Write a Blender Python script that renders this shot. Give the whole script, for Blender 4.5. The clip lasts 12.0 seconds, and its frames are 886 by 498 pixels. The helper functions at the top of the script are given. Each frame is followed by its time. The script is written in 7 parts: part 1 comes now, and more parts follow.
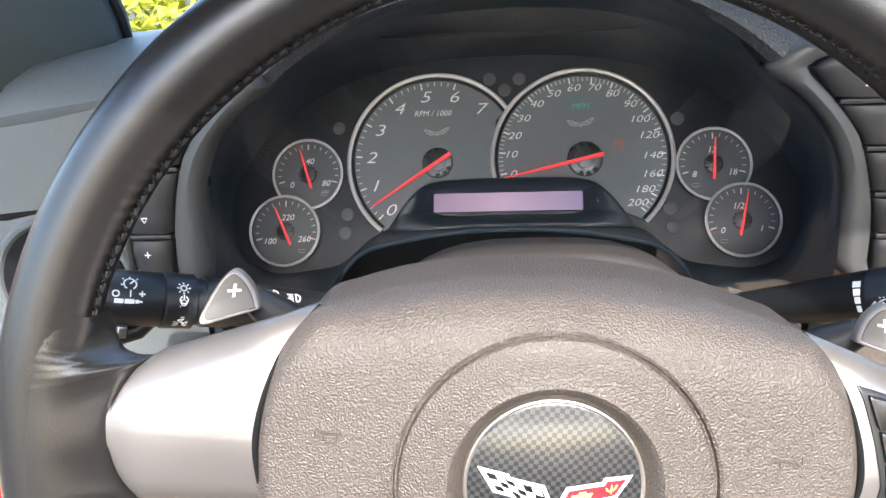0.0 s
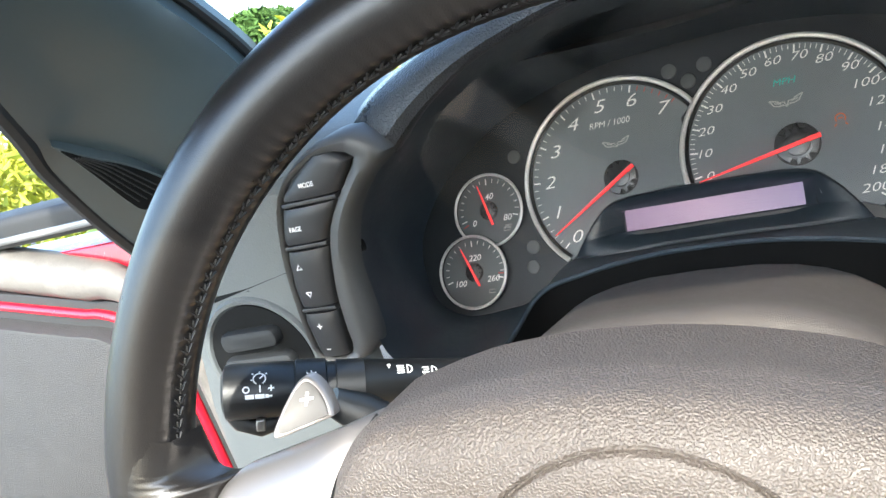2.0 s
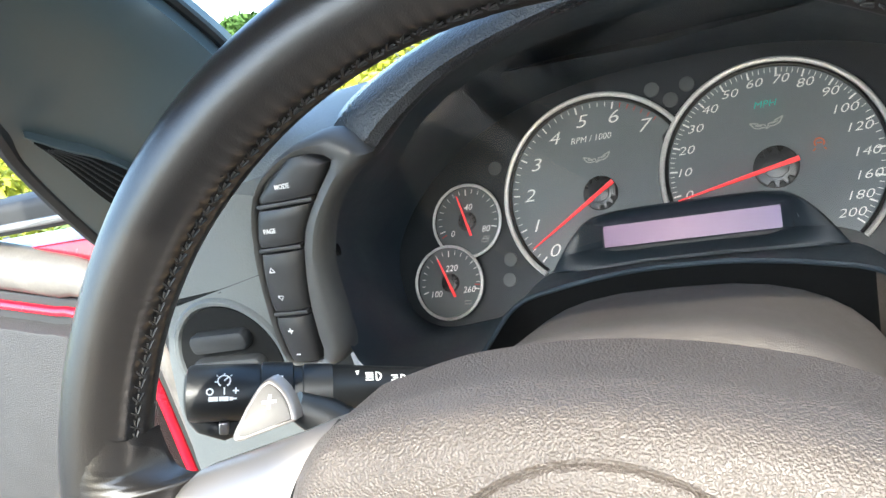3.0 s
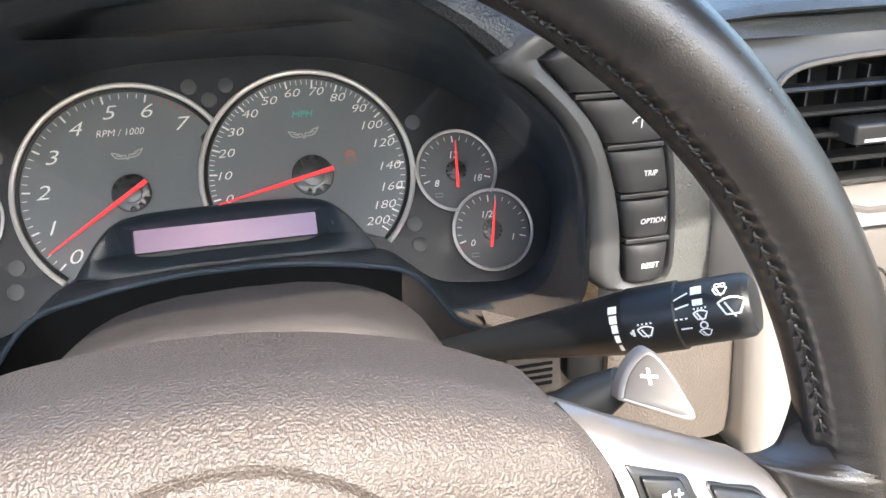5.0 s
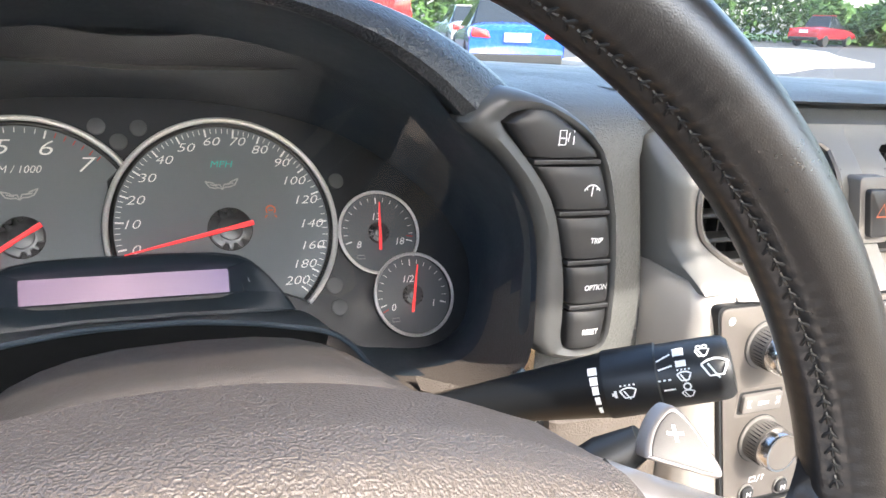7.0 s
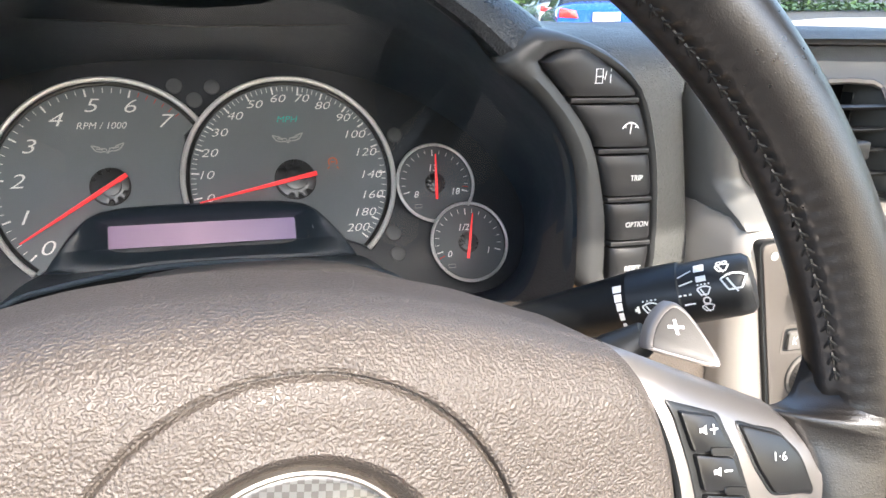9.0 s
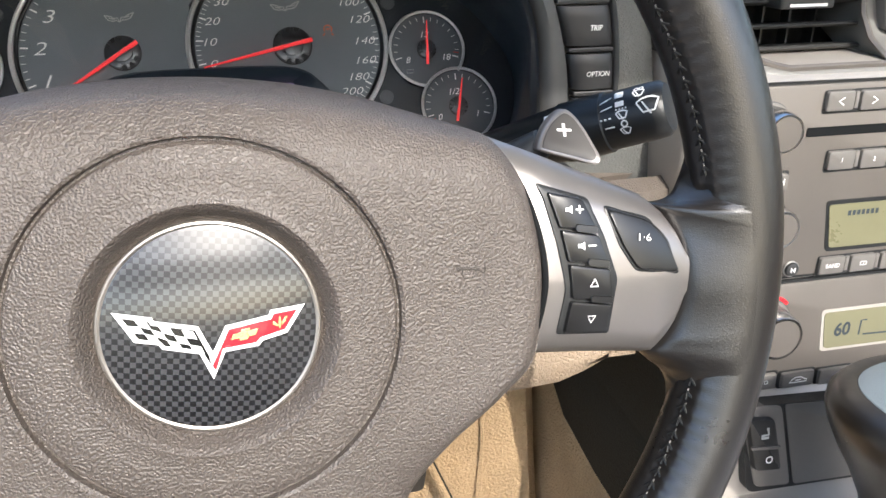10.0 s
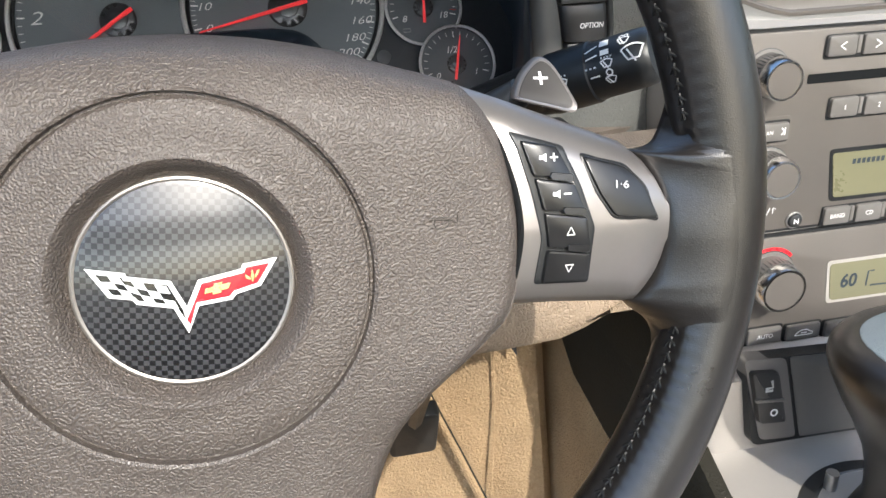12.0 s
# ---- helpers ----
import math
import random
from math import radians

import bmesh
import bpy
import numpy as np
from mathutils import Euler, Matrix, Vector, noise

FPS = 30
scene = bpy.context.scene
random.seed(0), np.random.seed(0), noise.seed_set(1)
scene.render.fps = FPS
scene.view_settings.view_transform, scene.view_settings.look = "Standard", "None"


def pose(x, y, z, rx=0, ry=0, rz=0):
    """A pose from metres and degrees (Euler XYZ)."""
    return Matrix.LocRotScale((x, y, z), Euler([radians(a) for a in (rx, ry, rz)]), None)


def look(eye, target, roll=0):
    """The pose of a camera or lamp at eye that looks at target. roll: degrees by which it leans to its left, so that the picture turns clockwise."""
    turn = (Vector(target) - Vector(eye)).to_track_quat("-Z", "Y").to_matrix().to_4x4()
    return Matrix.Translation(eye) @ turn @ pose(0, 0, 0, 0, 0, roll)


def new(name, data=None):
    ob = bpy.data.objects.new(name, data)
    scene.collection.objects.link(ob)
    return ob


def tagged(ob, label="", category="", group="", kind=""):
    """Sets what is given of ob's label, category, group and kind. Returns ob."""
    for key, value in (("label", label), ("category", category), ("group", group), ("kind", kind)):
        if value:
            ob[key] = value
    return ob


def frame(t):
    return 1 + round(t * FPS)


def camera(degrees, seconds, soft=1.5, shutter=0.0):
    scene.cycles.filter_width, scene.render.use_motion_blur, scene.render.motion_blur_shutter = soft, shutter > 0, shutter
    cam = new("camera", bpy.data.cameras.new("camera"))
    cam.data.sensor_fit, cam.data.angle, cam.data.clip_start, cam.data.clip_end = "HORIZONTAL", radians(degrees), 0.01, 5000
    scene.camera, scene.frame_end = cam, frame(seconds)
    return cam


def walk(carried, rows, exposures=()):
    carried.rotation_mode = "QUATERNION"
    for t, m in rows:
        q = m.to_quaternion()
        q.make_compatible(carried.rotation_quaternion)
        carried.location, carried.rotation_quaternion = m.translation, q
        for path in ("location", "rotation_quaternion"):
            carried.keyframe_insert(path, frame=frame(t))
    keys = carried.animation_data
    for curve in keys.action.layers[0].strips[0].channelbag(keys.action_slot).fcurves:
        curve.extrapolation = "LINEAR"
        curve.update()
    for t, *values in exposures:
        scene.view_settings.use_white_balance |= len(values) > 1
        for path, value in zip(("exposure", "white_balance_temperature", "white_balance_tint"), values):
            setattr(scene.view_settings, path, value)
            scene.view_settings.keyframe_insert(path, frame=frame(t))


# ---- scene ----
cam = camera(58.95, 12.0)
PATH = [
    (0, (-0.0026, 0.0573, 1.0463), (-0.1689, 1.9194, 0.3356), -2.73),
    (0.5, (-0.0196, 0.0571, 1.0353), (-0.3750, 1.8551, 0.2348), -6.61),
    (1, (0.0109, 0.0882, 1.0444), (-0.6340, 1.8152, 0.2689), -13.82),
    (1.5, (0.0531, 0.1129, 1.0485), (-0.8089, 1.7848, 0.3690), -18.55),
    (2, (0.0689, 0.1205, 1.0497), (-0.8396, 1.7958, 0.4429), -18.45),
    (2.5, (0.0742, 0.1275, 1.0456), (-0.8224, 1.8181, 0.4642), -17.33),
    (3, (0.0696, 0.1241, 1.0452), (-0.7932, 1.8297, 0.4563), -15.69),
    (3.5, (0.0479, 0.1266, 1.0430), (-0.5377, 1.9175, 0.3726), -9.38),
    (3.7, (0.0343, 0.1292, 1.0380), (-0.3615, 1.9565, 0.3278), -6.17),
    (5.3, (0.0330, 0.1408, 1.0338), (0.5020, 1.9419, 0.3017), -2.51),
    (5.5, (0.0318, 0.1454, 1.0383), (0.5574, 1.9460, 0.3442), -2.11),
    (6, (0.0061, 0.1600, 1.0234), (0.7164, 1.9306, 0.4230), 1.49),
    (6.5, (-0.0176, 0.1612, 1.0207), (0.7865, 1.9084, 0.4723), 3.96),
    (8.5, (-0.0062, 0.1546, 1.0238), (0.6971, 1.9484, 0.4875), 1.93),
    (9, (-0.0046, 0.1283, 1.0055), (0.5815, 1.9498, 0.4235), 1.51),
    (9.5, (0.0136, 0.1109, 0.9903), (0.5010, 1.9226, 0.2973), 1.00),
    (10, (0.0317, 0.0728, 0.9849), (0.4369, 1.8641, 0.1930), -0.40),
    (10.5, (0.0385, 0.0611, 0.9796), (0.3833, 1.8451, 0.1439), -1.67),
    (11, (0.0425, 0.0618, 0.9803), (0.3734, 1.8418, 0.1306), -2.19),
    (11.5, (0.0430, 0.0662, 0.9796), (0.3871, 1.8415, 0.1251), -2.13),
    (12, (0.0462, 0.0680, 0.9797), (0.3809, 1.8400, 0.1149), -2.55),
]
# the car leans with the lot: its own upright turned to the world's
UPRIGHT = Vector((-0.0414, 0.0030, 0.9991)).rotation_difference(Vector((0, 0, 1))).to_matrix().to_4x4()
LEAN = Matrix.Translation((0.3, 0.2, 0.25)) @ UPRIGHT @ Matrix.Translation((-0.3, -0.2, -0.25))
walk(cam, [(t, LEAN @ look(eye, target, roll)) for t, eye, target, roll in PATH],
     [(0.0, 2.22, 6160, 8), (0.5, 2.04, 6150, 8), (1.0, 2.06, 6140, 7), (2.5, 2.48, 6080, 2), (3.7, 2.48, 6080, 3), (5.5, 2.5, 6350, 10), (6.5, 2.55, 6320, 9), (8.5, 2.55, 6350, 9), (9.5, 1.9, 6250, 8), (10.5, 1.5, 6120, 7), (12.0, 1.42, 6120, 6)])

# ---- light ----
SUN_HEIGHT, SUN_SIDE = 38.0, 10.0     # behind the driver, a little to the passenger's side
world = bpy.data.worlds.new("sky")
scene.world = world
world.use_nodes = True
wt = world.node_tree
sky = wt.nodes.new("ShaderNodeTexSky")
sky.sky_type = 'NISHITA'
sky.sun_disc = False
sky.sun_elevation = radians(SUN_HEIGHT)
sky.sun_rotation = radians(180 - SUN_SIDE)
sky.dust_density = 2.5
wt.nodes["Background"].inputs[1].default_value = 0.20
wt.links.new(sky.outputs[0], wt.nodes["Background"].inputs[0])
sun_data = bpy.data.lights.new("sun", 'SUN')
sun_data.energy, sun_data.angle, sun_data.color = 2.15, radians(0.6), (1.0, 0.91, 0.81)
sun_way = Vector((math.sin(radians(SUN_SIDE)) * math.cos(radians(SUN_HEIGHT)),
                  -math.cos(radians(SUN_SIDE)) * math.cos(radians(SUN_HEIGHT)), math.sin(radians(SUN_HEIGHT))))
sun = new("sun", sun_data)
sun.matrix_world = UPRIGHT @ look(sun_way * 30, (0, 0, 0))

# ---- materials ----


def material(name, color, rough=0.5, metal=0.0, grain=0.0, grain_scale=300.0, kind="noise", vary=0.12, vary_scale=18.0,
             rough_vary=0.12, coat=0.0, emission=None, wear=None, spec=0.5, detail=4.0, wide=0.22, lumps=0.9):
    """A surface with colour variation at two scales, uneven gloss and a fine relief."""
    m = bpy.data.materials.new(name)
    m.use_nodes = True
    nt = m.node_tree
    b = nt.nodes["Principled BSDF"]
    b.inputs["Metallic"].default_value = metal
    b.inputs["Specular IOR Level"].default_value = spec
    b.inputs["Coat Weight"].default_value = coat
    b.inputs["Coat Roughness"].default_value = 0.2 if grain else 0.03
    tc = nt.nodes.new("ShaderNodeTexCoord")
    big = nt.nodes.new("ShaderNodeTexNoise")
    big.inputs["Scale"].default_value = vary_scale
    big.inputs["Detail"].default_value = 5
    fine = nt.nodes.new("ShaderNodeTexNoise")
    fine.inputs["Scale"].default_value = vary_scale * 22
    fine.inputs["Detail"].default_value = 3
    for n in (big, fine):
        nt.links.new(tc.outputs["Object"], n.inputs["Vector"])
    both = nt.nodes.new("ShaderNodeMath")
    both.operation = 'MULTIPLY_ADD'
    both.inputs[1].default_value = 0.35
    nt.links.new(fine.outputs["Fac"], both.inputs[0])
    nt.links.new(big.outputs["Fac"], both.inputs[2])
    ramp = nt.nodes.new("ShaderNodeValToRGB")
    ramp.color_ramp.elements[0].position, ramp.color_ramp.elements[1].position = 0.4, 0.95
    c = Vector(color)
    other = Vector(wear) if wear else c * (1 + vary)
    low = c * (1 - vary)
    ramp.color_ramp.elements[0].color = (*low, 1)
    ramp.color_ramp.elements[1].color = (*other, 1)
    nt.links.new(both.outputs[0], ramp.inputs[0])
    nt.links.new(ramp.outputs[0], b.inputs["Base Color"])
    rr = nt.nodes.new("ShaderNodeMapRange")
    rr.inputs["From Min"].default_value, rr.inputs["From Max"].default_value = 0.4, 0.95
    rr.inputs["To Min"].default_value, rr.inputs["To Max"].default_value = max(0.02, rough - rough_vary), rough + rough_vary
    nt.links.new(both.outputs[0], rr.inputs["Value"])
    nt.links.new(rr.outputs[0], b.inputs["Roughness"])
    if grain:
        bump = nt.nodes.new("ShaderNodeBump")
        bump.inputs["Strength"].default_value = 1.0
        bump.inputs["Distance"].default_value = grain
        if kind in ("noise", "hide"):
            g = nt.nodes.new("ShaderNodeTexNoise")
            g.inputs["Scale"].default_value, g.inputs["Detail"].default_value = grain_scale, detail
            nt.links.new(tc.outputs["Object"], g.inputs["Vector"])
            out = g.outputs["Fac"]
            if kind == "hide":                        # rounded lumps with grooves between them
                lump = nt.nodes.new("ShaderNodeMapRange")
                lump.interpolation_type = 'SMOOTHSTEP'
                lump.inputs["From Min"].default_value, lump.inputs["From Max"].default_value = 0.5 - wide / 2, 0.5 + wide / 2
                nt.links.new(out, lump.inputs["Value"])
                out = lump.outputs[0]
        else:
            warp = nt.nodes.new("ShaderNodeTexNoise")
            warp.inputs["Scale"].default_value, warp.inputs["Detail"].default_value = grain_scale * 0.55, 2
            nt.links.new(tc.outputs["Object"], warp.inputs["Vector"])
            mix = nt.nodes.new("ShaderNodeVectorMath")
            mix.operation = 'MULTIPLY_ADD'
            mix.inputs[1].default_value = (0.6 / grain_scale,) * 3
            nt.links.new(warp.outputs["Color"], mix.inputs[0])
            nt.links.new(tc.outputs["Object"], mix.inputs[2])
            g = nt.nodes.new("ShaderNodeTexVoronoi")
            g.feature = 'F1' if kind == "pebble" else 'DISTANCE_TO_EDGE'
            g.inputs["Scale"].default_value = grain_scale
            nt.links.new(mix.outputs[0], g.inputs["Vector"])
            mr = nt.nodes.new("ShaderNodeMapRange")
            mr.interpolation_type = 'SMOOTHSTEP' if kind == "pebble" else 'LINEAR'
            if kind == "pebble":
                mr.inputs["From Min"].default_value, mr.inputs["From Max"].default_value = 0.15, 0.75
                mr.inputs["To Min"].default_value, mr.inputs["To Max"].default_value = 1.0, 0.0
            else:
                mr.inputs["From Min"].default_value, mr.inputs["From Max"].default_value = 0.0, wide
            nt.links.new(g.outputs["Distance"], mr.inputs["Value"])
            soft_noise = nt.nodes.new("ShaderNodeTexNoise")
            soft_noise.inputs["Scale"].default_value, soft_noise.inputs["Detail"].default_value = grain_scale * 0.7, 2
            nt.links.new(tc.outputs["Object"], soft_noise.inputs["Vector"])
            blend = nt.nodes.new("ShaderNodeMath")
            blend.operation = 'MULTIPLY_ADD'
            blend.inputs[1].default_value = lumps
            dome_up = nt.nodes.new("ShaderNodeMath")      # rounded grains with narrow grooves between them
            dome_up.operation = 'POWER'
            dome_up.inputs[1].default_value = 0.85 if kind == "cell" else 1.0
            nt.links.new(mr.outputs[0], dome_up.inputs[0])
            nt.links.new(soft_noise.outputs["Fac"], blend.inputs[0])
            nt.links.new(dome_up.outputs[0], blend.inputs[2])
            out = blend.outputs[0]
        nt.links.new(out, bump.inputs["Height"])
        nt.links.new(bump.outputs[0], b.inputs["Normal"])
    if emission:
        b.inputs["Emission Color"].default_value = (*emission[:3], 1)
        b.inputs["Emission Strength"].default_value = emission[3]
    return m


rim_leather = material("rim_leather", (0.0130, 0.0116, 0.0108), 0.29, spec=0.80, grain=0.000035, grain_scale=1250, kind="cell", vary=0.10, vary_scale=22, wide=0.5, rough_vary=0.025, lumps=0.6)
hood_leather = material("hood_leather", (0.026, 0.0285, 0.032), 0.34, grain=0.00026, grain_scale=900, kind="hide", detail=0.9, vary=0.12, wide=0.40, spec=0.6)
pad_vinyl = material("pad_vinyl", (0.077, 0.0640, 0.0552), 0.40, grain=0.00026, grain_scale=1350, kind="hide", detail=0.7, vary=0.06, wide=0.40, spec=0.5, rough_vary=0.05)
dash_vinyl = material("dash_vinyl", (0.088, 0.090, 0.086), 0.50, grain=0.00028, grain_scale=520, kind="cell", vary=0.06, wide=0.6)
bezel_paint = material("bezel_paint", (0.150, 0.147, 0.138), 0.42, metal=0.2, grain=0.00006, grain_scale=1500, vary=0.05)
dash_smooth = material("dash_smooth", (0.092, 0.103, 0.107), 0.46, grain=0.00010, grain_scale=560, kind="cell", vary=0.08, wide=0.5)
pod_paint = material("pod_paint", (0.062, 0.0625, 0.062), 0.42, metal=0.1, grain=0.00005, grain_scale=2500, vary=0.06)
stack_paint = material("stack_paint", (0.140, 0.126, 0.113), 0.42, metal=0.35, grain=0.00005, grain_scale=2500, vary=0.05)
console_paint = material("console_paint", (0.43, 0.405, 0.375), 0.36, metal=0.42, grain=0.00004, grain_scale=2500, vary=0.05)
body_paint = material("body_paint", (0.35, 0.325, 0.295), 0.40, metal=0.4, grain=0.00004, grain_scale=2500, vary=0.05)
silver_paint = material("silver_paint", (0.262, 0.243, 0.234), 0.37, metal=0.75, grain=0.00004, grain_scale=3000, vary=0.05)
button_rubber = material("button_rubber", (0.021, 0.0212, 0.022), 0.45, grain=0.00004, grain_scale=2500, vary=0.1)
key_gloss = material("key_gloss", (0.0125, 0.0125, 0.0130), 0.30, spec=0.45, grain=0.00003, grain_scale=2500, vary=0.08, rough_vary=0.04)
button_grey = material("button_grey", (0.125, 0.117, 0.108), 0.42, grain=0.00004, grain_scale=2500, vary=0.1)
black_plastic = material("black_plastic", (0.012, 0.013, 0.014), 0.42, grain=0.00006, grain_scale=2000, vary=0.15)
slat_black = material("slat_black", (0.030, 0.030, 0.029), 0.42, vary=0.1)
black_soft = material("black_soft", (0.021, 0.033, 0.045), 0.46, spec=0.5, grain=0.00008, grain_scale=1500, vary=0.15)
shroud_vinyl = material("shroud_vinyl", (0.062, 0.052, 0.044), 0.5, grain=0.00008, grain_scale=1300, kind="cell", vary=0.08)
panel_vinyl = material("panel_vinyl", (0.105, 0.088, 0.074), 0.52, grain=0.00018, grain_scale=900, kind="hide", detail=0.9, vary=0.08, wide=0.4)
dial_grey = material("dial_grey", (0.165, 0.188, 0.203), 0.55, vary=0.04, vary_scale=40)
dial_dark = material("dial_dark", (0.120, 0.134, 0.143), 0.55, vary=0.05, vary_scale=40)
dial_ink = material("dial_ink", (0.80, 0.80, 0.78), 0.5, vary=0.04, emission=(1.0, 1.0, 0.98, 0.05))
face_black = material("face_black", (0.016, 0.021, 0.027), 0.5, vary=0.08)
chrome = material("chrome", (0.62, 0.61, 0.60), 0.22, metal=1.0, vary=0.04, rough_vary=0.05)
satin_ring = material("satin_ring", (0.72, 0.72, 0.71), 0.38, metal=0.35, vary=0.04, rough_vary=0.05)
brushed = material("brushed", (0.40, 0.39, 0.38), 0.38, metal=0.9, vary=0.06)
dark_metal = material("dark_metal", (0.05, 0.05, 0.05), 0.42, metal=0.6, vary=0.1)
telltale_dark = material("telltale_dark", (0.092, 0.100, 0.104), 0.5, vary=0.05)
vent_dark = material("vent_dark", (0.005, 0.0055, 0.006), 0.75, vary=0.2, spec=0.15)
flap_dark = material("flap_dark", (0.022, 0.024, 0.026), 0.55, vary=0.1, spec=0.3)
dull_ring = material("dull_ring", (0.30, 0.275, 0.25), 0.45, metal=0.85, vary=0.15, vary_scale=60)
hub_metal = material("hub_metal", (0.10, 0.104, 0.108), 0.42, metal=1.0, vary=0.15, vary_scale=90)
needle_red = material("needle_red", (0.78, 0.04, 0.05), 0.45, vary=0.05, emission=(1.0, 0.06, 0.06, 0.18))
white_ink = material("white_ink", (0.78, 0.78, 0.76), 0.5, vary=0.04)
grey_ink = material("grey_ink", (0.40, 0.41, 0.40), 0.5, vary=0.04)
red_ink = material("red_ink", (0.55, 0.05, 0.04), 0.5, vary=0.05)
teal_ink = material("teal_ink", (0.05, 0.42, 0.36), 0.5, vary=0.05, emission=(0.05, 0.5, 0.42, 0.10))
amber_ink = material("amber_ink", (0.35, 0.10, 0.05), 0.5, vary=0.05, emission=(0.8, 0.2, 0.08, 0.12))
badge_red = material("badge_red", (0.70, 0.02, 0.03), 0.25, coat=0.6, vary=0.05)
badge_gold = material("badge_gold", (0.74, 0.55, 0.22), 0.3, metal=0.4, vary=0.05)
badge_black = material("badge_black", (0.01, 0.01, 0.01), 0.25, coat=0.5, vary=0.05)
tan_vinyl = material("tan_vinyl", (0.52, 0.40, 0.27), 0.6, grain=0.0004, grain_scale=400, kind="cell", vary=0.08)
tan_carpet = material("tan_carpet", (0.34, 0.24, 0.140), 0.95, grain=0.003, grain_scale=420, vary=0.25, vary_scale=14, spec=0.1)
# tan_vinyl darkened, so that the knee bolster looks shaded
bolster_shaded = material("bolster_shaded", (0.25, 0.188, 0.128), 0.6, grain=0.0004, grain_scale=400, kind="cell", vary=0.08)
door_grey = material("door_grey", (0.038, 0.038, 0.039), 0.6, grain=0.0003, grain_scale=420, kind="cell", vary=0.06)
red_paint = material("red_paint", (0.50, 0.006, 0.022), 0.22, coat=1.0, vary=0.06)
rubber = material("rubber", (0.02, 0.021, 0.022), 0.6, grain=0.0001, grain_scale=900, vary=0.2)
worn_seal = material("worn_seal", (0.14, 0.132, 0.122), 0.6, grain=0.0004, grain_scale=250, vary=0.35, vary_scale=40)
pillar_trim = material("pillar_trim", (0.058, 0.076, 0.081), 0.32, grain=0.00003, grain_scale=1500, vary=0.06, spec=0.85, rough_vary=0.02)
asphalt = material("asphalt", (0.07, 0.07, 0.072), 0.85, grain=0.006, grain_scale=120, vary=0.25, vary_scale=0.8)
pale_gravel = material("pale_gravel", (0.55, 0.53, 0.48), 0.9, grain=0.02, grain_scale=30, vary=0.25, vary_scale=2)
lawn = material("lawn", (0.14, 0.20, 0.035), 0.9, grain=0.03, grain_scale=40, vary=0.3, vary_scale=1)
shifter_mesh = material("shifter_mesh", (0.24, 0.29, 0.32), 0.5, grain=0.0004, grain_scale=1400, kind="cell", vary=0.15)
paddle_grey = material("paddle_grey", (0.044, 0.041, 0.039), 0.48, metal=0.2, grain=0.00005, grain_scale=2500, vary=0.06)
console_dark = material("console_dark", (0.028, 0.026, 0.020), 0.9, grain=0.001, grain_scale=500, vary=0.2, spec=0.15)
grey_glass = material("grey_glass", (0.012, 0.014, 0.016), 0.08, vary=0.1, rough_vary=0.03)


def checker_material(name, size, dark, pale):
    m = bpy.data.materials.new(name)
    m.use_nodes = True
    nt = m.node_tree
    b = nt.nodes["Principled BSDF"]
    tc = nt.nodes.new("ShaderNodeTexCoord")
    mp = nt.nodes.new("ShaderNodeMapping")
    mp.inputs["Rotation"].default_value = (0, 0, radians(4))
    ch = nt.nodes.new("ShaderNodeTexChecker")
    ch.inputs["Scale"].default_value = 1 / size
    ch.inputs["Color1"].default_value, ch.inputs["Color2"].default_value = (*dark, 1), (*pale, 1)
    mp.inputs["Location"].default_value = (0, 0, 0.31 * size)
    mp.inputs["Scale"].default_value = (1, 1, 0)
    nt.links.new(tc.outputs["Object"], mp.inputs["Vector"])
    nt.links.new(mp.outputs[0], ch.inputs["Vector"])
    nt.links.new(ch.outputs["Color"], b.inputs["Base Color"])
    b.inputs["Roughness"].default_value = 0.32
    b.inputs["Coat Weight"].default_value = 0.7
    b.inputs["Coat Roughness"].default_value = 0.12
    return m


carbon = checker_material("carbon_weave", 0.0016, (0.006, 0.006, 0.007), (0.042, 0.043, 0.046))


def display_material():
    """A washed-out backlit panel, violet towards one side."""
    m = bpy.data.materials.new("display_panel")
    m.use_nodes = True
    nt = m.node_tree
    b = nt.nodes["Principled BSDF"]
    tc = nt.nodes.new("ShaderNodeTexCoord")
    sep = nt.nodes.new("ShaderNodeSeparateXYZ")
    nt.links.new(tc.outputs["Object"], sep.inputs[0])
    mr = nt.nodes.new("ShaderNodeMapRange")
    mr.inputs["From Min"].default_value, mr.inputs["From Max"].default_value = -0.056, 0.053
    nt.links.new(sep.outputs[0], mr.inputs["Value"])
    ramp = nt.nodes.new("ShaderNodeValToRGB")
    e = ramp.color_ramp.elements
    e[0].color, e[1].color = (0.28, 0.19, 0.30, 1), (0.26, 0.20, 0.36, 1)
    mid = e.new(0.45)
    mid.color = (0.42, 0.29, 0.42, 1)
    nt.links.new(mr.outputs[0], ramp.inputs[0])
    nt.links.new(ramp.outputs[0], b.inputs["Base Color"])
    nt.links.new(ramp.outputs[0], b.inputs["Emission Color"])
    b.inputs["Emission Strength"].default_value = 0.07
    b.inputs["Roughness"].default_value = 0.35
    return m


display_panel = display_material()
lcd_green = material("lcd_green", (0.115, 0.108, 0.066), 0.35, vary=0.06, emission=(0.36, 0.35, 0.18, 0.1))


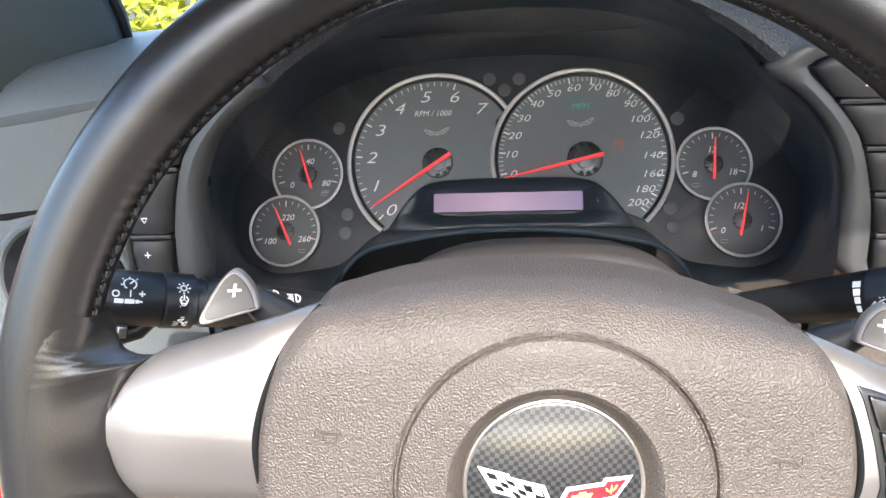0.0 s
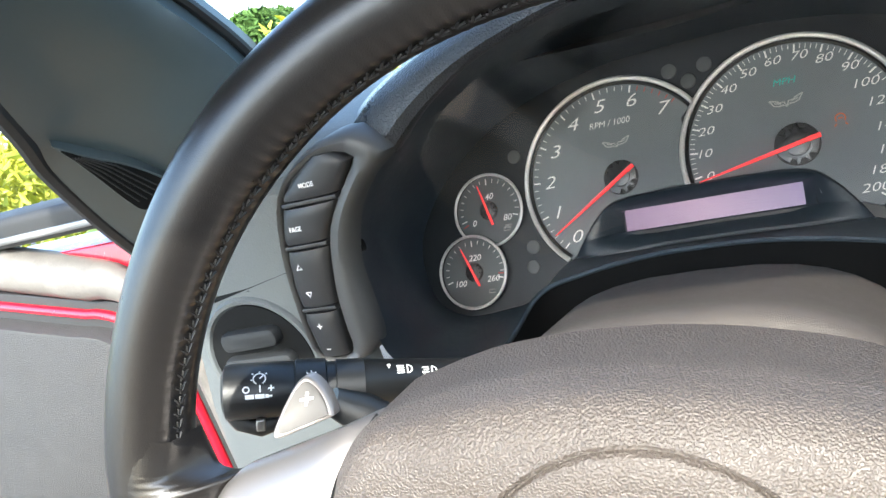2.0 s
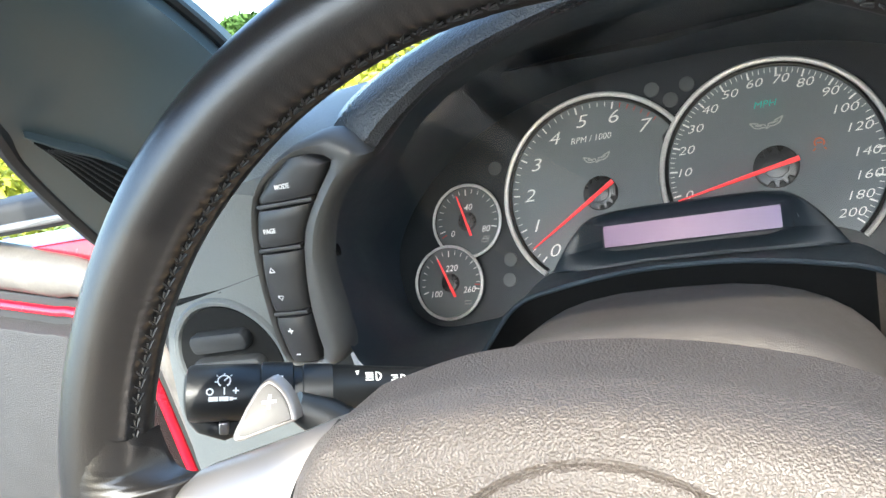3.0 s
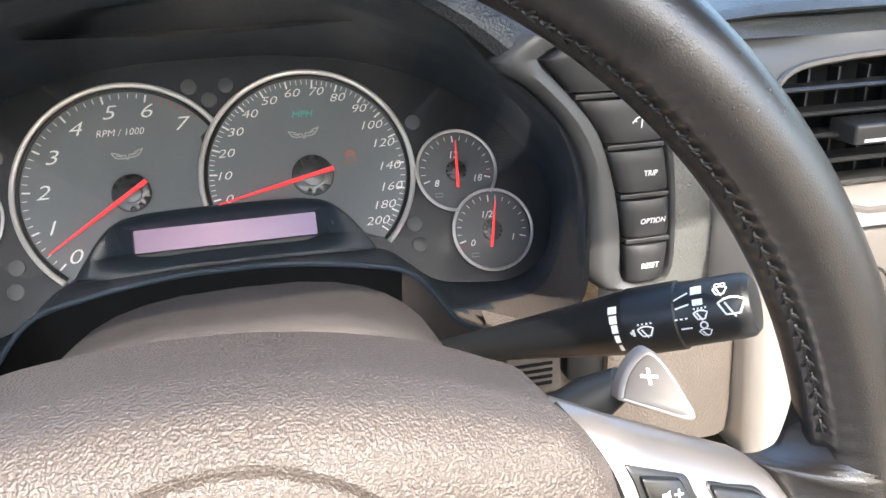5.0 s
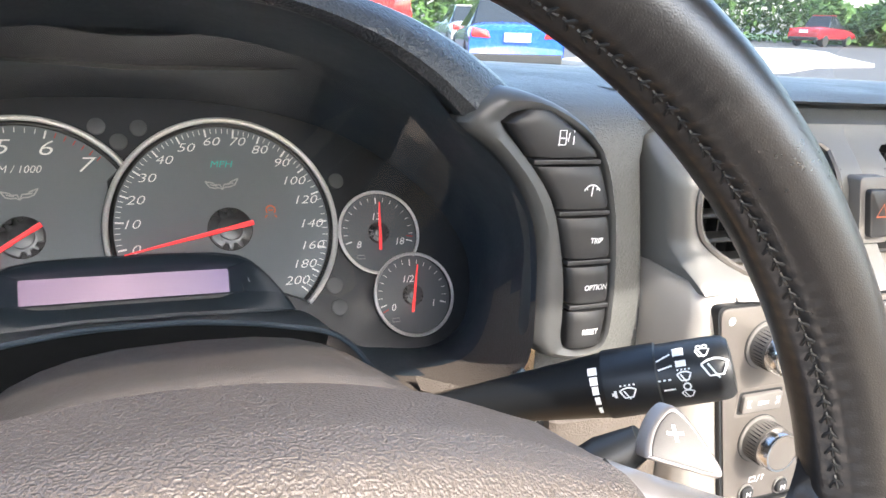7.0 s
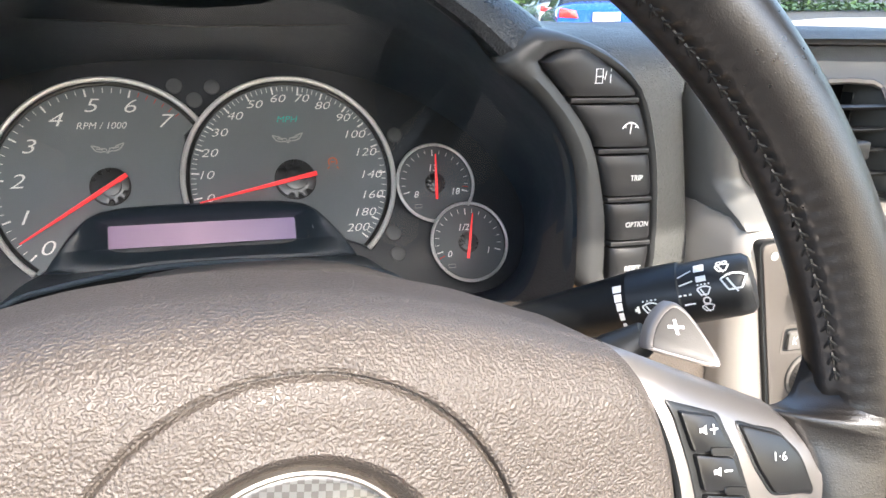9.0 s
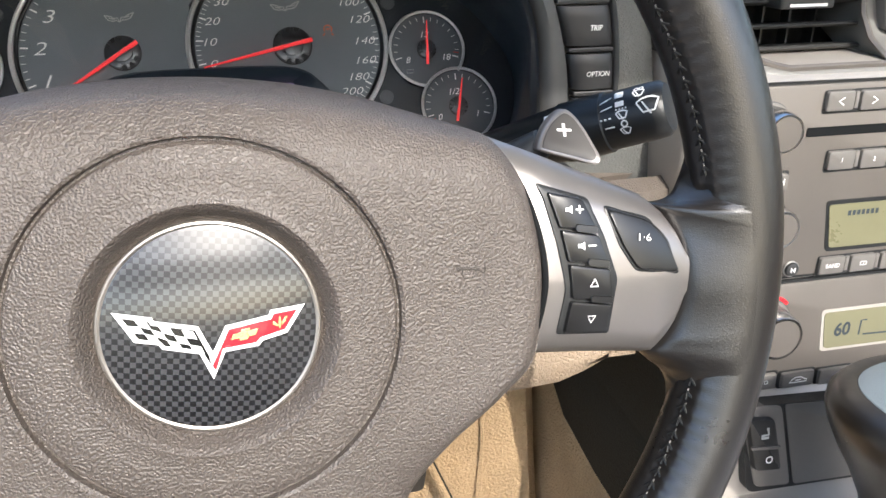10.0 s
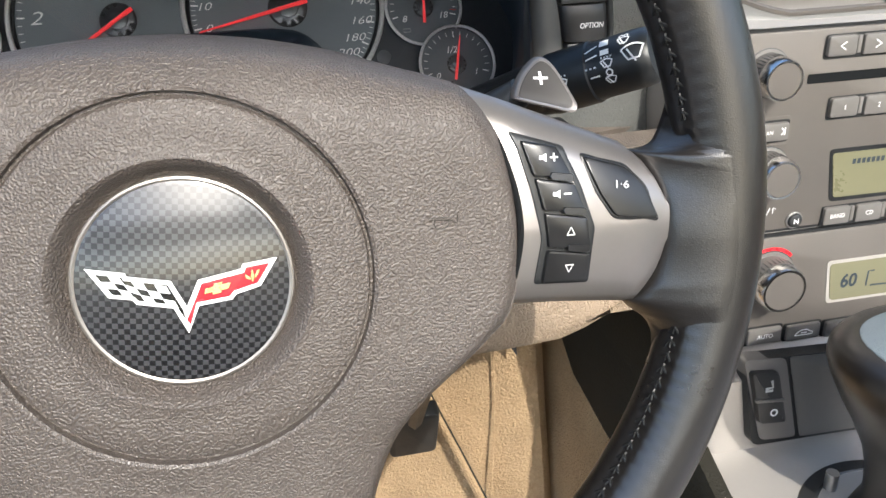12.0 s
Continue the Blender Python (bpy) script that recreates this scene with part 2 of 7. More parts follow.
def clear_glass(name, rough=0.0, tint=(1, 1, 1), ior=1.45):
    m = bpy.data.materials.new(name)
    m.use_nodes = True
    nt = m.node_tree
    nt.nodes.remove(nt.nodes["Principled BSDF"])
    tr = nt.nodes.new("ShaderNodeBsdfTransparent")
    tr.inputs[0].default_value = (*tint, 1)
    gl = nt.nodes.new("ShaderNodeBsdfGlossy")
    gl.inputs["Roughness"].default_value = rough
    fr = nt.nodes.new("ShaderNodeFresnel")
    fr.inputs[0].default_value = ior
    mx = nt.nodes.new("ShaderNodeMixShader")
    nt.links.new(fr.outputs[0], mx.inputs[0])
    nt.links.new(tr.outputs[0], mx.inputs[1])
    nt.links.new(gl.outputs[0], mx.inputs[2])
    nt.links.new(mx.outputs[0], nt.nodes["Material Output"].inputs[0])
    return m


lens_glass = clear_glass("lens_glass", 0.02, ior=1.6)
pane_glass = clear_glass("pane_glass", 0.0, (0.92, 0.96, 0.95))

# ---- building helpers ----


def frame_matrix(place, slope, yaw=0.0, roll=0.0):
    """A frame whose z axis faces the driver: leaning back by slope, turned by yaw and rolled, in degrees."""
    a, b, c = radians(slope), radians(yaw), radians(roll)
    x = Vector((math.cos(b), math.sin(b), 0))
    n = x.cross(Vector((0, math.sin(a), math.cos(a)))).normalized()
    u = n.cross(x)
    x, u = math.cos(c) * x + math.sin(c) * u, -math.sin(c) * x + math.cos(c) * u
    m = Matrix((x, u, n)).transposed().to_4x4()
    m.translation = place
    return m


def thing(name, label, category, m=None, group="", kind=""):
    ob = new(name)
    ob.empty_display_size = 0.02
    if m is not None:
        ob.matrix_world = m
    return tagged(ob, label, category, group, kind)


def finish(bm, mat, smooth=True, name="mesh", sharp=38):
    bmesh.ops.recalc_face_normals(bm, faces=bm.faces)
    me = bpy.data.meshes.new(name)
    bm.to_mesh(me)
    bm.free()
    for m in (mat if isinstance(mat, (list, tuple)) else [mat]):
        me.materials.append(m)
    if smooth:
        for p in me.polygons:
            p.use_smooth = True
        me.set_sharp_from_angle(angle=radians(sharp))
    return me


def part(name, bm, mat, parent=None, label="", m=None, smooth=True, sharp=38):
    me = bm if isinstance(bm, bpy.types.Mesh) else finish(bm, mat, smooth, name, sharp)
    ob = new(name, me)
    if parent is not None:
        ob.parent = parent
    if m is not None:
        ob.matrix_local = m
    if label:
        ob["label"] = label
    return ob


def face_to(ob, place):
    """Turns a sheet's faces so that they look towards a place of its own frame."""
    me = ob.data
    if sum((Vector(place) - p.center).normalized().dot(p.normal) * p.area for p in me.polygons) < 0:
        me.flip_normals()
    return ob


def rounded(points, radius, steps=4, closed=True):
    """A polygon with its corners rounded. radius: one for all or one each."""
    out, n = [], len(points)
    for i, p in enumerate(points):
        p = Vector(p)
        a, b = Vector(points[i - 1]) - p, Vector(points[(i + 1) % n]) - p
        r = radius[i] if isinstance(radius, (list, tuple)) else radius
        d = min(r, a.length * 0.48, b.length * 0.48)
        if d <= 1e-6 or (not closed and i in (0, n - 1)):
            out.append(p)
            continue
        s, e = p + a.normalized() * d, p + b.normalized() * d
        for k in range(steps + 1):
            t = k / steps
            out.append((1 - t) ** 2 * s + 2 * t * (1 - t) * p + t * t * e)
    return out


def spline(points, steps=6, closed=False):
    """A smooth line through points (Catmull-Rom)."""
    pts = [Vector(p) for p in points]
    n, out = len(pts), []
    for i in range(n if closed else n - 1):
        p1, p2 = pts[i], pts[(i + 1) % n]
        p0 = pts[i - 1] if closed or i > 0 else p1 * 2 - p2
        p3 = pts[(i + 2) % n] if closed or i + 2 < n else p2 * 2 - p1
        for k in range(steps):
            t = k / steps
            out.append(0.5 * (2 * p1 + (p2 - p0) * t + (2 * p0 - 5 * p1 + 4 * p2 - p3) * t * t + (3 * p1 - p0 - 3 * p2 + p3) * t ** 3))
    if not closed:
        out.append(pts[-1])
    return out


def prism(outline, z0, z1, bevel=0.0, bm=None, segments=2, taper=0.0):
    """A flat piece with the given outline, from z0 to z1, its front edge rounded."""
    bm = bm or bmesh.new()
    pts = [Vector((p[0], p[1])) for p in outline]
    if sum(a.x * b.y - b.x * a.y for a, b in zip(pts, pts[1:] + pts[:1])) < 0:
        pts.reverse()
    n = len(pts)
    normals = []
    for i in range(n):
        a, b = (pts[i] - pts[i - 1]), (pts[(i + 1) % n] - pts[i])
        na, nb = Vector((a.y, -a.x)), Vector((b.y, -b.x))
        v = (na.normalized() if na.length > 1e-9 else na) + (nb.normalized() if nb.length > 1e-9 else nb)
        v = v.normalized() if v.length > 1e-9 else na
        normals.append(v)
    rings = [(0.0, z0)]
    if bevel > 0:
        for k in range(segments + 1):
            a = math.pi / 2 * k / segments
            rings.append((taper + bevel * (1 - math.cos(a)), z1 - bevel + bevel * math.sin(a)))
    else:
        rings.append((taper, z1))
    rows = [[bm.verts.new((*(p - v * d), z)) for p, v in zip(pts, normals)] for d, z in rings]
    for a, b in zip(rows, rows[1:]):
        for i in range(n):
            bm.faces.new((a[i], a[(i + 1) % n], b[(i + 1) % n], b[i]))
    bm.faces.new(rows[-1])
    bm.faces.new(list(reversed(rows[0])))
    return bm


def loft(rings, bm=None, closed=True, caps=True, ends=False):
    """Skin over a row of rings of points. closed: each ring is a loop; ends: the last ring joins the first."""
    bm = bm or bmesh.new()
    rows = [[bm.verts.new(p) for p in ring] for ring in rings]
    pairs = list(zip(rows, rows[1:])) + ([(rows[-1], rows[0])] if ends else [])
    for a, b in pairs:
        n = len(a)
        for i in range(n if closed else n - 1):
            j = (i + 1) % n
            bm.faces.new((a[i], a[j], b[j], b[i]))
    if caps and closed and not ends:
        bm.faces.new(list(reversed(rows[0])))
        bm.faces.new(rows[-1])
    return bm


def circle(n, r, centre=(0, 0), z=0.0, start=0.0):
    return [Vector((centre[0] + r * math.cos(start + 2 * math.pi * i / n), centre[1] + r * math.sin(start + 2 * math.pi * i / n), z)) for i in range(n)]


def lathe(profile, n=48, bm=None, caps=True):
    """Rings of (radius, z) round the z axis."""
    return loft([circle(n, max(r, 1e-5), z=z) for r, z in profile], bm, caps=caps)


def tube(path, radius, n=10, bm=None, flat=1.0):
    """A round bar along a line of points; radius: one or one each."""
    pts = [Vector(p) for p in path]
    rings, up = [], None
    for i, p in enumerate(pts):
        d = (pts[min(i + 1, len(pts) - 1)] - pts[max(i - 1, 0)]).normalized()
        if up is None:
            up = d.orthogonal().normalized() if abs(d.z) > 0.95 else Vector((0, 0, 1))
        side = d.cross(up).normalized()
        up = side.cross(d).normalized()
        r = radius[i] if isinstance(radius, (list, tuple)) else radius
        rings.append([p + r * (math.cos(2 * math.pi * k / n) * side + flat * math.sin(2 * math.pi * k / n) * up) for k in range(n)])
    return loft(rings, bm)


def slab(corners, normal, thick, bm=None):
    """A plate on a loop of 3D points, thick along minus normal."""
    bm = bm or bmesh.new()
    off = Vector(normal).normalized() * -thick
    a = [bm.verts.new(Vector(c)) for c in corners]
    b = [bm.verts.new(Vector(c) + off) for c in corners]
    n = len(a)
    bm.faces.new(a)
    bm.faces.new(list(reversed(b)))
    for i in range(n):
        bm.faces.new((a[i], b[i], b[(i + 1) % n], a[(i + 1) % n]))
    return bm


def box(x0, x1, y0, y1, z0, z1, bevel=0.0, bm=None):
    b = bmesh.new()
    bmesh.ops.create_cube(b, size=1.0, matrix=Matrix.LocRotScale(((x0 + x1) / 2, (y0 + y1) / 2, (z0 + z1) / 2), None, (x1 - x0, y1 - y0, z1 - z0)))
    if bevel:
        bmesh.ops.bevel(b, geom=b.edges, offset=bevel, segments=3, affect='EDGES', profile=0.6)
    if bm is None:
        return b
    me = bpy.data.meshes.new("t")
    b.to_mesh(me)
    b.free()
    bm.from_mesh(me)
    bpy.data.meshes.remove(me)
    return bm


letters = {}


def writing(text, size, mat, parent, x, y, z, angle=0.0, shear=0.0, squeeze=1.0, name="lettering", bold=0.0, m=None):
    """Printed characters, centred on (x, y) of the parent's frame."""
    key = (text, round(size, 5), shear, round(bold, 6), mat.name)
    if key not in letters:
        cu = bpy.data.curves.new("text", 'FONT')
        cu.body, cu.size, cu.align_x, cu.align_y = text, size, 'CENTER', 'CENTER'
        cu.shear, cu.resolution_u, cu.extrude, cu.offset = shear, 3, 0.00004, bold
        ob = new("text", cu)
        bpy.context.view_layer.update()
        me = bpy.data.meshes.new_from_object(ob.evaluated_get(bpy.context.evaluated_depsgraph_get()))
        bpy.data.objects.remove(ob)
        bpy.data.curves.remove(cu)
        me.materials.clear()
        me.materials.append(mat)
        letters[key] = me
    ob = new(name, letters[key])
    ob.parent = parent
    local = Matrix.Translation((x, y, z)) @ Matrix.Rotation(radians(angle), 4, 'Z') @ Matrix.Diagonal((squeeze, 1, 1, 1))
    ob.matrix_local = m @ local if m is not None else local
    return ob


def stroke(lines, width, z0=0.0, bm=None, height=0.0001):
    """Flat printed lines: each a row of 2D points, drawn with the given width."""
    bm = bm or bmesh.new()
    for line in lines:
        pts = [Vector((p[0], p[1])) for p in line]
        left, right = [], []
        for i, p in enumerate(pts):
            d = (pts[min(i + 1, len(pts) - 1)] - pts[max(i - 1, 0)])
            d = d.normalized() if d.length > 1e-9 else Vector((1, 0))
            nrm = Vector((-d.y, d.x)) * width / 2
            left.append(bm.verts.new((*(p + nrm), z0 + height)))
            right.append(bm.verts.new((*(p - nrm), z0 + height)))
        for i in range(len(pts) - 1):
            bm.faces.new((left[i], right[i], right[i + 1], left[i + 1]))
    return bm


def arc(cx, cy, r, a0, a1, n=16):
    return [(cx + r * math.cos(radians(a0 + (a1 - a0) * i / n)), cy + r * math.sin(radians(a0 + (a1 - a0) * i / n))) for i in range(n + 1)]


def smoothstep(a, b, v):
    t = min(1, max(0, (v - a) / (b - a)))
    return t * t * (3 - 2 * t)

# ---- steering wheel ----
WHEEL = frame_matrix((0.0091, 0.2825, 0.8824), 12.16, 2.54, -4.9)
wheel = thing("steering_wheel", "black leather-wrapped steering wheel with grey hub and silver spokes", "steering wheel", WHEEL)
RIM, TUBE = 0.1740, 0.0148
CX = 0.0015          # the hub sits a little off the rim's middle
HUB = Matrix.Translation((CX, 0, 0))


def bulge(a):
    """How far the leather reaches inwards at the lower spoke, by the angle round the rim in degrees."""
    out = 0.0
    for c, w in ((270, 18),):
        d = abs((a - c + 180) % 360 - 180)
        out = max(out, 1 - smoothstep(w * 0.3, w * 1.25, d))
    return out


rings = []
for i in range(840):
    a = 2 * math.pi * i / 840
    k = bulge(math.degrees(a))
    seam = 164 + 8 * max(0.0, -math.cos(a))       # the seam sits further in on one side
    ring = []
    for j in range(40):
        b = 2 * math.pi * j / 40
        cr, cz = math.cos(b), math.sin(b)
        r = TUBE * (1 + 0.03 * math.sin(9 * a) * 0.4)
        inner = max(0.0, -cr)
        rr = RIM + r * 0.96 * cr - inner * k * 0.0050
        zz = r * 1.06 * cz * (1 - 0.5 * k * inner ** 2)
        # shallow groove where the leather is sewn together, on the inside facing the driver
        d = abs(math.degrees(b) - seam)
        if d < 13 and k < 0.95:
            rr += 0.0013 * (1 - d / 13)
            zz -= 0.0010 * (1 - d / 13)
        # puckers where each stitch pulls the leather
        pull = 0.00042 * math.cos(2 * math.pi * i / 4 + 0.6 * math.sin(i * 0.37)) * (0.75 + 0.25 * math.sin(i * 0.113)) * max(0.0, 1 - abs(math.degrees(b) - seam + 6) / 42) ** 1.3 * (1 - 0.8 * k)
        rr += pull * cr
        zz += pull * cz
        ring.append((rr * math.cos(a), rr * math.sin(a), zz))
    rings.append(ring)
part("rim", loft(rings, ends=True), rim_leather, wheel, "black leather rim, worn shiny, sewn along its inner side")

# sewn seam: one stitch is a pair of slanted threads
bm = bmesh.new()
tube([(-0.0022, -0.0014, -0.0002), (-0.0002, 0.0008, 0.0005), (0.0002, 0.0010, 0.0005), (0.0021, -0.0006, -0.0002)], 0.00050, 5, bm)
tube([(-0.0002, -0.0016, -0.0001), (0.0001, 0.0004, 0.0003), (0, 0.0022, -0.0001)], 0.00045, 5, bm)
thread = material("thread", (0.016, 0.016, 0.016), 0.45, vary=0.2, spec=0.4)
stitch_mesh = finish(bm, thread, name="stitch")
for i in range(210):
    deg = i * 360 / 210
    k = bulge(deg)
    if k > 0.93 or abs((deg + 90) % 180 - 90.5) < 12.5:
        continue
    a = radians(deg)
    b = radians(164 + 8 * max(0.0, -math.cos(a)))
    rr = RIM + (TUBE - 0.0002) * 0.96 * math.cos(b) - (-math.cos(b)) * k * 0.0050 + 0.0004
    zz = (TUBE - 0.0002) * 1.06 * math.sin(b) * (1 - 0.46 * k)
    radial = Vector((math.cos(a), math.sin(a), 0))
    tang = Vector((-math.sin(a), math.cos(a), 0))
    out = (radial * math.cos(b) + Vector((0, 0, 1)) * math.sin(b)).normalized()
    side = tang.cross(out).normalized()
    m = Matrix((side, tang, out)).transposed().to_4x4()
    m.translation = radial * rr + Vector((0, 0, zz))
    part("stitch", stitch_mesh, None, wheel, m=m @ Matrix.Rotation(random.uniform(-0.25, 0.25), 4, 'Z'))

# hub: rings from the badge outwards to the outline of the pad
BADGE = Vector((0.0005, -0.005))
CREST = [(0, 0.0620), (0.020, 0.0612), (0.035, 0.0595), (0.050, 0.0570), (0.060, 0.0545), (0.072, 0.0512), (0.0822, 0.0478)]
half = CREST + [(0.0915, 0.036), (0.0977, 0.020), (0.1000, 0.005), (0.0990, -0.010), (0.0962, -0.0220), (0.0880, -0.0310), (0.0755, -0.0441), (0.0654, -0.0569),
        (0.0587, -0.0681), (0.0538, -0.0836), (0.0500, -0.103), (0.0460, -0.128), (0.022, -0.134), (0, -0.135)]
loop = spline(half + [(-x, y) for x, y in half[-2:0:-1]], 6, closed=True)


def outline_at(ang):
    """The pad's edge in the direction ang from the badge."""
    d = Vector((math.cos(ang), math.sin(ang)))
    best = 0.05
    for p, q in zip(loop, loop[1:] + loop[:1]):
        e = q - p
        den = d.x * e.y - d.y * e.x
        if abs(den) < 1e-12:
            continue
        w = p - BADGE
        t = (w.x * e.y - w.y * e.x) / den
        s = (w.x * d.y - w.y * d.x) / den
        if t > 0 and -1e-6 <= s <= 1 + 1e-6:
            best = max(best, t)
    return best


FALL = sorted({round(p.x, 5): p.y for p in loop if p.x >= -1e-6 and p.y > 0.01}.items())


def pad_height(x, y, s):
    """The pad's front: nearly flat, falling away along its edges and towards the top."""
    z = 0.0135 - 0.15 * x * x - 0.6 * min(0, y + 0.02) ** 2
    crest = next((y0 + (y1 - y0) * (abs(x) - x0) / (x1 - x0) for (x0, y0), (x1, y1) in zip(FALL, FALL[1:]) if abs(x) <= x1), 0.02)
    t = min(1.0, max(0.0, 1 - (crest - y) / 0.024)) 
    z -= 0.0250 * (1 - math.sqrt(1 - 0.93 * t ** 2.4)) * (1 - 0.88 * smoothstep(0.055, 0.100, abs(x)))
    low = 1 - smoothstep(-0.062, -0.030, y)
    u = min(1.0, max(0.0, (s - 0.62) / 0.38))
    z -= 0.010 * low * (1 - math.sqrt(1 - 0.96 * u * u))
    return z - 0.0045 * smoothstep(0.93, 1.0, s) ** 2


rows, N = [], 336
angles = [2 * math.pi * i / N for i in range(N)]
reach = [outline_at(a) for a in angles]
ROUND = [(0.0300, -0.0075), (0.0306, -0.0070), (0.0318, -0.0052), (0.0332, -0.0022), (0.0343, -0.0003), (0.0354, 0.0006), (0.0368, 0.0002), (0.042, 0.0), (0.0505, 0.0),
         (0.0512, -0.0004), (0.0519, -0.0022), (0.0526, -0.0022), (0.0530, 0.0), (0.0540, 0.0006), (0.0552, 0.0004)]
for r, dz in ROUND:
    rows.append([(BADGE.x + r * math.cos(a), BADGE.y + r * math.sin(a),
                  pad_height(BADGE.x + r * math.cos(a), BADGE.y + r * math.sin(a), r / q) + dz) for a, q in zip(angles, reach)])
for f in (0.12, 0.25, 0.4, 0.55, 0.68, 0.78, 0.86, 0.91, 0.95, 0.975, 0.985, 0.993, 1.0):
    row = []
    for a, q in zip(angles, reach):
        r = 0.0555 + (q - 0.0555) * f
        x, y = BADGE.x + r * math.cos(a), BADGE.y + r * math.sin(a)
        row.append((x, y, pad_height(x, y, r / q)))
    rows.append(row)
for back in (0.006, 0.011, 0.014):
    rows.append([(x * (1 - back * 0.3), y * (1 + back * (1.6 * smoothstep(0.03, 0.05, y) - 0.3)), z - back * (1.9 - 0.9 * smoothstep(0.03, 0.05, y))) for x, y, z in rows[len(rows) - 1]])
pad = part("airbag_cover", loft(rows, caps=False), pad_vinyl, wheel, "grey-brown pebbled vinyl hub cover", HUB)

# badge: a shallow dome with a bright ring, carbon weave and crossed flags
badge_m = Matrix.Translation((CX + BADGE.x, BADGE.y, 0.0072))
badge = part("badge", lathe([(0.0300, -0.006), (0.0300, 0.0006), (0.0290, 0.0012), (0.0278, 0.0014), (0.024, 0.0022), (0.018, 0.0031),
                             (0.012, 0.0037), (0.006, 0.0041), (0.0005, 0.0042)], 72), carbon, wheel, "round dark carbon-weave badge", badge_m)
part("badge_ring", lathe([(0.0303, -0.004), (0.0303, 0.0009), (0.0300, 0.0014), (0.0294, 0.0016), (0.0288, 0.0013), (0.0287, 0.0008)], 72, caps=False),
     dull_ring, badge, "thin dull metal ring")


def dome(x, y):
    r = math.hypot(x, y)
    return 0.0042 - 0.0033 * (r / 0.028) ** 2


def on_dome(outline, lift, mat, name, rim_depth=0.0006, label=""):
    """A flat emblem piece that follows the badge's dome."""
    b = bmesh.new()
    top = [b.verts.new((x, y, dome(x, y) + lift)) for x, y in outline]
    low = [b.verts.new((x, y, dome(x, y) - 0.0003)) for x, y in outline]
    f = b.faces.new(top)
    n = len(top)
    for i in range(n):
        b.faces.new((top[i], low[i], low[(i + 1) % n], top[(i + 1) % n]))
    bmesh.ops.triangulate(b, faces=[f])
    return part(name, b, mat, badge, label, smooth=False)


wing = [(-0.0256, 0.0058), (-0.0152, 0.0044), (-0.0148, 0.0034), (-0.0034, 0.0016), (0.0003, -0.0060), (0.0038, 0.0014), (0.0154, 0.0036), (0.0160, 0.0050), (0.0256, 0.0060), (0.0206, -0.0018),
        (0.0138, -0.0035), (0.0126, -0.0049), (0.0036, -0.0060), (0.0003, -0.0139), (-0.0032, -0.0062), (-0.0128, -0.0045), (-0.0138, -0.0032), (-0.0200, -0.0024)]
on_dome(wing, 0.0006, white_ink, "flag_border", label="white flag outline")
on_dome([(-0.0229, 0.0043), (-0.0160, 0.0033), (-0.0156, 0.0024), (-0.0042, 0.0006), (-0.0007, -0.0068), (-0.0001, -0.0098), (-0.0026, -0.0051), (-0.0122, -0.0034), (-0.0131, -0.0022), (-0.0188, -0.0014)],
        0.0009, badge_black, "checkered_flag", label="black and white checkered flag")
on_dome([(0.0047, 0.0004), (0.0162, 0.0025), (0.0168, 0.0039), (0.0233, 0.0046), (0.0199, -0.0007), (0.0132, -0.0024), (0.0120, -0.0038), (0.0030, -0.0049), (0.0010, -0.0112), (0.0001, -0.0098)],
        0.0009, badge_red, "red_flag", label="red flag with a gold bow shape")
on_dome([(x + 0.0006, y - 0.0008) for x, y in [(0.0051, -0.0003), (0.0071, 0.0001), (0.0074, 0.0009), (0.0096, 0.0013), (0.0096, 0.0006), (0.0118, 0.0009), (0.0112, -0.0006), (0.0093, -0.0010), (0.0090, -0.0017), (0.0069, -0.0020), (0.0069, -0.0013), (0.0047, -0.0017)]],
        0.0012, badge_gold, "gold_bow")
for line in ([(0.0189, -0.0002), (0.0187, 0.0016), (0.0191, 0.0034), (0.0195, 0.0016), (0.0192, -0.0002)], [(0.0184, 0.0004), (0.0172, 0.0010), (0.0172, 0.0020), (0.0179, 0.0015), (0.0187, 0.0008)], [(0.0196, 0.0006), (0.0206, 0.0018), (0.0212, 0.0030), (0.0206, 0.0030), (0.0199, 0.0018)]):
    on_dome([(x - 0.0006, y) for x, y in line], 0.0012, badge_gold, "gold_petal")


def flag_cell(u, v):
    """A place on the checkered flag: u along it, v down it, both 0 to 1."""
    top = Vector((-0.0226, 0.0040)).lerp(Vector((-0.0046, 0.0006)), u)
    low = Vector((-0.0188, -0.0016)).lerp(Vector((-0.0018, -0.0060)), u)
    wave = 0.0008 * math.exp(-((u - 0.22) / 0.25) ** 2) - 0.0002
    return top.lerp(low, v) + Vector((0, wave))


for i in range(6):
    for j in range(3):
        if (i + j) % 2:
            on_dome([flag_cell(i / 6, j / 3), flag_cell((i + 1) / 6, j / 3), flag_cell((i + 1) / 6, (j + 1) / 3), flag_cell(i / 6, (j + 1) / 3)], 0.0012, white_ink, "flag_square")

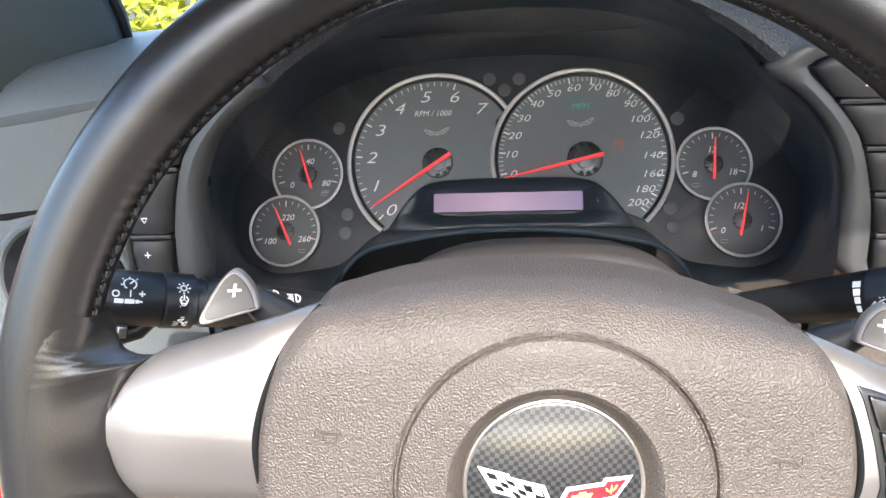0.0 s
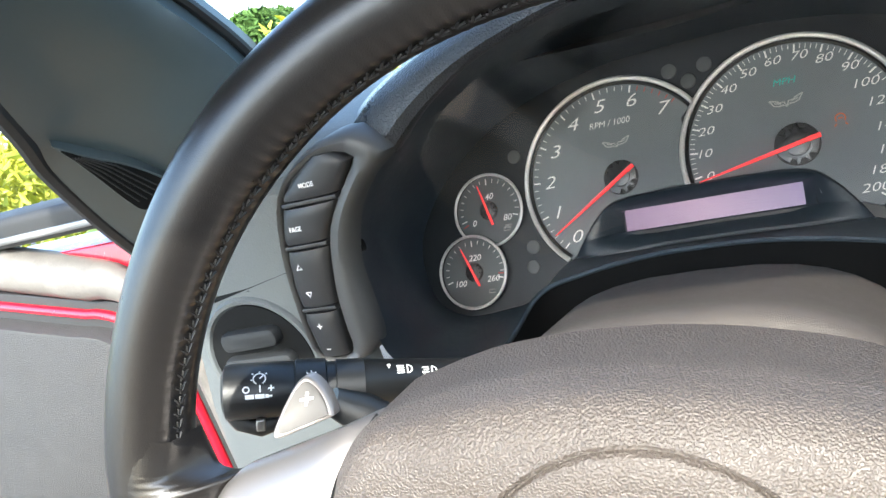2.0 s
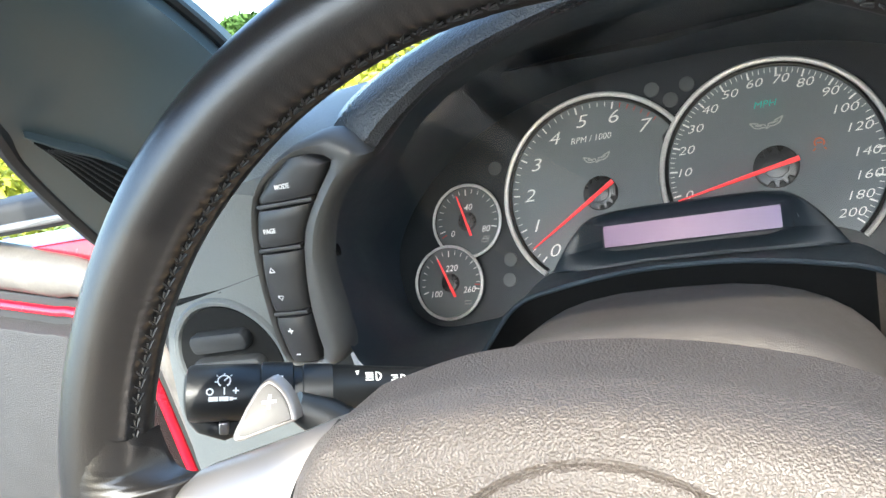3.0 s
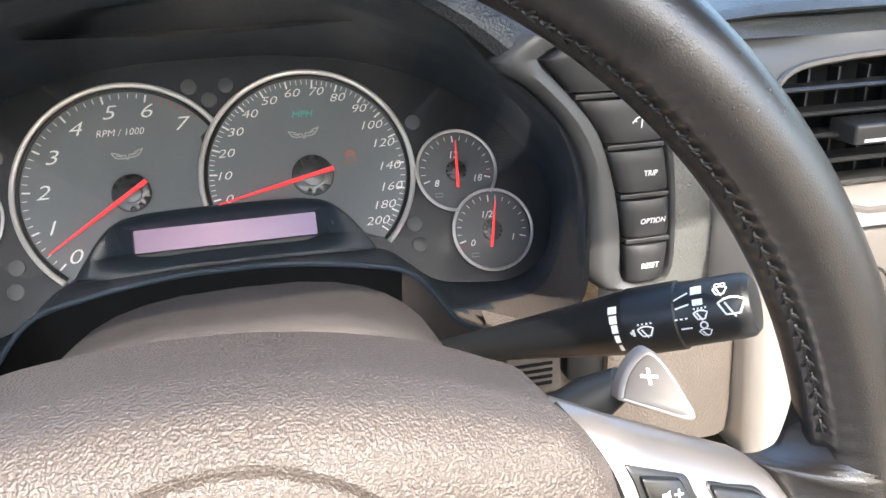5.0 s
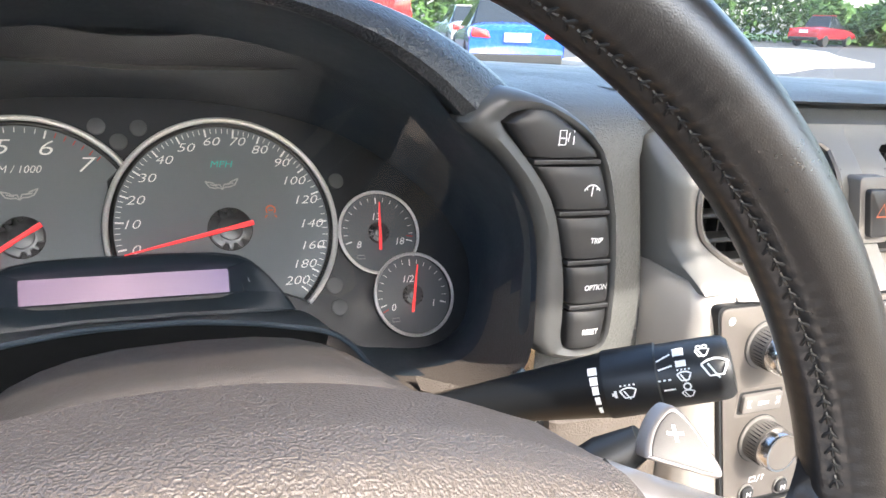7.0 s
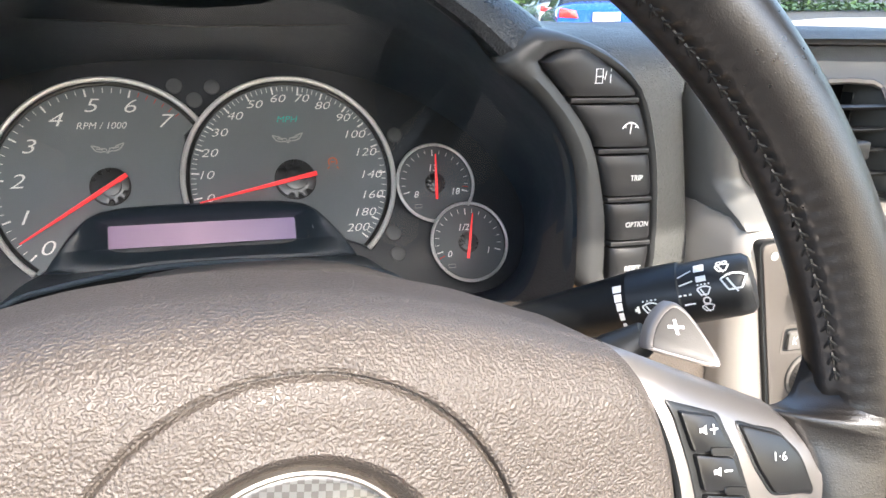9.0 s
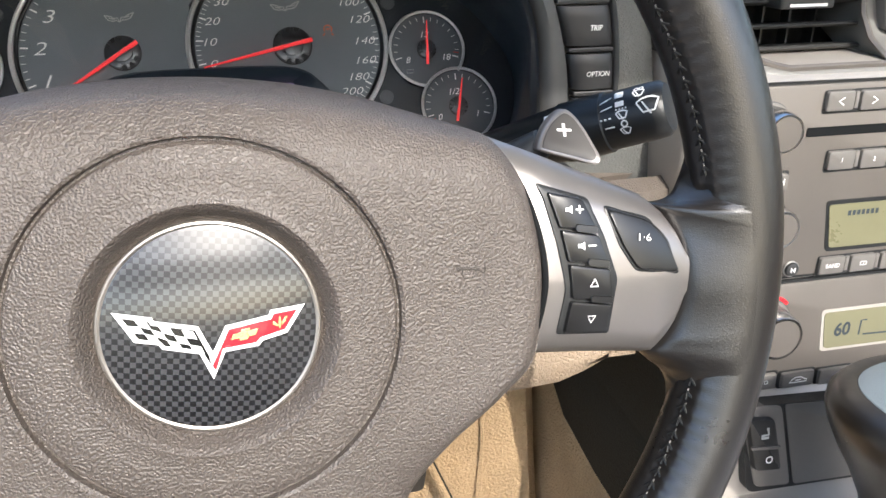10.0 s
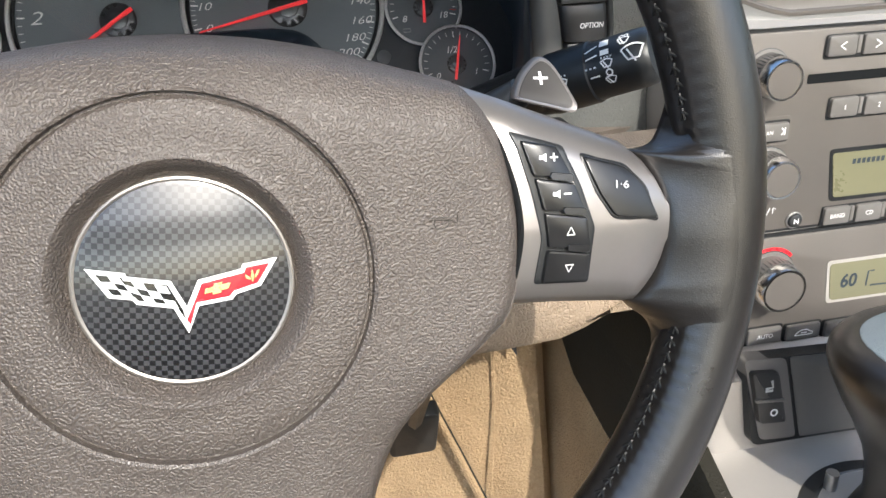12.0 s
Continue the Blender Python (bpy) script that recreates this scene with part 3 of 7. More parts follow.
# horn signs on the pad: dark raised lines stand in for shaded grooves
horn = [(-0.0046, 0.0011), (0.0020, 0.0010), (0.0040, 0.0024), (0.0042, 0.0008), (0.0040, -0.0008), (0.0020, 0.0003), (-0.0046, 0.0005), (-0.0046, 0.0011)], [(-0.0026, 0.0005), (-0.0030, -0.0008), (-0.0022, -0.0021), (0.0002, -0.0022), (0.0014, -0.0012), (0.0014, 0.0002)]
groove_shade = material("groove_shade", (0.030, 0.024, 0.020), 0.6, vary=0.1)
for sx in (-1, 1):
    cx, cy = 0.0742 * sx + 0.0, 0.0095
    bm = bmesh.new()
    for line in horn:
        tube([(cx + sx * px, cy + py, pad_height(cx + px, cy + py, 0.7) + 0.0001) for px, py in line], 0.00019, 5, bm)
    part("horn_sign", bm, groove_shade, pad, "horn symbol in dark lines for its shaded grooves")

# spokes: three facets, the upper one leaning back
UPPER = [(0.074, 0.0515), (0.0822, 0.0486), (0.1365, 0.0297), (0.1432, 0.0240), (0.1476, 0.0168), (0.1504, 0.0062), (0.1508, -0.0010)]
LOWER = [(0.074, -0.0235), (0.0975, -0.0218), (0.115, -0.0224), (0.132, -0.0236), (0.1428, -0.0246), (0.1460, -0.0204), (0.1490, -0.0142), (0.1507, -0.0042), (0.1508, -0.0020)]


def along(table, x):
    for (x0, y0), (x1, y1) in zip(table, table[1:]):
        if x <= x1:
            return y0 + (y1 - y0) * max(0, (x - x0) / (x1 - x0))
    return table[-1][1]


def ramp_up(v, soft):
    """max(0, v) with a rounded bend."""
    return (v + math.sqrt(v * v + soft * soft)) / 2


def spoke_front(x, y):
    """Front of a silver spoke: flat at the middle, leaning away above and below."""
    crease = 0.0400 - (x - 0.0947) * 0.396
    z = 0.0102 - 0.02 * (x - 0.10)
    z -= 0.85 * ramp_up(y - crease + 0.003, 0.003) + 0.16 * ramp_up(y - 0.004, 0.006)
    z -= 0.24 * ramp_up(0.004 - y, 0.006) + 10 * max(0, -0.012 - y) ** 2
    return z - 0.0016 * smoothstep(0.138, 0.152, x) ** 1.5 - 0.004 * (1 - smoothstep(0.084, 0.100, x))


# leather gussets that reach from the rim to the ends of the spokes
GUSSET = spline([(0.1556, 0.0430), (0.1540, 0.0365), (0.1508, 0.0292), (0.1452, 0.0268), (0.1395, 0.0266), (0.1425, 0.0236), (0.1468, 0.0165), (0.1495, 0.0060), (0.1499, -0.0040), (0.1482, -0.0140),
                 (0.1452, -0.0202), (0.1424, -0.0246), (0.1464, -0.0290), (0.1512, -0.0325), (0.1542, -0.0375), (0.1550, -0.0450)], 6)


def gusset_base(x, y):
    """Where the leather meets the spoke: flush with its front, lower past its corners."""
    return min(0.0085, max(-0.0035, spoke_front(x, y) + 0.0006))


def gusset(sx):
    rings, n = [], len(GUSSET) - 1
    for k in (-1, -0.5, 0, 0.04, 0.08, 0.12, 0.17, 0.25, 0.33, 0.4, 0.48, 0.55, 0.62, 0.7, 0.78, 0.85, 0.93, 1.0):
        ring = []
        for i, p in enumerate(GUSSET):
            a = radians(16.5 - 33 * i / n)
            f = i / 6                                      # the sewn fillets above and below lie further back
            flush = smoothstep(2.8, 8.0, f) * (1 - smoothstep(9.4, 12.4, f))
            zb = gusset_base(p.x, p.y) * flush - 0.0060 * (1 - flush)
            q = Vector((RIM * math.cos(a), RIM * math.sin(a)))
            v = p.lerp(q, max(0, k))
            z = zb - 0.003 - 0.011 * flush if k == -1 else zb - 0.0015 - 0.0035 * flush if k < 0 else zb + (0.0158 - zb) * math.sin(math.pi / 2 * max(0, k)) ** 0.9 - 0.0022 * max(0.0, 1 - k / 0.12) ** 2
            # creases that fan out from the two sewn corners
            w = max(0, k)
            fan = math.exp(-((i / n - 0.20) / 0.10) ** 2) + 0.5 * math.exp(-((i / n - 0.84) / 0.07) ** 2)
            crease = fan * math.sin(math.pi * w ** 0.7) * (0.00016 * math.sin(i * 1.9 + 2.2 * w + 0.8 * sx) + 0.00016 * math.sin(i * 3.1 - 5 * w) + 0.00008 * math.sin(i * 0.9 + 9 * w))
            if k >= 0:                                     # the ends run out along the rim
                w2 = (RIM - v.length) / 0.0142
                on_rim = 0.0157 * math.sqrt(1 - w2 * w2) if w2 < 1 else -0.0065 * min(1.0, 5 * (w2 - 1))
                rise = smoothstep(0, 0.19, i / n) * (1 - smoothstep(0.87, 1.0, i / n))
                z = on_rim + (max(0.0, z - on_rim) + 0.0002) * rise - 0.0012 * (1 - rise) - 0.0006 * smoothstep(0.72, 1.0, k)
            ring.append((CX + sx * v.x, v.y, z + crease))
        rings.append(ring)
    part("spoke_gusset", loft(rings, closed=False), rim_leather, wheel, "gathered black leather at the spoke end", sharp=60)


gusset(-1)
gusset(1)
for sx in (-1, 1):
    rows = []
    for i in range(25):
        x = 0.080 + (0.1507 - 0.080) * (1 - (1 - i / 24) ** 1.6)
        top, low = along(UPPER, x), along(LOWER, x)
        crease = 0.0400 - (x - 0.0947) * 0.396
        ys = [low, low + 0.0012, low + 0.004] + [low + 0.004 + (0.004 - low - 0.004) * k / 4 for k in (1, 2, 3, 4)] + [0.0055] + \
             [0.0055 + (crease - 0.006 - 0.0055) * k / 3 for k in (1, 2, 3)] + [crease - 0.002 if crease - 0.002 < top - 0.003 else top - 0.0035, top - 0.002, top]
        ys = sorted(ys)
        ring = []
        for k, y in enumerate(ys):
            e = (0.0052, 0.0024, 0.0004)[k] if k < 3 else 0.0012 if k == len(ys) - 1 else 0
            ring.append((sx * x, y, spoke_front(x, y) - e))
        ring += [(sx * x, top - 0.0006, spoke_front(x, top) - 0.008), (sx * x, top - 0.004, spoke_front(x, top) - 0.016),
                 (sx * x, low + 0.004, spoke_front(x, low) - 0.018), (sx * x, low + 0.0006, spoke_front(x, low) - 0.008)]
        rows.append(ring)
    part("spoke", loft(rows), silver_paint, wheel, "satin silver spoke trim", HUB)
# dark gap between the pad and the spokes, one line from top to bottom
for sx in (-1, 1):
    edge = spline([(0.0808, 0.0486), (0.0906, 0.036), (0.0966, 0.020), (0.0989, 0.005), (0.0979, -0.010), (0.0951, -0.0225)], 8)
    part("pad_gap", tube([(sx * p.x, p.y, spoke_front(p.x, p.y) + 0.0006) for p in edge], 0.0011, 8), vent_dark, wheel, m=HUB)

# dark backing of the spokes and the lower spoke
part("spoke_core", prism(rounded([(-0.166, 0.004), (-0.10, 0.022), (0.10, 0.022), (0.166, 0.004), (0.166, -0.016), (0.07, -0.03), (0.035, -0.166), (-0.035, -0.166), (-0.07, -0.03), (-0.166, -0.016)], 0.01),
     -0.040, -0.012, 0.004), black_plastic, wheel)

# buttons on the right spoke


def spoke_button(name, outline, mat, lift, label="", r=0.0012):
    """A key that follows the spoke's front."""
    pts = rounded(outline, r, 3)
    c = sum(pts, Vector((0, 0))) / len(pts)
    b = bmesh.new()
    rows = []
    for sc, dz in ((1.0, -0.002), (1.0, lift * 0.6), (0.965, lift * 0.92), (0.90, lift)):
        rows.append([(c.x + (p.x - c.x) * sc, c.y + (p.y - c.y) * sc, spoke_front(c.x + (p.x - c.x) * sc, c.y + (p.y - c.y) * sc) + dz) for p in pts])
    loft(rows, b)
    return part(name, b, mat, wheel, label)


def spoke_matrix(x, y, lift):
    """A frame that lies on the spoke's front at (x, y)."""
    e = 0.002
    nx = -(spoke_front(x + e, y) - spoke_front(x - e, y)) / (2 * e)
    ny = -(spoke_front(x, y + e) - spoke_front(x, y - e)) / (2 * e)
    n = Vector((nx, ny, 1)).normalized()
    u = (Vector((0, 1, 0)) - n * n.y).normalized()
    m = Matrix((u.cross(n), u, n)).transposed().to_4x4()
    m.translation = Vector((x, y, spoke_front(x, y))) + n * lift
    return m


def icon(name, bm, mat, parent, m):
    return part(name, bm, mat, parent, m=m, smooth=False)


STACK = [(0.0987, 0.0339), (0.1144, 0.0291), (0.1197, 0.0178), (0.1243, 0.0046), (0.1240, -0.0135), (0.1073, -0.0128), (0.1086, 0.0015), (0.1052, 0.0164), (0.1011, 0.0291)]
spoke_button("key_well", [(x + (0.0008 if x > 0.111 else -0.0011), y + (0.0007 if y > 0.02 else -0.0007 if y < -0.01 else 0)) for x, y in STACK], black_plastic, 0.0006, "chrome-edged key recess")


def edge_x(y, right):
    a = [(-0.0139, 0.1240), (0.0042, 0.1243), (0.0174, 0.1197), (0.0287, 0.1144), (0.04, 0.1088)] if right else \
        [(-0.0132, 0.1078), (0.0011, 0.1091), (0.016, 0.1057), (0.0287, 0.1016), (0.0335, 0.0992)]
    for (y0, x0), (y1, x1) in zip(a, a[1:]):
        if y <= y1:
            return x0 + (x1 - x0) * (y - y0) / (y1 - y0)
    return a[-1][1]


PUSH = [(0.0210, 0.0312), (0.0106, 0.0198), (-0.0012, 0.0092), (-0.0128, -0.0026)]
for n, (y0, y1) in enumerate(PUSH):
    tilt = 0.0012
    q = [(edge_x(y0, False) + 0.0006, y0 + tilt * 0), (edge_x(y0, True) - 0.0006, y0 - tilt * 0.6), (edge_x(y1, True) - 0.0006, y1 - tilt * 1.2), (edge_x(y1, False) + 0.0006, y1 + tilt * 0.5)]
    key = spoke_button("key", q, key_gloss, 0.0022, "satin black key", 0.0009)
    cx, cy = sum(p[0] for p in q) / 4 + 0.0005, (y0 + y1) / 2
    m = spoke_matrix(cx, cy, 0.0023)
    if n < 2:
        b = bmesh.new()
        bmesh.ops.translate(b, verts=stroke([[(-0.0031, 0), (-0.0021, 0)]], 0.0012, 0, b).verts, vec=(0, 0, 0))
        vs = [b.verts.new(v) for v in ((-0.0024, 0.0003, 0.0001), (-0.0024, -0.0003, 0.0001), (-0.0008, -0.0013, 0.0001), (-0.0008, 0.0013, 0.0001))]
        b.faces.new(vs)
        stroke([[(0.0004, 0), (0.0030, 0)]] + ([[(0.0017, 0.0013), (0.0017, -0.0013)]] if n == 0 else []), 0.0005, 0, b)
        icon("volume_sign", b, white_ink, key, m)
    else:
        s = 1 if n == 2 else -1
        tri = [(-0.0013, -0.0011 * s), (0.0013, -0.0011 * s), (0, 0.0013 * s), (-0.0013, -0.0011 * s), (0.0013, -0.0011 * s)]
        icon("arrow_sign", stroke([tri], 0.0004), white_ink, key, m)
for y in (0.0203, 0.0098, -0.0020):
    xr = edge_x(y, True)
    spoke_button("key_divider", [(xr - 0.0088, y + 0.0019), (xr - 0.0008, y + 0.0011), (xr - 0.0008, y - 0.0012), (xr - 0.0088, y - 0.0004)], key_gloss, 0.0028, "black ridge between keys", r=0.0009)
BLADE = [(0.1212, 0.0268), (0.1366, 0.0226), (0.1424, 0.0164), (0.1474, 0.0056), (0.1319, 0.0074), (0.1265, 0.0150)]
spoke_button("key_well", [(0.1204, 0.0276), (0.1370, 0.0234), (0.1432, 0.0167), (0.1484, 0.0048), (0.1315, 0.0066), (0.1257, 0.0147)], black_plastic, 0.0005, r=0.002)
blade = spoke_button("key", BLADE, key_gloss, 0.0018, "black glossy preset key", 0.002)
m = spoke_matrix(0.1335, 0.0170, 0.0020)
writing("1·6", 0.0034, white_ink, blade, 0, 0, 0, -4, 0.0, 1.25, bold=-0.00004, m=m)

# shift paddles behind the spokes, their outer ends tipped towards the driver
PADDLE = [(0.1147, 0.0567), (0.1109, 0.0538), (0.1077, 0.0494), (0.1055, 0.0440), (0.1068, 0.0427), (0.1159, 0.0404), (0.1219, 0.0390), (0.1237, 0.0410), (0.1224, 0.0452), (0.1203, 0.0504), (0.1177, 0.0550)]


def tipped(bm, sx):
    """Tilts a flat piece of a paddle."""
    for v in bm.verts:
        v.co.z += 0.5 * (sx * (v.co.x - CX) - 0.1138) - 0.5 * (v.co.y - 0.0499)
    return bm


for sx in (-1, 1):
    out = spline([(CX + sx * x, y) for x, y in PADDLE], 3, closed=True)
    m = Matrix.Translation((0, 0, -0.0172))
    paddle = part("shift_paddle", tipped(prism(out, -0.0035, 0.0010, 0.0011, segments=3), sx), silver_paint, wheel, "silver-edged shift paddle with plus sign", m)
    c = Vector((CX + sx * 0.1142, 0.0478))
    inner = [c + (p - c) * 0.84 for p in out]
    part("paddle_face", tipped(prism(inner, 0.0006, 0.0013, 0.0003), sx), paddle_grey, paddle)
    p0 = Vector((CX + sx * 0.1138, 0.0499))
    part("plus_sign", tipped(stroke([[(p0.x - 0.0021, p0.y), (p0.x + 0.0021, p0.y)], [(p0.x, p0.y + 0.0021), (p0.x, p0.y - 0.0021)]], 0.0008, 0.0014), sx), white_ink, paddle, smooth=False)
    arm = [(CX + sx * 0.1105, 0.0455, -0.008), (CX + sx * 0.104, 0.0385, -0.015), (CX + sx * 0.090, 0.027, -0.020), (CX + sx * 0.075, 0.016, -0.024)]
    part("paddle_arm", tube(arm, [0.005, 0.0075, 0.009, 0.010], 12), black_plastic, paddle)

# ---- instrument cluster ----
DIALS = frame_matrix((0, 0.6, 0.905), 26.0)
UNDIALS = DIALS.inverted()
cluster = thing("instrument_cluster", "dark instrument cluster with chrome-ringed grey dials under a hood", "instrument cluster", DIALS)


def world_pt(x, y, z):
    """A place of the room in the dials' frame."""
    return UNDIALS @ Vector((x, y, z))


def filled(outer, holes, z, name, mat, parent, label=""):
    """A flat plate with holes."""
    b = bmesh.new()
    edges = []
    for ring in [outer] + holes:
        vs = [b.verts.new((p[0], p[1], z)) for p in ring]
        edges += [b.edges.new((vs[i], vs[(i + 1) % len(vs)])) for i in range(len(vs))]
    bmesh.ops.triangle_fill(b, use_beauty=True, use_dissolve=False, edges=edges)
    return part(name, b, mat, parent, label, smooth=False)


rhs_face = [(0, 0.078), (0.05, 0.076), (0.10, 0.066), (0.14, 0.048), (0.175, 0.020), (0.196, -0.012), (0.199, -0.038), (0.190, -0.064), (0.168, -0.0765), (0.138, -0.075),
            (0.117, -0.070), (0.092, -0.050), (0.068, -0.046), (0.03, -0.0455), (0, -0.045)]
FACE = [Vector(p) for p in spline(rhs_face + [(-x - 0.004, y) for x, y in rhs_face[-2:0:-1]], 8, closed=True)]
window = [(-0.0620, -0.0165), (0.0570, -0.0165), (0.0570, -0.0358), (-0.0620, -0.0358)]
filled(FACE, [window], -0.004, "face_plate", face_black, cluster, "matte black dial surround")

# bowl that runs from the face out to the hood and the button pods
rhs_rim = [(0, 0.472, 1.0290), (0.045, 0.472, 1.0265), (0.080, 0.472, 1.0170), (0.108, 0.472, 1.0030), (0.127, 0.470, 0.9835), (0.150, 0.466, 0.964), (0.1665, 0.464, 0.940), (0.1725, 0.464, 0.905),
           (0.170, 0.464, 0.865), (0.142, 0.473, 0.848), (0.119, 0.502, 0.843), (0.100, 0.535, 0.860), (0.070, 0.540, 0.868), (0.03, 0.541, 0.8735), (0, 0.541, 0.8745)]
RIMLINE = spline(rhs_rim + [(-x - 0.002, y, z) for x, y, z in rhs_rim[-2:0:-1]], 8, closed=True)
rows = []
for s in (0.0, 0.03, 0.1, 0.2, 0.32, 0.45, 0.58, 0.7, 0.82, 0.93, 1.0):
    row = []
    for f, r in zip(FACE, RIMLINE):
        p, q = Vector((f.x, f.y, -0.004)), world_pt(*r)
        v = p.lerp(q, s)
        flare = 0.008 * math.sin(math.pi * s) * smoothstep(-0.06, -0.01, f.y)
        d = Vector((v.x, v.y)).normalized() * flare
        row.append((v.x + d.x, v.y + d.y, v.z))
    rows.append(row)
bm = loft(rows, caps=False)
# sunlight on the bowl's lower right edge is put in as brown faces
for f in bm.faces:
    c = DIALS @ f.calc_center_median()
    if c.z < 0.896 and c.x > 0.092 and c.y < 0.520:
        f.material_index = 1
part("bowl", bm, [black_soft, panel_vinyl], cluster, "black soft-touch dial housing, lower right edge coloured brown for sunlight", sharp=75)
lip = [world_pt(*p) for p in RIMLINE[64:156]]
part("lower_lip", tube(lip, 0.0016, 8), black_soft, cluster)
# black sheet stands in for the shaded gap, its brown end for sunlit trim
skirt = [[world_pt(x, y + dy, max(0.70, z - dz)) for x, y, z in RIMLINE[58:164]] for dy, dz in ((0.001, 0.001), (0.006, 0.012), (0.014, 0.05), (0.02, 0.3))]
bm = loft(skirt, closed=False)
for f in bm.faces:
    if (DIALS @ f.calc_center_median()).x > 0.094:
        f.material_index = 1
part("skirt", bm, [vent_dark, panel_vinyl], cluster, "black sheet for the shaded gap under the dials, brown for sunlight beside the column")

# display with its visor
part("display", prism([(-0.0600, -0.0180), (0.0550, -0.0180), (0.0550, -0.0352), (-0.0600, -0.0352)], -0.024, -0.0145), display_panel, cluster, "washed-out violet message display")
visor_out = spline([(-0.090, -0.052), (-0.0835, -0.041), (-0.074, -0.0275), (-0.062, -0.0165), (-0.045, -0.0128), (0, -0.0120), (0.040, -0.0126), (0.057, -0.0158), (0.069, -0.0255), (0.079, -0.0385), (0.086, -0.0500)], 4)
VISOR = [Vector((p.x, p.y)) for p in visor_out] + [Vector((0.04, -0.0475)), Vector((-0.04, -0.0475))]
VC = Vector((-0.002, -0.0262))
OPEN = rounded([(-0.0562, -0.0200), (0.0512, -0.0200), (0.0512, -0.0342), (-0.0562, -0.0342)], 0.0012, 3)


def on_loop(ring, c, ang):
    """Where a ray from c meets a closed line."""
    d, best = Vector((math.cos(ang), math.sin(ang))), 0.001
    for u, v in zip(ring, ring[1:] + ring[:1]):
        e, w = v - u, u - c
        den = d.x * e.y - d.y * e.x
        if abs(den) > 1e-12:
            t, q = (w.x * e.y - w.y * e.x) / den, (w.x * d.y - w.y * d.x) / den
            if t > 0 and -1e-4 <= q <= 1.0001:
                best = max(best, t)
    return c + d * best


near = [u.lerp(v, k / 10) for u, v in zip(OPEN, OPEN[1:] + OPEN[:1]) for k in range(10)]
far = [on_loop(VISOR, VC, math.atan2(p.y - VC.y, p.x - VC.x)) for p in near]
rows = [[(*p, -0.004) for p in far]]
for k, z in ((0.0, 0.002), (0.05, 0.0036), (0.18, 0.0040), (0.45, 0.0020), (0.75, -0.004), (0.95, -0.0092), (1.0, -0.0100), (1.0, -0.022)):
    rows.append([(*p.lerp(q, k), z) for p, q in zip(far, near)])
part("visor", loft(rows, caps=False), black_soft, cluster, "black display visor")


def dial_arc(cx, cy, r, a0, a1, width, name, mat, z=0.0, parent=None, label=""):
    """A rounded chrome band along part of a circle."""
    n = max(8, int(abs(a1 - a0) / 3))
    pts = [(cx + r * math.cos(radians(a0 + (a1 - a0) * i / n)), cy + r * math.sin(radians(a0 + (a1 - a0) * i / n)), z) for i in range(n + 1)]
    return part(name, tube(pts, width, 8), mat, parent or cluster, label)


def ticks(cx, cy, r, table, name, mat, parent, z):
    b = bmesh.new()
    for deg, length, width in table:
        c, s = math.cos(radians(deg)), math.sin(radians(deg))
        stroke([[(cx + r * c, cy + r * s), (cx + (r - length) * c, cy + (r - length) * s)]], width, z, b)
    return part(name, b, mat, parent, smooth=False)


def needle(parent, cx, cy, deg, length, tail, width, z, hub):
    """A tapered red pointer over a notched metal hub."""
    m = Matrix.Translation((cx, cy, z)) @ Matrix.Rotation(radians(deg), 4, 'Z')
    b = bmesh.new()
    prof = [(-tail, width * 0.95), (-tail * 0.2, width), (length * 0.55, width * 0.62), (length, width * 0.28)]
    rows = [[(x, -w, 0), (x, -w * 0.5, 0.0012), (x, w * 0.5, 0.0012), (x, w, 0)] for x, w in prof]
    loft(rows, b)
    part("needle", b, needle_red, parent, "red pointer", m)
    part("hub_well", prism(circle(36, hub * 1.06), -0.0034, -0.0026), black_plastic, parent, m=m)
    # polished plate with dark teeth cut in above and below
    ring = []
    for i in range(72):
        a = 2 * math.pi * i / 72
        d = min(abs((math.degrees(a) - c + 180) % 360 - 180) for c in (60, 90, 120, 240, 270, 300))
        ring.append(Vector((hub * math.cos(a), hub * math.sin(a))) * (0.76 if d < 6.5 else 1.0))
    h = part("hub", prism(ring, -0.0030, -0.0006, 0.0004), hub_metal, parent, "polished dark metal hub with notches", m)
    part("hub_cap", lathe([(hub * 0.60, -0.0010), (hub * 0.58, 0.0), (hub * 0.50, 0.0003), (0.0003, 0.0004)], 30), hub_metal, h)


def wings(parent, x, y, s, z):
    """A small crossed-flags outline printed on the dial."""
    left = [(-1, 0.28), (-0.5, 0.12), (-0.45, 0.02), (-0.12, 0.0), (0, -0.34), (-0.18, -0.18), (-0.45, -0.2), (-0.75, -0.1), (-1, 0.28)]
    right = [(-px, py) for px, py in left]
    lines = [[(x + s * px, y + s * (py + 0.08 * px)) for px, py in line] for line in (left, right)]
    lines += [[(x - 0.7 * s, y + 0.0 * s), (x - 0.3 * s, y - 0.1 * s)], [(x + 0.3 * s, y), (x + 0.7 * s, y + 0.1 * s)]]
    part("flag_print", stroke(lines, s * 0.09, z), grey_ink, parent, smooth=False)


TX, SX = -0.0530, 0.0500
# rev counter: its right side runs under the speedometer
tach = part("tachometer", prism([(p[0], p[1]) for p in [(TX + 0.0618 * math.cos(radians(a)), 0.001 + 0.0618 * math.sin(radians(a))) for a in range(36, 233, 4)]] + [(-0.0645, -0.0300), (-0.0625, -0.0165), (-0.0095, -0.0165), (-0.0105, 0.03)], -0.006, -0.0012), dial_grey, cluster, "grey rev counter face")
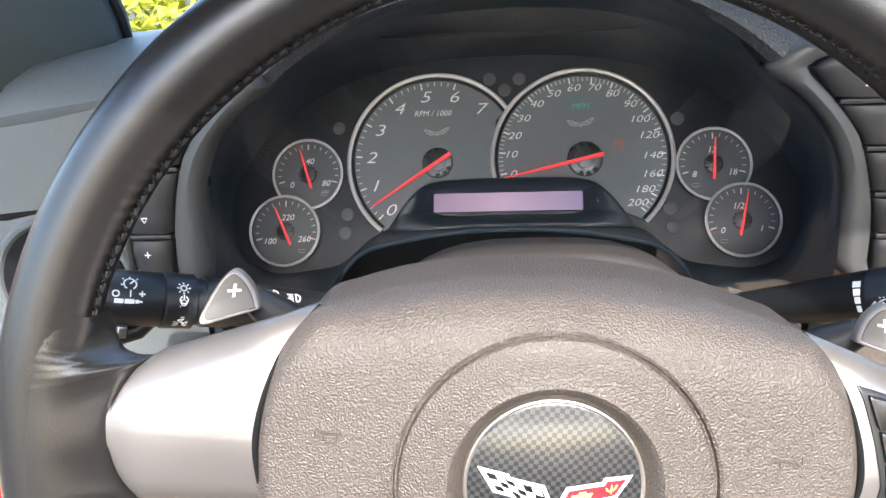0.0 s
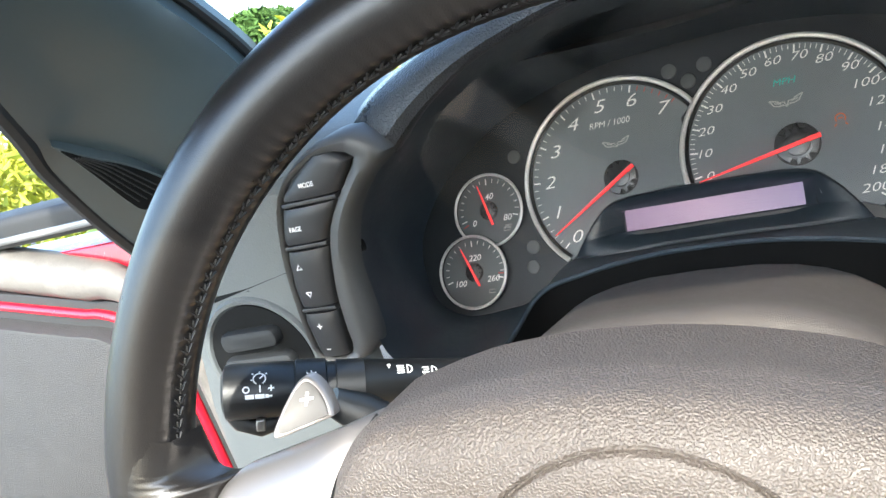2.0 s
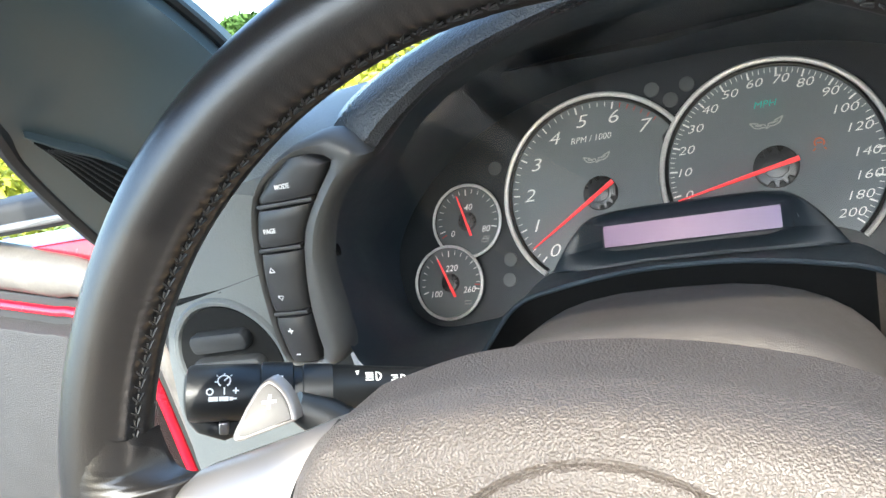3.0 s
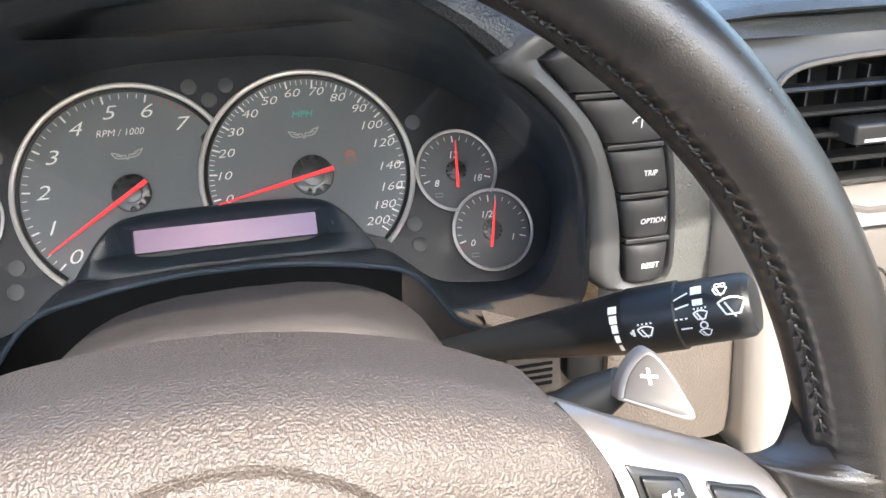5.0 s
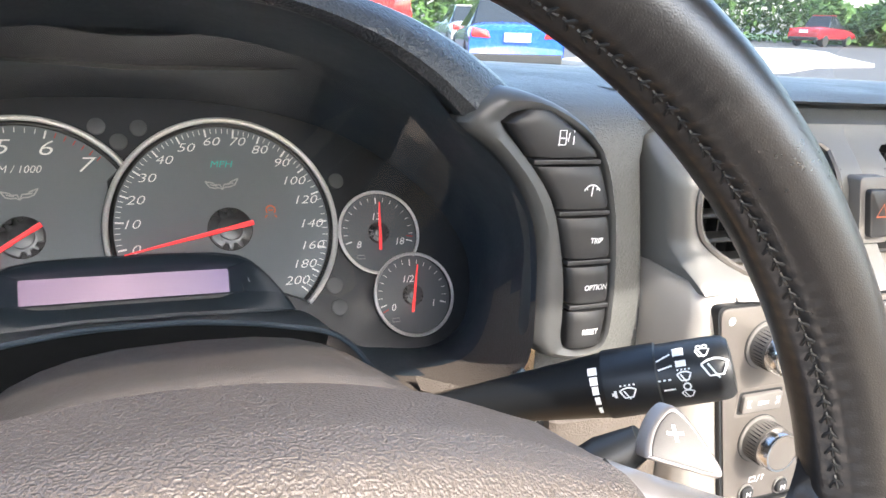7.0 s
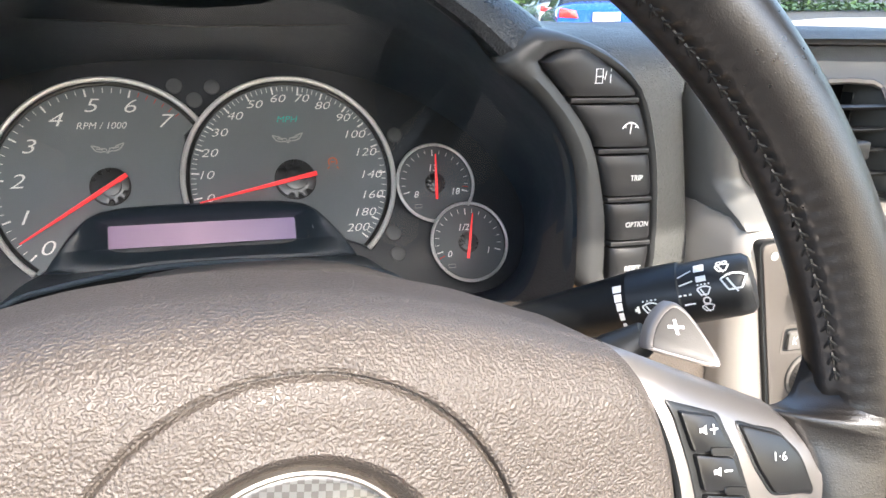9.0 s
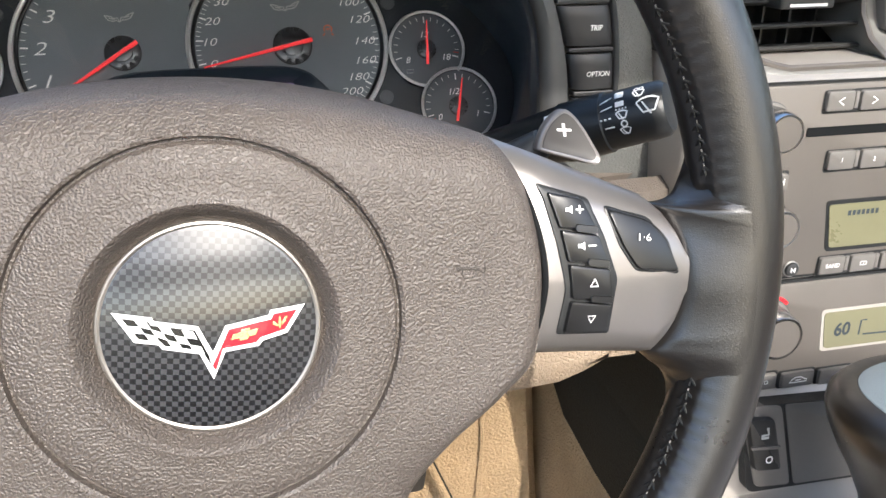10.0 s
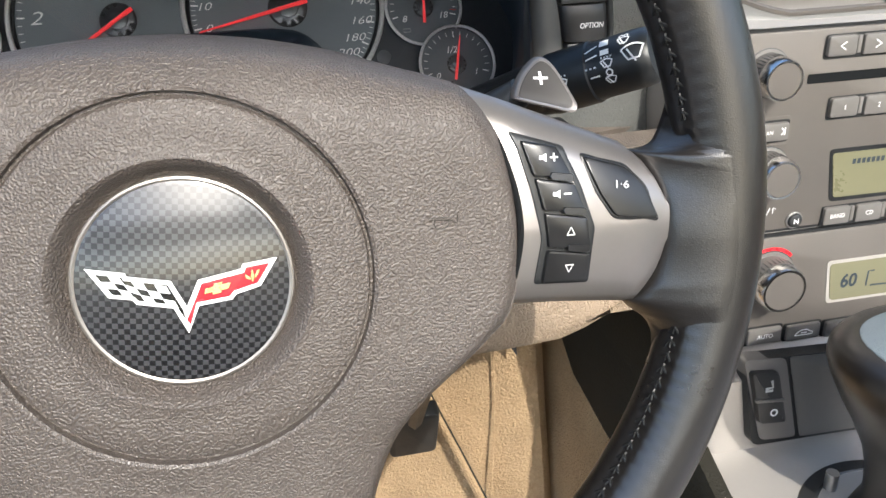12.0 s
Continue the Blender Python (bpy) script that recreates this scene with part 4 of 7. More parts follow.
speedo = part("speedometer", prism([(SX + 0.0618 * math.cos(radians(a)), 0.001 + 0.0618 * math.sin(radians(a))) for a in range(-46, 194, 4)] + [(-0.0090, -0.0160), (0.0580, -0.0165), (0.0600, -0.0300)], -0.006, -0.0004), dial_grey, cluster, "grey speedometer face")
dial_arc(TX, 0.001, 0.0628, 36, 231, 0.0016, "silver_ring", satin_ring, 0.001, tach, "bright silver ring")
dial_arc(SX, 0.001, 0.0628, -47, 194, 0.0016, "silver_ring", satin_ring, 0.0018, speedo, "bright silver ring")
dial_arc(TX, 0.001, 0.0600, 36, 231, 0.0011, "shadow_groove", black_plastic, 0.0, tach)
dial_arc(SX, 0.001, 0.0600, -47, 194, 0.0011, "shadow_groove", black_plastic, 0.0004, speedo)
Z = 0.0002
for i in range(8):
    deg = 224.5 - 24.75 * i
    a = radians(deg)
    writing(str(i), 0.0118, dial_ink, tach, -0.052 + 0.0485 * math.cos(a), 0.0485 * math.sin(a) + 0.0005, -0.0008, 0, 0.28, 1.36, bold=-0.00010)
ticks(TX, 0.001, 0.0582, [(224.5 - 24.75 / 5 * k, 0.0046 if k % 5 == 0 else 0.0029, 0.0010 if k % 5 == 0 else 0.00042) for k in range(0, 31)], "tick_marks", dial_ink, tach, -0.0010)
ticks(TX, 0.001, 0.0582, [(224.5 - 24.75 / 5 * k, 0.0030, 0.0005) for k in range(31, 37)], "red_marks", red_ink, tach, -0.0010)
writing("RPM / 1000", 0.0058, dial_ink, tach, -0.0555, 0.0362, -0.0008, 0, 0.25, 0.98, bold=-0.00004)
wings(tach, -0.0525, 0.0228, 0.0088, -0.001)
needle(tach, -0.052, 0.0, 213.5, 0.0560, 0.0110, 0.0015, 0.0030, 0.0105)
SPEED = [(0, 190.5, 0.0515), (10, 175, 0.0525), (20, 160, 0.0525), (30, 144.7, 0.0525), (40, 129.4, 0.0525), (50, 114, 0.0522), (60, 98, 0.0518), (70, 82, 0.0518),
         (80, 67, 0.0505), (90, 50.5, 0.0500), (100, 36, 0.0470), (120, 20, 0.0468), (140, 2, 0.0462), (160, -14, 0.0470), (180, -29, 0.0458), (200, -42, 0.0472)]
for v, deg, r in SPEED:
    a = radians(deg)
    writing(str(v), 0.0071, dial_ink, speedo, 0.052 + r * math.cos(a), r * math.sin(a), Z, 0, 0.28, 1.36, bold=-0.00006)
table = []
for (v0, d0, _), (v1, d1, _) in zip(SPEED, SPEED[1:]):
    steps = 5 if v1 <= 100 else 4
    for k in range(steps):
        table.append((d0 + (d1 - d0) * k / steps, 0.0046 if k == 0 else 0.0028, 0.0010 if k == 0 else 0.00040))
table.append((SPEED[-1][1], 0.0046, 0.0009))
ticks(SX, 0.001, 0.0582, table, "tick_marks", dial_ink, speedo, -0.0002)
writing("MPH", 0.0056, teal_ink, speedo, 0.0495, 0.0380, Z, 0, 0.25, 1.12, bold=0.0)
wings(speedo, 0.0495, 0.0262, 0.0092, 0.0)
needle(speedo, 0.052, 0.0, 192.6, 0.0575, 0.0130, 0.0015, 0.0040, 0.0118)
part("amber_sign", stroke([arc(0.0757, 0.0105, 0.0026, -40, 220, 10), [(0.0735, 0.0075), (0.0722, 0.0062)], [(0.0779, 0.0075), (0.079, 0.0062)], [(0.0745, 0.0105), (0.077, 0.0105)]], 0.0008, 0.0), amber_ink, speedo, "dim amber warning sign", smooth=False)

SMALL = [("oil_gauge", -0.1463, -0.0060, [("0", -0.0120, -0.0075), ("40", 0.0010, 0.0095), ("80", 0.0130, -0.0068)], 107, -84, 220),
         ("temperature_gauge", -0.1625, -0.0470, [("100", -0.0118, -0.0072), ("220", 0.0012, 0.0098), ("260", 0.0135, -0.0060)], 113, -75, 306),
         ("voltage_gauge", 0.1402, -0.0055, [("8", -0.0135, -0.0070), ("13", -0.0010, 0.0100), ("18", 0.0125, -0.0060)], 86, -38, 266),
         ("fuel_gauge", 0.1580, -0.0450, [("0", -0.0135, -0.0070), ("1/2", -0.0025, 0.0098), ("1", 0.0125, -0.0060)], 78, 0, 360)]
for name, cx, cy, nums, deg, a0, a1 in SMALL:
    g = part(name, prism(circle(48, 0.0245, (cx, cy)), -0.006, -0.0012 if name in ("temperature_gauge", "fuel_gauge") else -0.0018), dial_dark, cluster, "small dark gauge with a silver ring")
    dial_arc(cx, cy, 0.0250, a0 if name in ("oil_gauge", "voltage_gauge") else 0, a1 if name in ("oil_gauge", "voltage_gauge") else 360, 0.00105, "silver_ring", satin_ring, 0.0022 if name in ("temperature_gauge", "fuel_gauge") else 0.0008, g, "bright silver ring")
    ticks(cx, cy, 0.0222, [(196 - 212 * k / 16, 0.0042 if k % 8 == 0 else 0.0027, 0.0008 if k % 8 == 0 else 0.00040) for k in range(17)], "tick_marks", dial_ink, g, -0.0010)
    ticks(cx, cy, 0.0222, [(205 if name in ("oil_gauge", "fuel_gauge") else -8, 0.004, 0.0006)], "red_marks", red_ink, g, -0.0010)
    for text, dx, dy in nums:
        writing(text, 0.0060, dial_ink, g, cx + dx, cy + dy, -0.0008, 0, 0.25, 1.05, bold=0.00003)
    part("gauge_sign", stroke([[(cx + (0.012 if "oil" in name or "temp" in name else -0.0125) + u, cy - 0.0145 + v) for u, v in ((-0.0022, -0.001), (0.0022, -0.001), (0.0022, 0.0012), (-0.0022, 0.0012), (-0.0022, -0.001))]], 0.0004, -0.0010), grey_ink, g, smooth=False)
    needle(g, cx, cy, deg, 0.0185, 0.0110, 0.0010, 0.0022, 0.0062)
writing("PSI", 0.0040, grey_ink, cluster, -0.1335, -0.0190, -0.0008, 0, 0.25)

# unlit tell-tale lamps
for x, y in ((-0.0144, 0.0610), (0.0071, 0.0603), (-0.0035, 0.0523), (0.1173, 0.0280), (0.1105, -0.0356), (0.1120, -0.0487), (-0.1240, 0.0280), (-0.1178, -0.0354), (-0.1195, -0.0489)):
    part("telltale", prism(circle(20, 0.0047, (x, y)), -0.006, -0.0026, 0.0003), telltale_dark, cluster, "unlit round warning lamp")

# clear lens, leaning towards the driver at the top
b = bmesh.new()
rows = []
for i in range(9):
    v = i / 8
    row = []
    for j in range(17):
        u = -1 + 2 * j / 16
        y = -0.070 + 0.146 * v
        w = 0.201 - 0.012 * v - 0.070 * v ** 3
        row.append((u * w, y - 0.004 * u * u, max(0.008, 0.012 + 0.017 * u * u + 0.68 * (y + 0.055) - 0.004 * math.sin(math.pi * v))))
    rows.append(row)
lens = part("lens", loft(rows, closed=False), lens_glass, cluster, "clear curved lens")
face_to(lens, (0, 0.1, 0.6))
lens.visible_shadow = False

# ---- dashboard round the driver ----
dash = thing("dashboard", "grey vinyl dashboard with leather-covered instrument hood", "dashboard", Matrix.Translation((0, 0.6, 0.7)), kind="structure")
DASH = Matrix.Translation((0, -0.6, -0.7))


def dpart(name, bm, mat, label="", parent=None):
    """A part of the dashboard, given in room coordinates."""
    return part(name, bm, mat, parent or dash, label, m=DASH if parent is None else None)


# leather brow over the dials
INNER = [(-0.131, 0.9790), (-0.124, 0.985), (-0.105, 0.9985), (-0.077, 1.0125), (-0.041, 1.0225), (0, 1.0285), (0.045, 1.0265), (0.080, 1.0170), (0.108, 1.0025), (0.130, 0.985), (0.137, 0.9785)]
OUTER = [(-0.170, 0.9915), (-0.160, 1.000), (-0.139, 1.0125), (-0.100, 1.0265), (-0.052, 1.0375), (0, 1.0430), (0.052, 1.0400), (0.100, 1.0300), (0.132, 1.0180), (0.158, 1.0030), (0.170, 0.9920)]
inn, outr = spline(INNER, 6), spline(OUTER, 6)
rings = []
for i, (p, q) in enumerate(zip(inn, outr)):
    e = min(i, len(inn) - 1 - i) / 6
    d = q - p
    n = Vector((d.x, d.y)).normalized()
    yb = 0.56 + 0.05 * smoothstep(0, 3, e)
    pts = [Vector((p.x + n.x * 0.004, 0.500, p.y + n.y * 0.004)), Vector((p.x, 0.480, p.y)), Vector((p.x - n.x * 0.0004, 0.473, p.y - n.y * 0.0004)), Vector((p.x + n.x * 0.001, 0.4685, p.y + n.y * 0.001)),
           Vector((p.x + d.x * 0.18, 0.4655, p.y + d.y * 0.18 + 0.0008)), Vector((p.x + d.x * 0.45, 0.4680, p.y + d.y * 0.45 + 0.0022)),
           Vector((p.x + d.x * 0.75, 0.4770, p.y + d.y * 0.75 + 0.0022)), Vector((q.x, 0.495, q.y)),
           Vector((q.x * 1.01, 0.520, q.y - 0.003)), Vector((q.x * 1.03, yb, q.y - 0.016)), Vector((q.x * 1.1, yb + 0.10, q.y - 0.045))]
    rings.append(pts)
dpart("hood", loft(rings, closed=False), hood_leather, "black leather-covered instrument hood")

# button pods on either side of the dials
POD = [(0.127, 0.9835), (0.142, 0.9985), (0.165, 0.9965), (0.190, 0.9855), (0.2065, 0.966), (0.2165, 0.932), (0.2195, 0.888), (0.213, 0.8705), (0.190, 0.8665), (0.1745, 0.876), (0.1725, 0.901), (0.1715, 0.926), (0.1605, 0.953), (0.1440, 0.971)]
WELL = [(0.1475, 0.9845), (0.165, 0.9897), (0.1875, 0.9805), (0.1995, 0.971), (0.2085, 0.948), (0.2135, 0.921), (0.2155, 0.894), (0.2135, 0.8735), (0.1925, 0.8735), (0.1905, 0.897), (0.1860, 0.922), (0.1770, 0.949), (0.1605, 0.970)]
ROWS = [(0.9690, 0.9900), (0.9445, 0.9645), (0.9200, 0.9400), (0.8970, 0.9155), (0.8735, 0.8925)]


def well_x(z, right):
    a = [(0.8735, 0.2135), (0.894, 0.2155), (0.921, 0.2135), (0.948, 0.2085), (0.971, 0.1995), (0.9805, 0.1875), (0.99, 0.172)] if right else \
        [(0.8735, 0.1925), (0.897, 0.1905), (0.922, 0.1860), (0.949, 0.1770), (0.970, 0.1605), (0.9845, 0.1475), (0.99, 0.158)]
    for (z0, x0), (z1, x1) in zip(a, a[1:]):
        if z <= z1:
            return x0 + (x1 - x0) * (z - z0) / (z1 - z0)
    return a[-1][1]


LABELS = {-1: ["MODE", "PAGE", "up_down", "plus_minus", None], 1: ["pump", "gauge", "TRIP", "OPTION", "RESET"]}
for sx, yy in ((-1, 0.457), (1, 0.464)):
    podm = Matrix(((1, 0, 0, 0), (0, 0, -1, yy), (0, 1, 0, 0), (0, 0, 0, 1)))   # x right, y up, z towards the driver
    pod = thing("button_pod", "curved grey pod with dark push buttons beside the dials", "control panel", podm, "button pods")
    out = [(sx * p.x, p.y) for p in spline(POD, 3, closed=True)]
    well = [(sx * p.x, p.y) for p in spline(WELL, 3, closed=True)]
    c = Vector((sx * 0.183, 0.93))
    b = bmesh.new()

    def inset(loop_pts, k):
        """The loop drawn in towards the well."""
        return [Vector(p).lerp(Vector(min(well, key=lambda w: (w[0] - p[0]) ** 2 + (w[1] - p[1]) ** 2)), k) for p in loop_pts]
    rows = [[(*p, -0.014) for p in out], [(*p, -0.010) for p in out], [(*p, -0.005) for p in inset(out, 0.08)], [(*p, -0.0005) for p in inset(out, 0.28)], [(*p, 0.0008) for p in inset(out, 0.5)],
            [(*p, -0.0002) for p in inset(out, 0.8)], [(*p, -0.0012) for p in inset(out, 0.95)], [(*p, -0.0060) for p in inset(out, 1.0)]]
    loft(rows, b, caps=False)
    part("pod_frame", b, pod_paint, pod, "satin grey pod surround")
    part("pod_back", prism(well, -0.020, -0.0055), black_plastic, pod)
    for n, (z0, z1) in enumerate(ROWS):
        if sx < 0 and n == 4:
            continue
        if sx < 0:
            z0 = [0.9690, 0.9445, 0.9060, 0.8735][n]
            z1 = [0.9900, 0.9645, 0.9400, 0.9015][n]
        k = 7
        left = [(well_x(z0 + (z1 - z0) * i / k, False) + 0.0008, z0 + (z1 - z0) * i / k) for i in range(k + 1)]
        right = [(well_x(z0 + (z1 - z0) * i / k, True) - 0.0008, z0 + (z1 - z0) * i / k) for i in range(k + 1)]
        rows = []
        for (xl, zl), (xr, zr) in zip(left, right):
            e = min(zl - z0, z1 - zl)
            dz = 0.0 if e > 0.0012 else -0.0010
            prof = [(0, -0.006), (0.0, -0.0012), (0.04, 0.0006), (0.14, 0.0019), (0.35, 0.0028), (0.6, 0.0028), (0.85, 0.0020), (0.96, 0.0007), (1.0, -0.0008), (1.0, -0.006)]
            rows.append([(sx * (xl + (xr - xl) * u), zl, w + dz) for u, w in prof])
        button = part("button", loft(rows), button_rubber, pod, "dark rubberised push button")
        if n < (4 if sx > 0 else 3):
            zm = z0 - 0.0022
            bar = rounded([(sx * (well_x(zm, False) + 0.0010), zm - 0.0012), (sx * (well_x(zm, True) - 0.0010), zm - 0.0012), (sx * (well_x(zm, True) - 0.0010), zm + 0.0012), (sx * (well_x(zm, False) + 0.0010), zm + 0.0012)], 0.0006, 2)
            part("button_divider", prism(bar, -0.006, 0.0012, 0.0006), button_rubber, pod)
        cx, cz = sx * (well_x((z0 + z1) / 2, True) - 0.0105), (z0 + z1) / 2
        what = LABELS[sx][n]
        tilt = Matrix.Translation((cx, cz, 0.0031)) @ Matrix.Rotation(radians(2 * sx), 4, 'Y')
        if what in ("MODE", "PAGE", "TRIP", "OPTION", "RESET"):
            writing(what, 0.0038, white_ink, button, 0, -0.001 if n else -0.003, 0, 0, 0.12, 0.92, bold=0.00003, m=tilt)
        elif what == "up_down":
            for s, dz in ((1, 0.0085), (-1, -0.0085)):
                part("arrow_sign", stroke([[(-0.0018, dz - 0.0013 * s), (0.0018, dz - 0.0013 * s), (0, dz + 0.0015 * s), (-0.0018, dz - 0.0013 * s)]], 0.0006), white_ink, button, m=tilt, smooth=False)
        elif what == "plus_minus":
            part("plus_sign", stroke([[(-0.0018, 0.0065), (0.0018, 0.0065)], [(0, 0.0083), (0, 0.0047)], [(-0.0015, -0.0085), (0.0015, -0.0085)]], 0.0006), white_ink, button, m=tilt, smooth=False)
        elif what == "pump":
            part("pump_sign", stroke([[(-0.0035, -0.0045), (-0.0035, 0.002), (0.0, 0.002), (0.0, -0.0045), (-0.0042, -0.0045)], [(-0.003, -0.0015), (-0.0005, -0.0015)], [(0.0, -0.001), (0.0012, -0.003), (0.0018, 0.001)], [(0.0042, -0.0045), (0.0042, -0.0005)], [(0.0042, 0.001), (0.0042, 0.0022)]], 0.00055), white_ink, button, m=tilt, smooth=False)
        elif what == "gauge":
            part("gauge_sign", stroke([arc(0, -0.003, 0.0048, 25, 155, 10), [(0, -0.0035), (0.0004, 0.0014)], [(-0.0032, 0.0005), (-0.0025, -0.0006)], [(0.0032, 0.0005), (0.0025, -0.0006)]], 0.0006), white_ink, button, m=tilt, smooth=False)

# column shroud and stalks
column = thing("steering_column", "dark grey steering column shroud behind the wheel", "steering column", Matrix.Translation((0.006, 0.42, 0.85)))
rings = []
for y, zt, w, h in ((0.340, 0.9040, 0.070, 0.062), (0.3505, 0.9080, 0.074, 0.064), (0.3535, 0.9175, 0.0775, 0.068), (0.3565, 0.9235, 0.0795, 0.071), (0.3610, 0.9262, 0.0805, 0.072), (0.3680, 0.9258, 0.0815, 0.072),
                    (0.385, 0.9212, 0.0825, 0.071), (0.410, 0.9145, 0.0835, 0.070), (0.436, 0.9075, 0.0845, 0.069), (0.443, 0.9045, 0.0845, 0.068), (0.447, 0.8990, 0.083, 0.066), (0.449, 0.888, 0.080, 0.060)):
    ring = []
    for i in range(40):
        a = 2 * math.pi * i / 40
        c, s = math.cos(a), math.sin(a)
        ring.append((0.006 + w * math.copysign(abs(c) ** 0.70, c), y - 0.42, zt - h + h * math.copysign(abs(s) ** 0.8, s) - 0.85))
    rings.append(ring)
part("shroud", loft(rings), shroud_vinyl, column, "grey-brown grained column shroud")


def stalk_frame(a, b):
    """A frame whose z axis runs from a to b, with y up."""
    d = (Vector(b) - Vector(a)).normalized()
    x = Vector((0, 0, 1)).cross(d).normalized()
    m = Matrix((x, d.cross(x), d)).transposed().to_4x4()
    m.translation = a
    return m


def stalk(name, label, a, b, profile, flat):
    st = thing(name, label, "control stalk", stalk_frame(a, b))
    bm = bmesh.new()
    loft([[(r * math.cos(2 * math.pi * i / 28), r * flat * math.sin(2 * math.pi * i / 28), z) for i in range(28)] for z, r in profile], bm)
    return st, bm


A, B = (-0.055, 0.4340, 0.8660), (-0.1830, 0.3500, 0.9160)
lights, bm = stalk("light_stalk", "black light and cruise stalk with white symbols", A, B,
                   [(0.0, 0.006), (0.02, 0.0068), (0.0985, 0.0113), (0.0992, 0.0119), (0.1115, 0.0121), (0.1122, 0.0113), (0.1158, 0.0113), (0.1164, 0.0131), (0.1293, 0.0133), (0.1300, 0.0123), (0.1308, 0.0128), (0.158, 0.0130), (0.1605, 0.0122), (0.1618, 0.009)], 0.95)
part("stalk_body", bm, black_plastic, lights)


def stalk_print(st, lines, width, z, turn, r, name="print_sign", flip=1, flat=0.95):
    """Signs printed round a stalk at z, turned from its top towards the driver by turn degrees."""
    b = bmesh.new()
    fine = []
    for line in lines:
        more = []
        for p, q in zip(line, line[1:]):
            n = max(1, int(math.hypot(q[0] - p[0], q[1] - p[1]) / 0.0012))
            more += [(p[0] + (q[0] - p[0]) * k / n, p[1] + (q[1] - p[1]) * k / n) for k in range(n)]
        fine.append(more + [line[-1]])
    stroke(fine, width, 0, b)
    for v in b.verts:
        ang = radians(90 + flip * turn) - flip * v.co.y / r
        v.co = Vector(((r + 0.0002) * math.cos(ang), (r + 0.0002) * flat * math.sin(ang), z + v.co.x))
    return part(name, b, white_ink, st, smooth=False)


def light_print(lines, width, z, turn, r):
    return stalk_print(lights, [[(-x, y) for x, y in line] for line in lines], width, z, turn, r, flip=-1)


# cruise dial, its three positions and the tapering bar
light_print([arc(0, 0, 0.0026, -60, 240, 14), [(0, 0), (0.0016, 0.0016)], [(-0.0038, -0.0005), (-0.0028, -0.0005)], [(0, 0.0030), (0, 0.0038)], [(-0.0026, 0.0022), (-0.0032, 0.0028)], [(0.0026, 0.0022), (0.0032, 0.0028)]], 0.0006, 0.1450, 41, 0.0130)
light_print([arc(0, 0, 0.0013, 0, 360, 12)], 0.0006, 0.1507, 62, 0.0130)
light_print([[(0, 0.0016), (0, -0.0016)]], 0.0006, 0.1448, 61, 0.0130)
light_print([[(-0.0013, 0), (0.0013, 0)], [(0, 0.0013), (0, -0.0013)]], 0.0006, 0.1401, 61, 0.0130)
for x0, x1, w in ((-0.0060, -0.0022, 0.0020), (-0.0018, 0.0022, 0.0020), (0.0025, 0.0040, 0.0016), (0.0040, 0.0055, 0.0008)):
    light_print([[(x0, 0), (x1, 0)]], w, 0.1452, 76, 0.0130)
# lamp ring: lamp, parking, automatic and side lights
lamp = [arc(0, 0, 0.0013, 0, 360, 12)] + [[(0.0020 * math.cos(k * math.pi / 4), 0.0020 * math.sin(k * math.pi / 4)), (0.0030 * math.cos(k * math.pi / 4), 0.0030 * math.sin(k * math.pi / 4))] for k in range(8)]
light_print(lamp, 0.0006, 0.1227, 44, 0.0133)
light_print([arc(0, 0, 0.0017, 115, 425, 12), [(0, 0.0004), (0, 0.0024)]], 0.0006, 0.1225, 68, 0.0133)
light_print([[(s1 * 0.0008, d * 0.5), (s1 * 0.0030, d)] for s1 in (-1, 1) for d in (-0.0015, 0, 0.0015)], 0.0005, 0.1225, 122, 0.0133)
m = Matrix.Translation((0, 0, 0.1224)) @ Matrix.Rotation(radians(-93), 4, 'Z') @ Matrix.Translation((0, 0.0129, 0)) @ Matrix.Rotation(radians(-90), 4, 'X') @ Matrix.Rotation(radians(180), 4, 'Z')
writing("AUTO", 0.0042, white_ink, lights, 0, 0, 0, 0, 0.2, m=m)
# headlamp signs on the body and the index mark
for z0, tn, r0 in ((0.0808, 34, 0.0103), (0.0697, 42, 0.0096)):
    light_print([arc(0.0008, 0, 0.0021, -90, 90, 8) + [(0.0008, 0.0021), (0.0008, -0.0021)]] + [[(-0.0006, d), (-0.0040, d)] for d in (0.0018, 0.0006, -0.0006, -0.0018)], 0.0006, z0, tn, r0)
light_print([[(0, 0.0015), (0, 0.0004)]], 0.0016, 0.0883, 26, 0.0108)
light_print([[(0, 0.0006), (0, -0.0008)]], 0.0008, 0.0883, 26, 0.0108)
part("cruise_slider", tube([(0.0, -0.0105, 0.134), (0.0, -0.0150, 0.137), (0, -0.0185, 0.146), (0, -0.0150, 0.155), (0, -0.0105, 0.158)], 0.0042, 10), black_plastic, lights, "black cruise slider")
part("slider_tip", box(0.0060, 0.0105, -0.0150, -0.0095, 0.1435, 0.1475, 0.0008), brushed, lights, "bright slider tip")

A, B = (0.085, 0.4380, 0.8640), (0.1900, 0.3520, 0.9138)
wipers, bm = stalk("wiper_stalk", "black wiper stalk with white symbols", A, B,
                   [(0.0, 0.0040), (0.02, 0.0056), (0.0965, 0.0122), (0.0972, 0.0127), (0.0978, 0.0128), (0.1165, 0.0127), (0.1171, 0.0119), (0.1200, 0.0118), (0.1360, 0.0117), (0.1400, 0.0113), (0.1420, 0.0096), (0.1425, 0.005)], 1.0)
part("stalk_body", bm, black_plastic, wipers)


